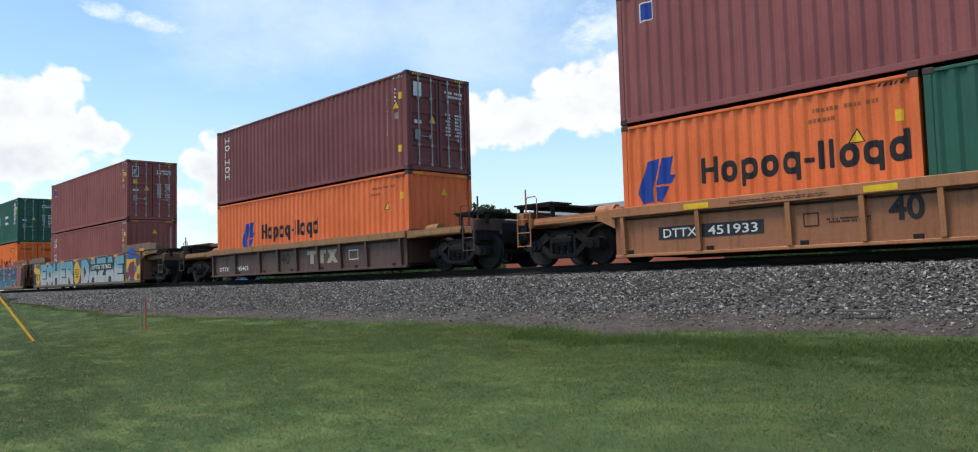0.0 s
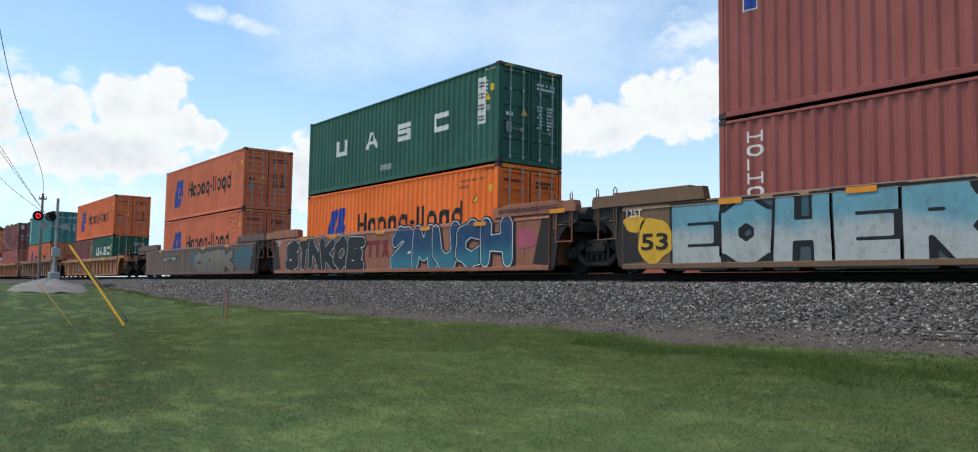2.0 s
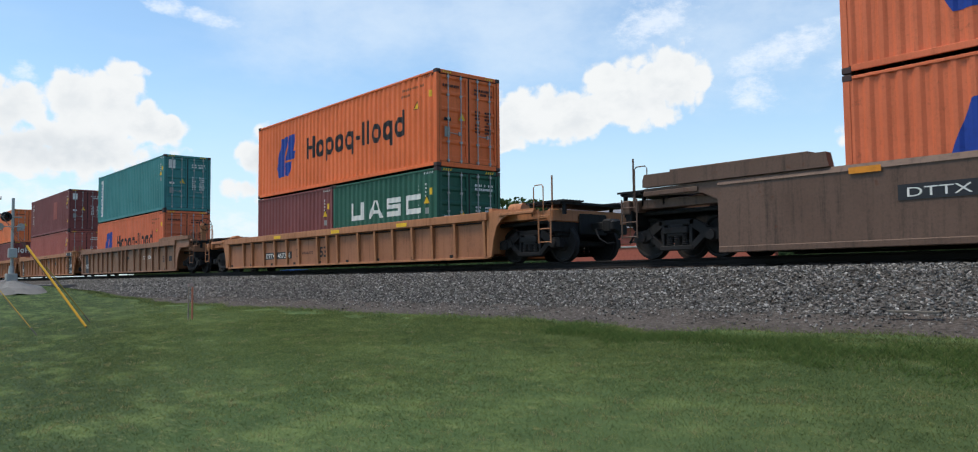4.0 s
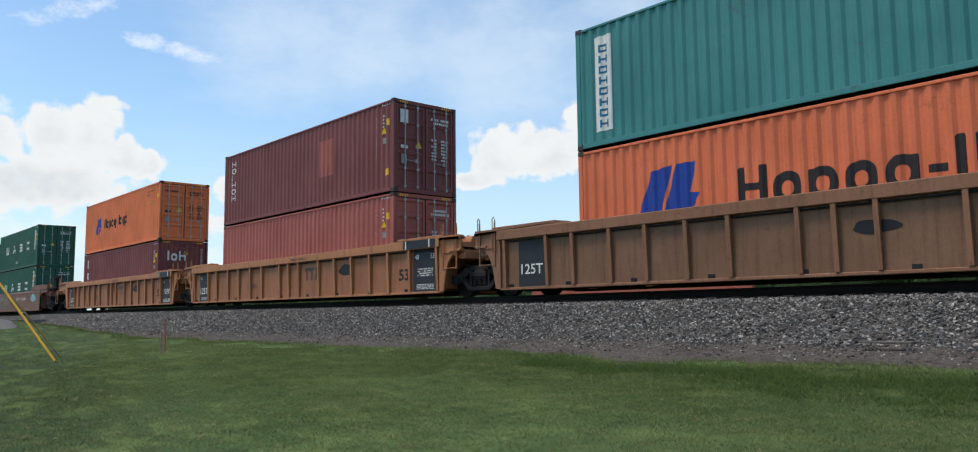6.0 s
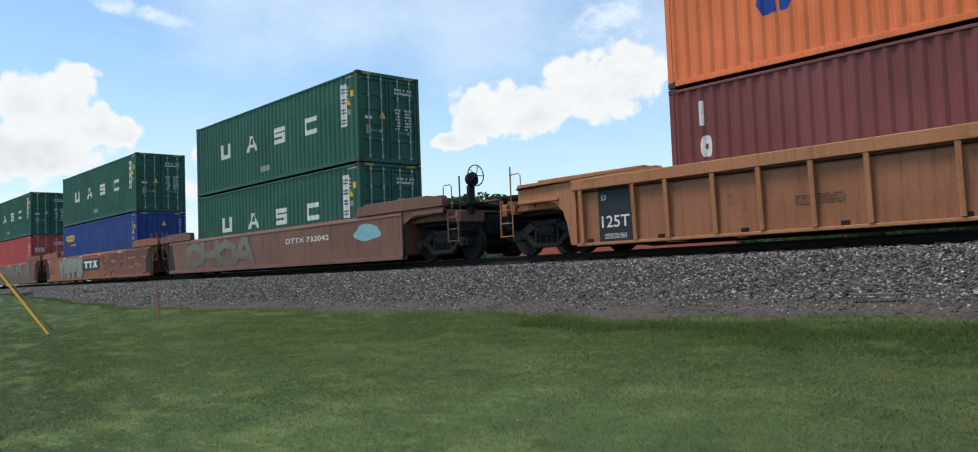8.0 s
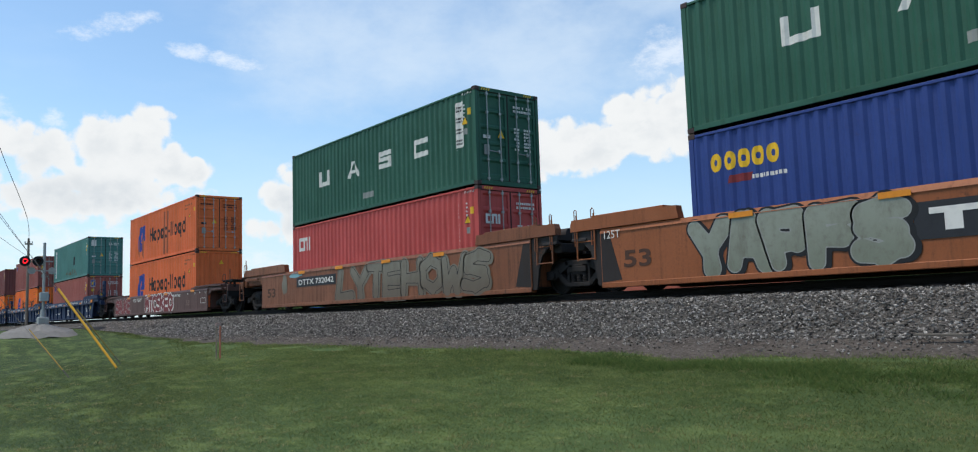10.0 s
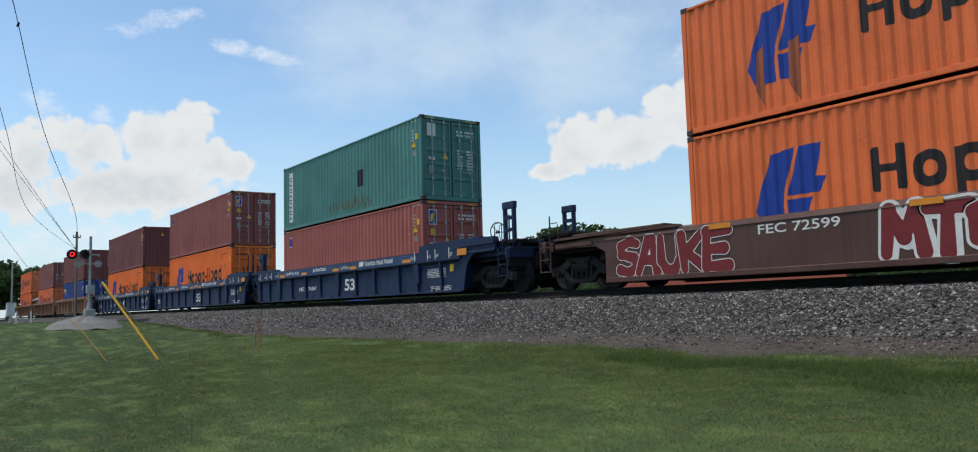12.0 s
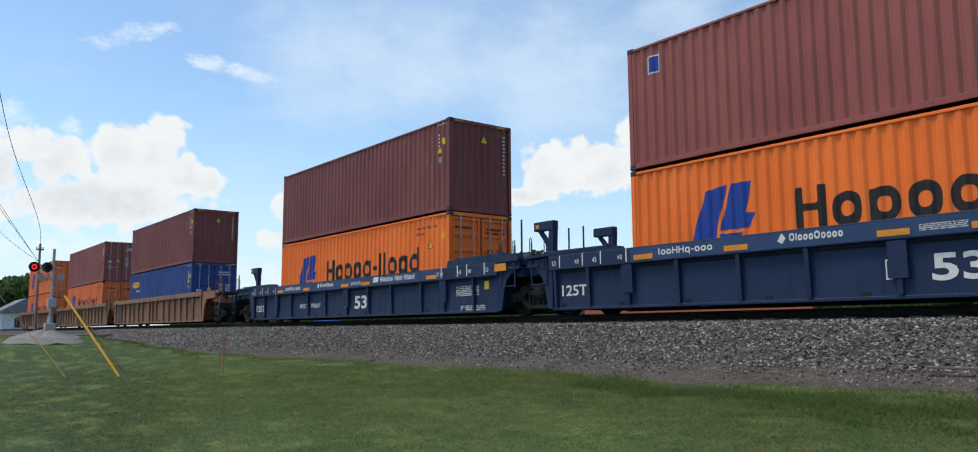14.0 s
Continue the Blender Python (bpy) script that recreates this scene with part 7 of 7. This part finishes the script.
def white_cabinet():
    c = thing("signal_cabinet", "white steel signal equipment cabinet beside the crossing", "cabinet", at=(-64.0, 6.0, 1.42))
    part("body", MB().box(-0.25, 0.25, -0.25, 0.25, 0.45, 1.35, 0.02).tube([(0, 0, -0.1), (0, 0, 0.5)], 0.07, 8), SIDING, c)
    part("roof", MB().prism([(-0.29, 1.35), (0.29, 1.35), (0.0, 1.45)], "x", -0.29, 0.29), GALV, c)
    part("door", MB().box(0.25, 0.27, -0.2, 0.2, 0.52, 1.28, 0.006), SIDING, c)
    for x, y in ((-49.7, 4.97), (-52.0, 5.9)):
        p = thing("marker_post", "short white marker post in the grass", "post", "marker posts", at=(x, y, 1.35))
        part("post", MB().tube([(0, 0, -0.2), (0, 0, 0.72)], 0.045, 8), WHITE, p)
    p = thing("lamp_post", "thin grey steel post near the far trees", "post", at=(-69.65, 6.58, 1.4))
    part("post", MB().tube([(0, 0, -0.2), (0, 0, 4.4)], 0.06, 8), GALV, p)


white_cabinet()
road = structure("road", MB().box(-58, -52.5, -60, 13.0, 1.30, 1.475), ASPHALT, "grey asphalt road that leads to the level crossing", "road")
debris = thing("timber", "old grey timber lying at the foot of the ballast", "timber", at=(-4.6, 11.03, 1.1))
part("plank", MB().box(-0.34, 0.34, -0.05, 0.035, 0.0, 0.03, 0.006), plain("old_grey_board", (104, 98, 90), 0.9), debris)


# ---- beyond the track ----


def brick_house():
    h = thing("brick_building", "low red brick building with a grey pitched roof", "building", at=(-47.0, 57.0, 1.0))
    part("wall", MB().box(-9, 9, -5, 5, 0, 4.6, 0.02), BRICK, h)
    part("roof", MB().prism([(-5.5, 4.6), (5.5, 4.6), (0, 7.4)], "x", -9.5, 9.5), ROOF, h, "grey shingle roof")
    part("plinth", MB().box(-9.05, 9.05, -5.05, 5.05, 0, 0.5), CONCRETE, h)
    for i in range(5):
        w = part("window", MB().box(-7.6 + i * 3.4, -6.2 + i * 3.4, -5.06, -4.98, 1.5, 3.1), SIDING, h, "white-framed window")
        part("pane", MB().box(-7.5 + i * 3.4, -6.3 + i * 3.4, -5.075, -5.05, 1.6, 3.0), GLASS, w)
    part("door", MB().box(8.0, 8.9, -5.06, -4.98, 0.4, 2.5), SIDING, h)
    s = thing("red_wall", "long low brick wall seen under the train", "wall", at=(-31.0, 44.0, 1.0))
    part("wall", MB().box(-13.5, 5.2, -0.15, 0.15, -0.1, 2.6, 0.02), BRICK, s)
    part("coping", MB().box(-13.6, 5.3, -0.2, 0.2, 2.6, 2.72, 0.02), CONCRETE, s)


brick_house()


def far_house():
    h = thing("white_house", "distant white house with a pale roof among trees", "house", at=(-122.0, 17.6, 1.2))
    part("wall", MB().box(-4, 4, -3, 2.0, 0, 2.9), SIDING, h)
    part("roof", MB().prism([(-3.6, 2.9), (2.6, 2.9), (-0.5, 4.7)], "x", -4.6, 4.6), ROOF, h)
    part("window", MB().box(4.0, 4.05, -1.6, -0.4, 1.0, 2.2), GLASS, h)


far_house()


def flagpole():
    f = thing("flagpole", "white flagpole with a striped flag, far behind the train", "flagpole", at=(-67.6, 42.6, 1.0))
    part("pole", MB().tube([(0, 0, -0.2), (0, 0, 5), (0, 0, 10.5)], [0.09, 0.07, 0.045], 10), WHITE, f)
    part("ball", MB().lathe([(10.5, 0.02), (10.55, 0.09), (10.62, 0.11), (10.7, 0.08), (10.74, 0.01)], "z", 10), YELLOW, f)

    def cloth(u0, u1, v0, v1, lift=0.0):
        m, nu = MB(), 10
        pts = []
        for i in range(nu + 1):
            u = u0 + (u1 - u0) * i / nu
            for v in (v0, v1):
                pts.append((-0.05 - u * 1.55, lift + 0.16 * math.sin(u * 6.5 + v), 10.2 - v * 1.35 - u * 0.95))
        return m.add(pts, [(2 * i, 2 * i + 2, 2 * i + 3, 2 * i + 1) for i in range(nu)])
    for k in range(7):
        part("stripe", cloth(0, 1, k / 7, (k + 0.5) / 7), FLAG_RED, f, "red stripe")
        part("stripe", cloth(0, 1, (k + 0.5) / 7, (k + 1) / 7), FLAG_WHITE, f, "white stripe")
    part("canton", cloth(0, 0.42, 0.0, 0.5, -0.02), FLAG_BLUE, f, "blue field of the flag")
    part("canton", cloth(0, 0.42, 0.0, 0.5, 0.02), FLAG_BLUE, f)


flagpole()


def leaf_crown(r, centres, count, size, material_name="crown"):
    """Many small leaf tufts scattered in clumps."""
    n = count
    ci = r.randint(0, len(centres), n)
    C = np.array(centres)[ci]
    d = r.normal(size=(n, 3))
    d /= np.linalg.norm(d, axis=1, keepdims=True)
    p = C[:, :3] + d * (C[:, 3:4] * (0.45 + 0.55 * r.rand(n, 1) ** 0.5)) * np.array([1, 1, 0.8])
    a, b = r.normal(size=(n, 3)), r.normal(size=(n, 3))
    a /= np.linalg.norm(a, axis=1, keepdims=True)
    b -= a * (a * b).sum(1, keepdims=True)
    b /= np.linalg.norm(b, axis=1, keepdims=True)
    s = size * (0.6 + 0.8 * r.rand(n, 1))
    V = np.stack([p - a * s, p + b * s * 0.6, p + a * s, p - b * s * 0.6], 1)
    m = MB()
    m.v = V.reshape(-1, 3).tolist()
    m.f = (np.arange(n)[:, None] * 4 + np.arange(4)).tolist()
    me = bpy.data.meshes.new("crown")
    me.from_pydata(m.v, [], m.f)
    return me


def tree(x, y, z, h, spread, seed, label, count=2600, leaf=0.22):
    r = np.random.RandomState(seed)
    t = thing("tree", label, "tree", "trees behind the railway", at=(x, y, z))
    trunk = MB().tube([(0, 0, -0.3), (0.1, 0.05, h * 0.3), (0.05, 0.1, h * 0.62)], [h * 0.03, h * 0.022, h * 0.012], 8)
    centres = []
    for k in range(11):
        a, e = r.rand() * 6.28, h * (0.42 + 0.5 * r.rand())
        q = spread * (0.25 + 0.75 * r.rand()) * (1.15 - 0.6 * abs(e / h - 0.6))
        c = (q * math.cos(a), q * math.sin(a), e)
        centres.append((*c, spread * (0.28 + 0.22 * r.rand())))
        trunk.tube([(0.05, 0.05, h * (0.25 + 0.3 * r.rand())), (c[0] * 0.5, c[1] * 0.5, e * 0.85), c], [h * 0.012, h * 0.008, h * 0.003], 5)
    centres.append((0, 0, h * 0.84, spread * 0.42))
    part("trunk", trunk, BARK, t)
    part("crown", leaf_crown(r, centres, count, leaf), LEAVES, t, "dense green foliage")


GT = "leafy green broadleaf tree behind the railway"
for i, (az, dist, el, spread) in enumerate([(49.9, 95, 5.7, 3.6), (46.6, 100, 5.8, 3.8), (51.3, 110, 4.9, 3.6), (17.0, 42, 8.3, 3.2), (20.4, 50, 6.4, 3.0), (14.0, 46, 7.9, 3.4), (10.5, 48, 7.9, 3.8),
                                            (31.0, 120, 3.6, 5.0), (34.0, 130, 3.6, 5.0), (28.0, 120, 3.8, 5.0)]):
    x, y = -dist * math.sin(radians(az)), dist * math.cos(radians(az))
    tree(x, y, 1.0, 0.6 + dist * math.tan(radians(el)), spread, 40 + i, GT, 20000 if dist < 60 else 4200, 0.075 if dist < 60 else 0.24)
FT = "dark leafy tree in the far tree line"
for i in range(15):
    az = 81.4 + i * 1.15
    dist = 150 + 25 * ((i * 7) % 4)
    x, y = -dist * math.sin(radians(az)), dist * math.cos(radians(az))
    tree(x, y, 1.0, dist * math.tan(radians(3.3 + 0.5 * math.sin(i * 2.3))), 6.0, 80 + i, FT, 1500, 0.55)


def hedge_core(half, h, r):
    """Lumpy solid ridge inside a hedge that closes the gaps; inner shade is put into its colour."""
    n, m = max(4, int(half * 1.6)), MB()
    v = []
    for i in range(n + 1):
        x, t = -half + 2 * half * i / n, h * r.uniform(0.72, 0.95)
        v += [(x, -0.7 + r.uniform(-0.1, 0.1), -0.1), (x, -0.55 + r.uniform(-0.15, 0.15), t * 0.7), (x, r.uniform(-0.1, 0.1), t), (x, 0.6, t * 0.7), (x, 0.7, -0.1)]
    return m.add(v, [(5 * i + k, 5 * i + 5 + k, 5 * i + 6 + k, 5 * i + 1 + k) for i in range(n) for k in range(4)])


def hedge(x0, x1, y, h, seed):
    r = np.random.RandomState(seed)
    b = thing("hedge", "dense green hedge beyond the railway", "hedge", "hedges behind the railway", at=((x0 + x1) / 2, y, 1.0))
    n = max(3, int((x1 - x0) / 1.6))
    half = (x1 - x0) / 2
    centres = [(-half + (i + 0.5) * (x1 - x0) / n + r.uniform(-0.4, 0.4), r.uniform(-0.5, 0.5), h * 0.5 * r.uniform(0.7, 1.1), h * 0.55) for i in range(n)]
    part("inner_mass", hedge_core(half, h, r), LEAF_CORE, b, "solid core coloured as shaded foliage")
    part("foliage", leaf_crown(r, centres, 320 * n, 0.14), LEAVES, b)


for i, (x0, x1, y, h) in enumerate([(-66, -48, 36.0, 3.0), (-50, -44, 46.0, 3.2), (-28, -14, 47.0, 3.4), (-15, 2, 40.0, 3.2), (-120, -64, 44.0, 4.0), (1, 22, 38.0, 3.4), (-46, -24, 66.0, 3.8), (-200, -110, 60.0, 5.0), (-14, 30, 60.0, 4.4), (-30, -10, 62.0, 4.2), (-90, -52, 54.0, 3.6)]):
    hedge(x0, x1, y, h, 200 + i)


def parked_car(x, y, paint_mat, label):
    c = thing("car", label, "car", at=(x, y, 1.05))
    prof = [(-2.1, 0.35), (-2.15, 0.75), (-1.5, 0.92), (-0.9, 1.40), (0.7, 1.42), (1.3, 0.98), (2.1, 0.85), (2.15, 0.4)]
    part("body", MB().prism(prof, "y", -0.85, 0.85), paint_mat, c)
    part("window", MB().prism([(-1.2, 0.98), (-0.8, 1.34), (0.6, 1.36), (1.05, 1.0)], "y", -0.87, -0.84), GLASS, c)
    for x_ in (-1.35, 1.35):
        wh = part("wheel", MB().lathe([(-0.9, 0.30), (-0.88, 0.33), (-0.70, 0.33), (-0.68, 0.2)], "y", 18, (x_, 0, 0.33)), RUBBER, c)
        part("rim", MB().lathe([(-0.91, 0.05), (-0.905, 0.2), (-0.88, 0.22)], "y", 14, (x_, 0, 0.33)), GALV, wh)


parked_car(-62.5, 35.4 - 4, plain("blue_car_paint", (40, 92, 170), 0.3), "blue car parked beyond the railway line")
parked_car(-23.0, 38.0, SIDING, "white car parked beyond the railway line")


# ---- grass ----


def blades(name, label, n, place, height, width, mat, seed, lean=0.6):
    r = np.random.RandomState(seed)
    x, y = place(r, n)
    n = len(x)
    z = lawn_height(x, y)
    h = height[0] + (height[1] - height[0]) * r.rand(n) ** 1.5
    w = (width[0] + (width[1] - width[0]) * r.rand(n)) * np.clip(np.hypot(x, y) / 8, 0.75, 2.2)
    b = r.rand(n) * 6.2832
    a = b + 1.5708 + r.normal(0, 0.45, n)
    dx, dy = np.cos(a) * w, np.sin(a) * w
    far = h * lean * (0.45 + 0.55 * r.rand(n))
    lx, ly = np.cos(b) * far, np.sin(b) * far
    V = np.stack([np.stack([x - dx, y - dy, z - 0.01], -1), np.stack([x + dx, y + dy, z - 0.01], -1), np.stack([x + lx, y + ly, z + h], -1)], 1)
    me = bpy.data.meshes.new(name)
    me.from_pydata(V.reshape(-1, 3).tolist(), [], (np.arange(n)[:, None] * 3 + np.arange(3)).tolist())
    me.materials.append(mat)
    tagged(new(name, me), label, "grass", kind="stuff")


def fan(r, n, r0=3.2, r1=34.0, top=9.95):
    """Places in the stretch of lawn before the embankment, thinning out with distance."""
    az = np.radians(5 + 90 * r.rand(n))
    d = r0 * (r1 / r0) ** r.rand(n)
    x, y = -d * np.sin(az), d * np.cos(az)
    keep = (y < top - 0.5 * (x < -14) + 0.15 * np.sin(x * 2.1)) & (y > -2)
    return x[keep], y[keep]


def lawn(r, n):
    """Places over the whole lawn, closest together in the stretch before the embankment."""
    k = int(n * 0.62)
    x = np.concatenate([-7 + r.normal(0, 8.5, k), -14 + r.normal(0, 22, n - k)])
    y = np.concatenate([9.9 - np.abs(r.normal(0, 4.6, k)), 9.9 - np.abs(r.normal(0, 10, n - k))])
    keep = (y < 9.95 - 0.5 * (x < -14) + 0.15 * np.sin(x * 2.1)) & ~((x < -50) & (x > -60))
    return x[keep], y[keep]


blades("lawn_grass", "short mown green lawn grass", 720000, lawn, (0.007, 0.019), (0.003, 0.008), BLADES, 1, 4.6)


def straggle(r, n):
    """Thin grass that creeps into the cinders."""
    x = 6 - 50 * r.rand(n) ** 1.3
    y = 9.9 + 0.22 * np.sin(x * 0.9) + 0.15 * np.sin(x * 2.7 + 1.0) + r.normal(0, 0.24, n)
    return x, y


blades("stray_grass", "thin uneven grass creeping over the edge of the cinders", 42000, straggle, (0.015, 0.06), (0.002, 0.006), BLADES, 7, 1.6)
blades("long_grass", "longer uneven grass between the mown blades", 260000, lawn, (0.014, 0.036), (0.002, 0.005), BLADES, 4, 2.2)


def clumps(r, n, count, rad, inside):
    cx, cy = inside(r, count)
    k = r.randint(0, len(cx), n)
    return cx[k] + r.normal(0, rad, n), cy[k] + r.normal(0, rad * 0.6, n)


blades("dry_tufts", "pale dry tufts and clippings in the lawn", 26000, lambda r, n: clumps(r, n, 1500, 0.07, fan), (0.014, 0.045), (0.003, 0.006), STRAW, 2, 1.9)


def fringe(r, n):
    x = 6 - 15.5 * r.rand(n) ** 0.9
    deep_ = np.interp(x, [-16, -9, -6, -3, 6], [0.10, 0.16, 0.42, 0.7, 0.8])
    y = 9.5 - np.abs(r.normal(0, 1.0, n)) * deep_ + 0.16 * np.sin(x * 1.7) + 0.12 * np.sin(x * 4.3) + np.where(r.rand(n) < 0.06, 0.35, 0)
    return x, y


blades("tall_weeds", "taller unmown weeds along the cinder strip", 40000, lambda r, n: clumps(r, n, 620, 0.15, fringe), (0.015, 0.085), (0.004, 0.011), WEEDS, 3, 2.0)


def motions():
    """The whole train rolls by at one speed; its wheels turn."""
    times = [i * 0.5 for i in range(29)]
    for ob, x, z in TRAIN:
        walk(ob, [(t, pose(x + SPEED * t, TRACK_Y, RAIL_Z + z)) for t in times])
    turn = math.degrees(SPEED / WHEEL_R)
    for wheel, ax in WHEELSETS:
        walk(wheel, [(i / FPS, pose(ax, 0, WHEEL_R, 0, turn * i / FPS, 0)) for i in range(421)])


motions()
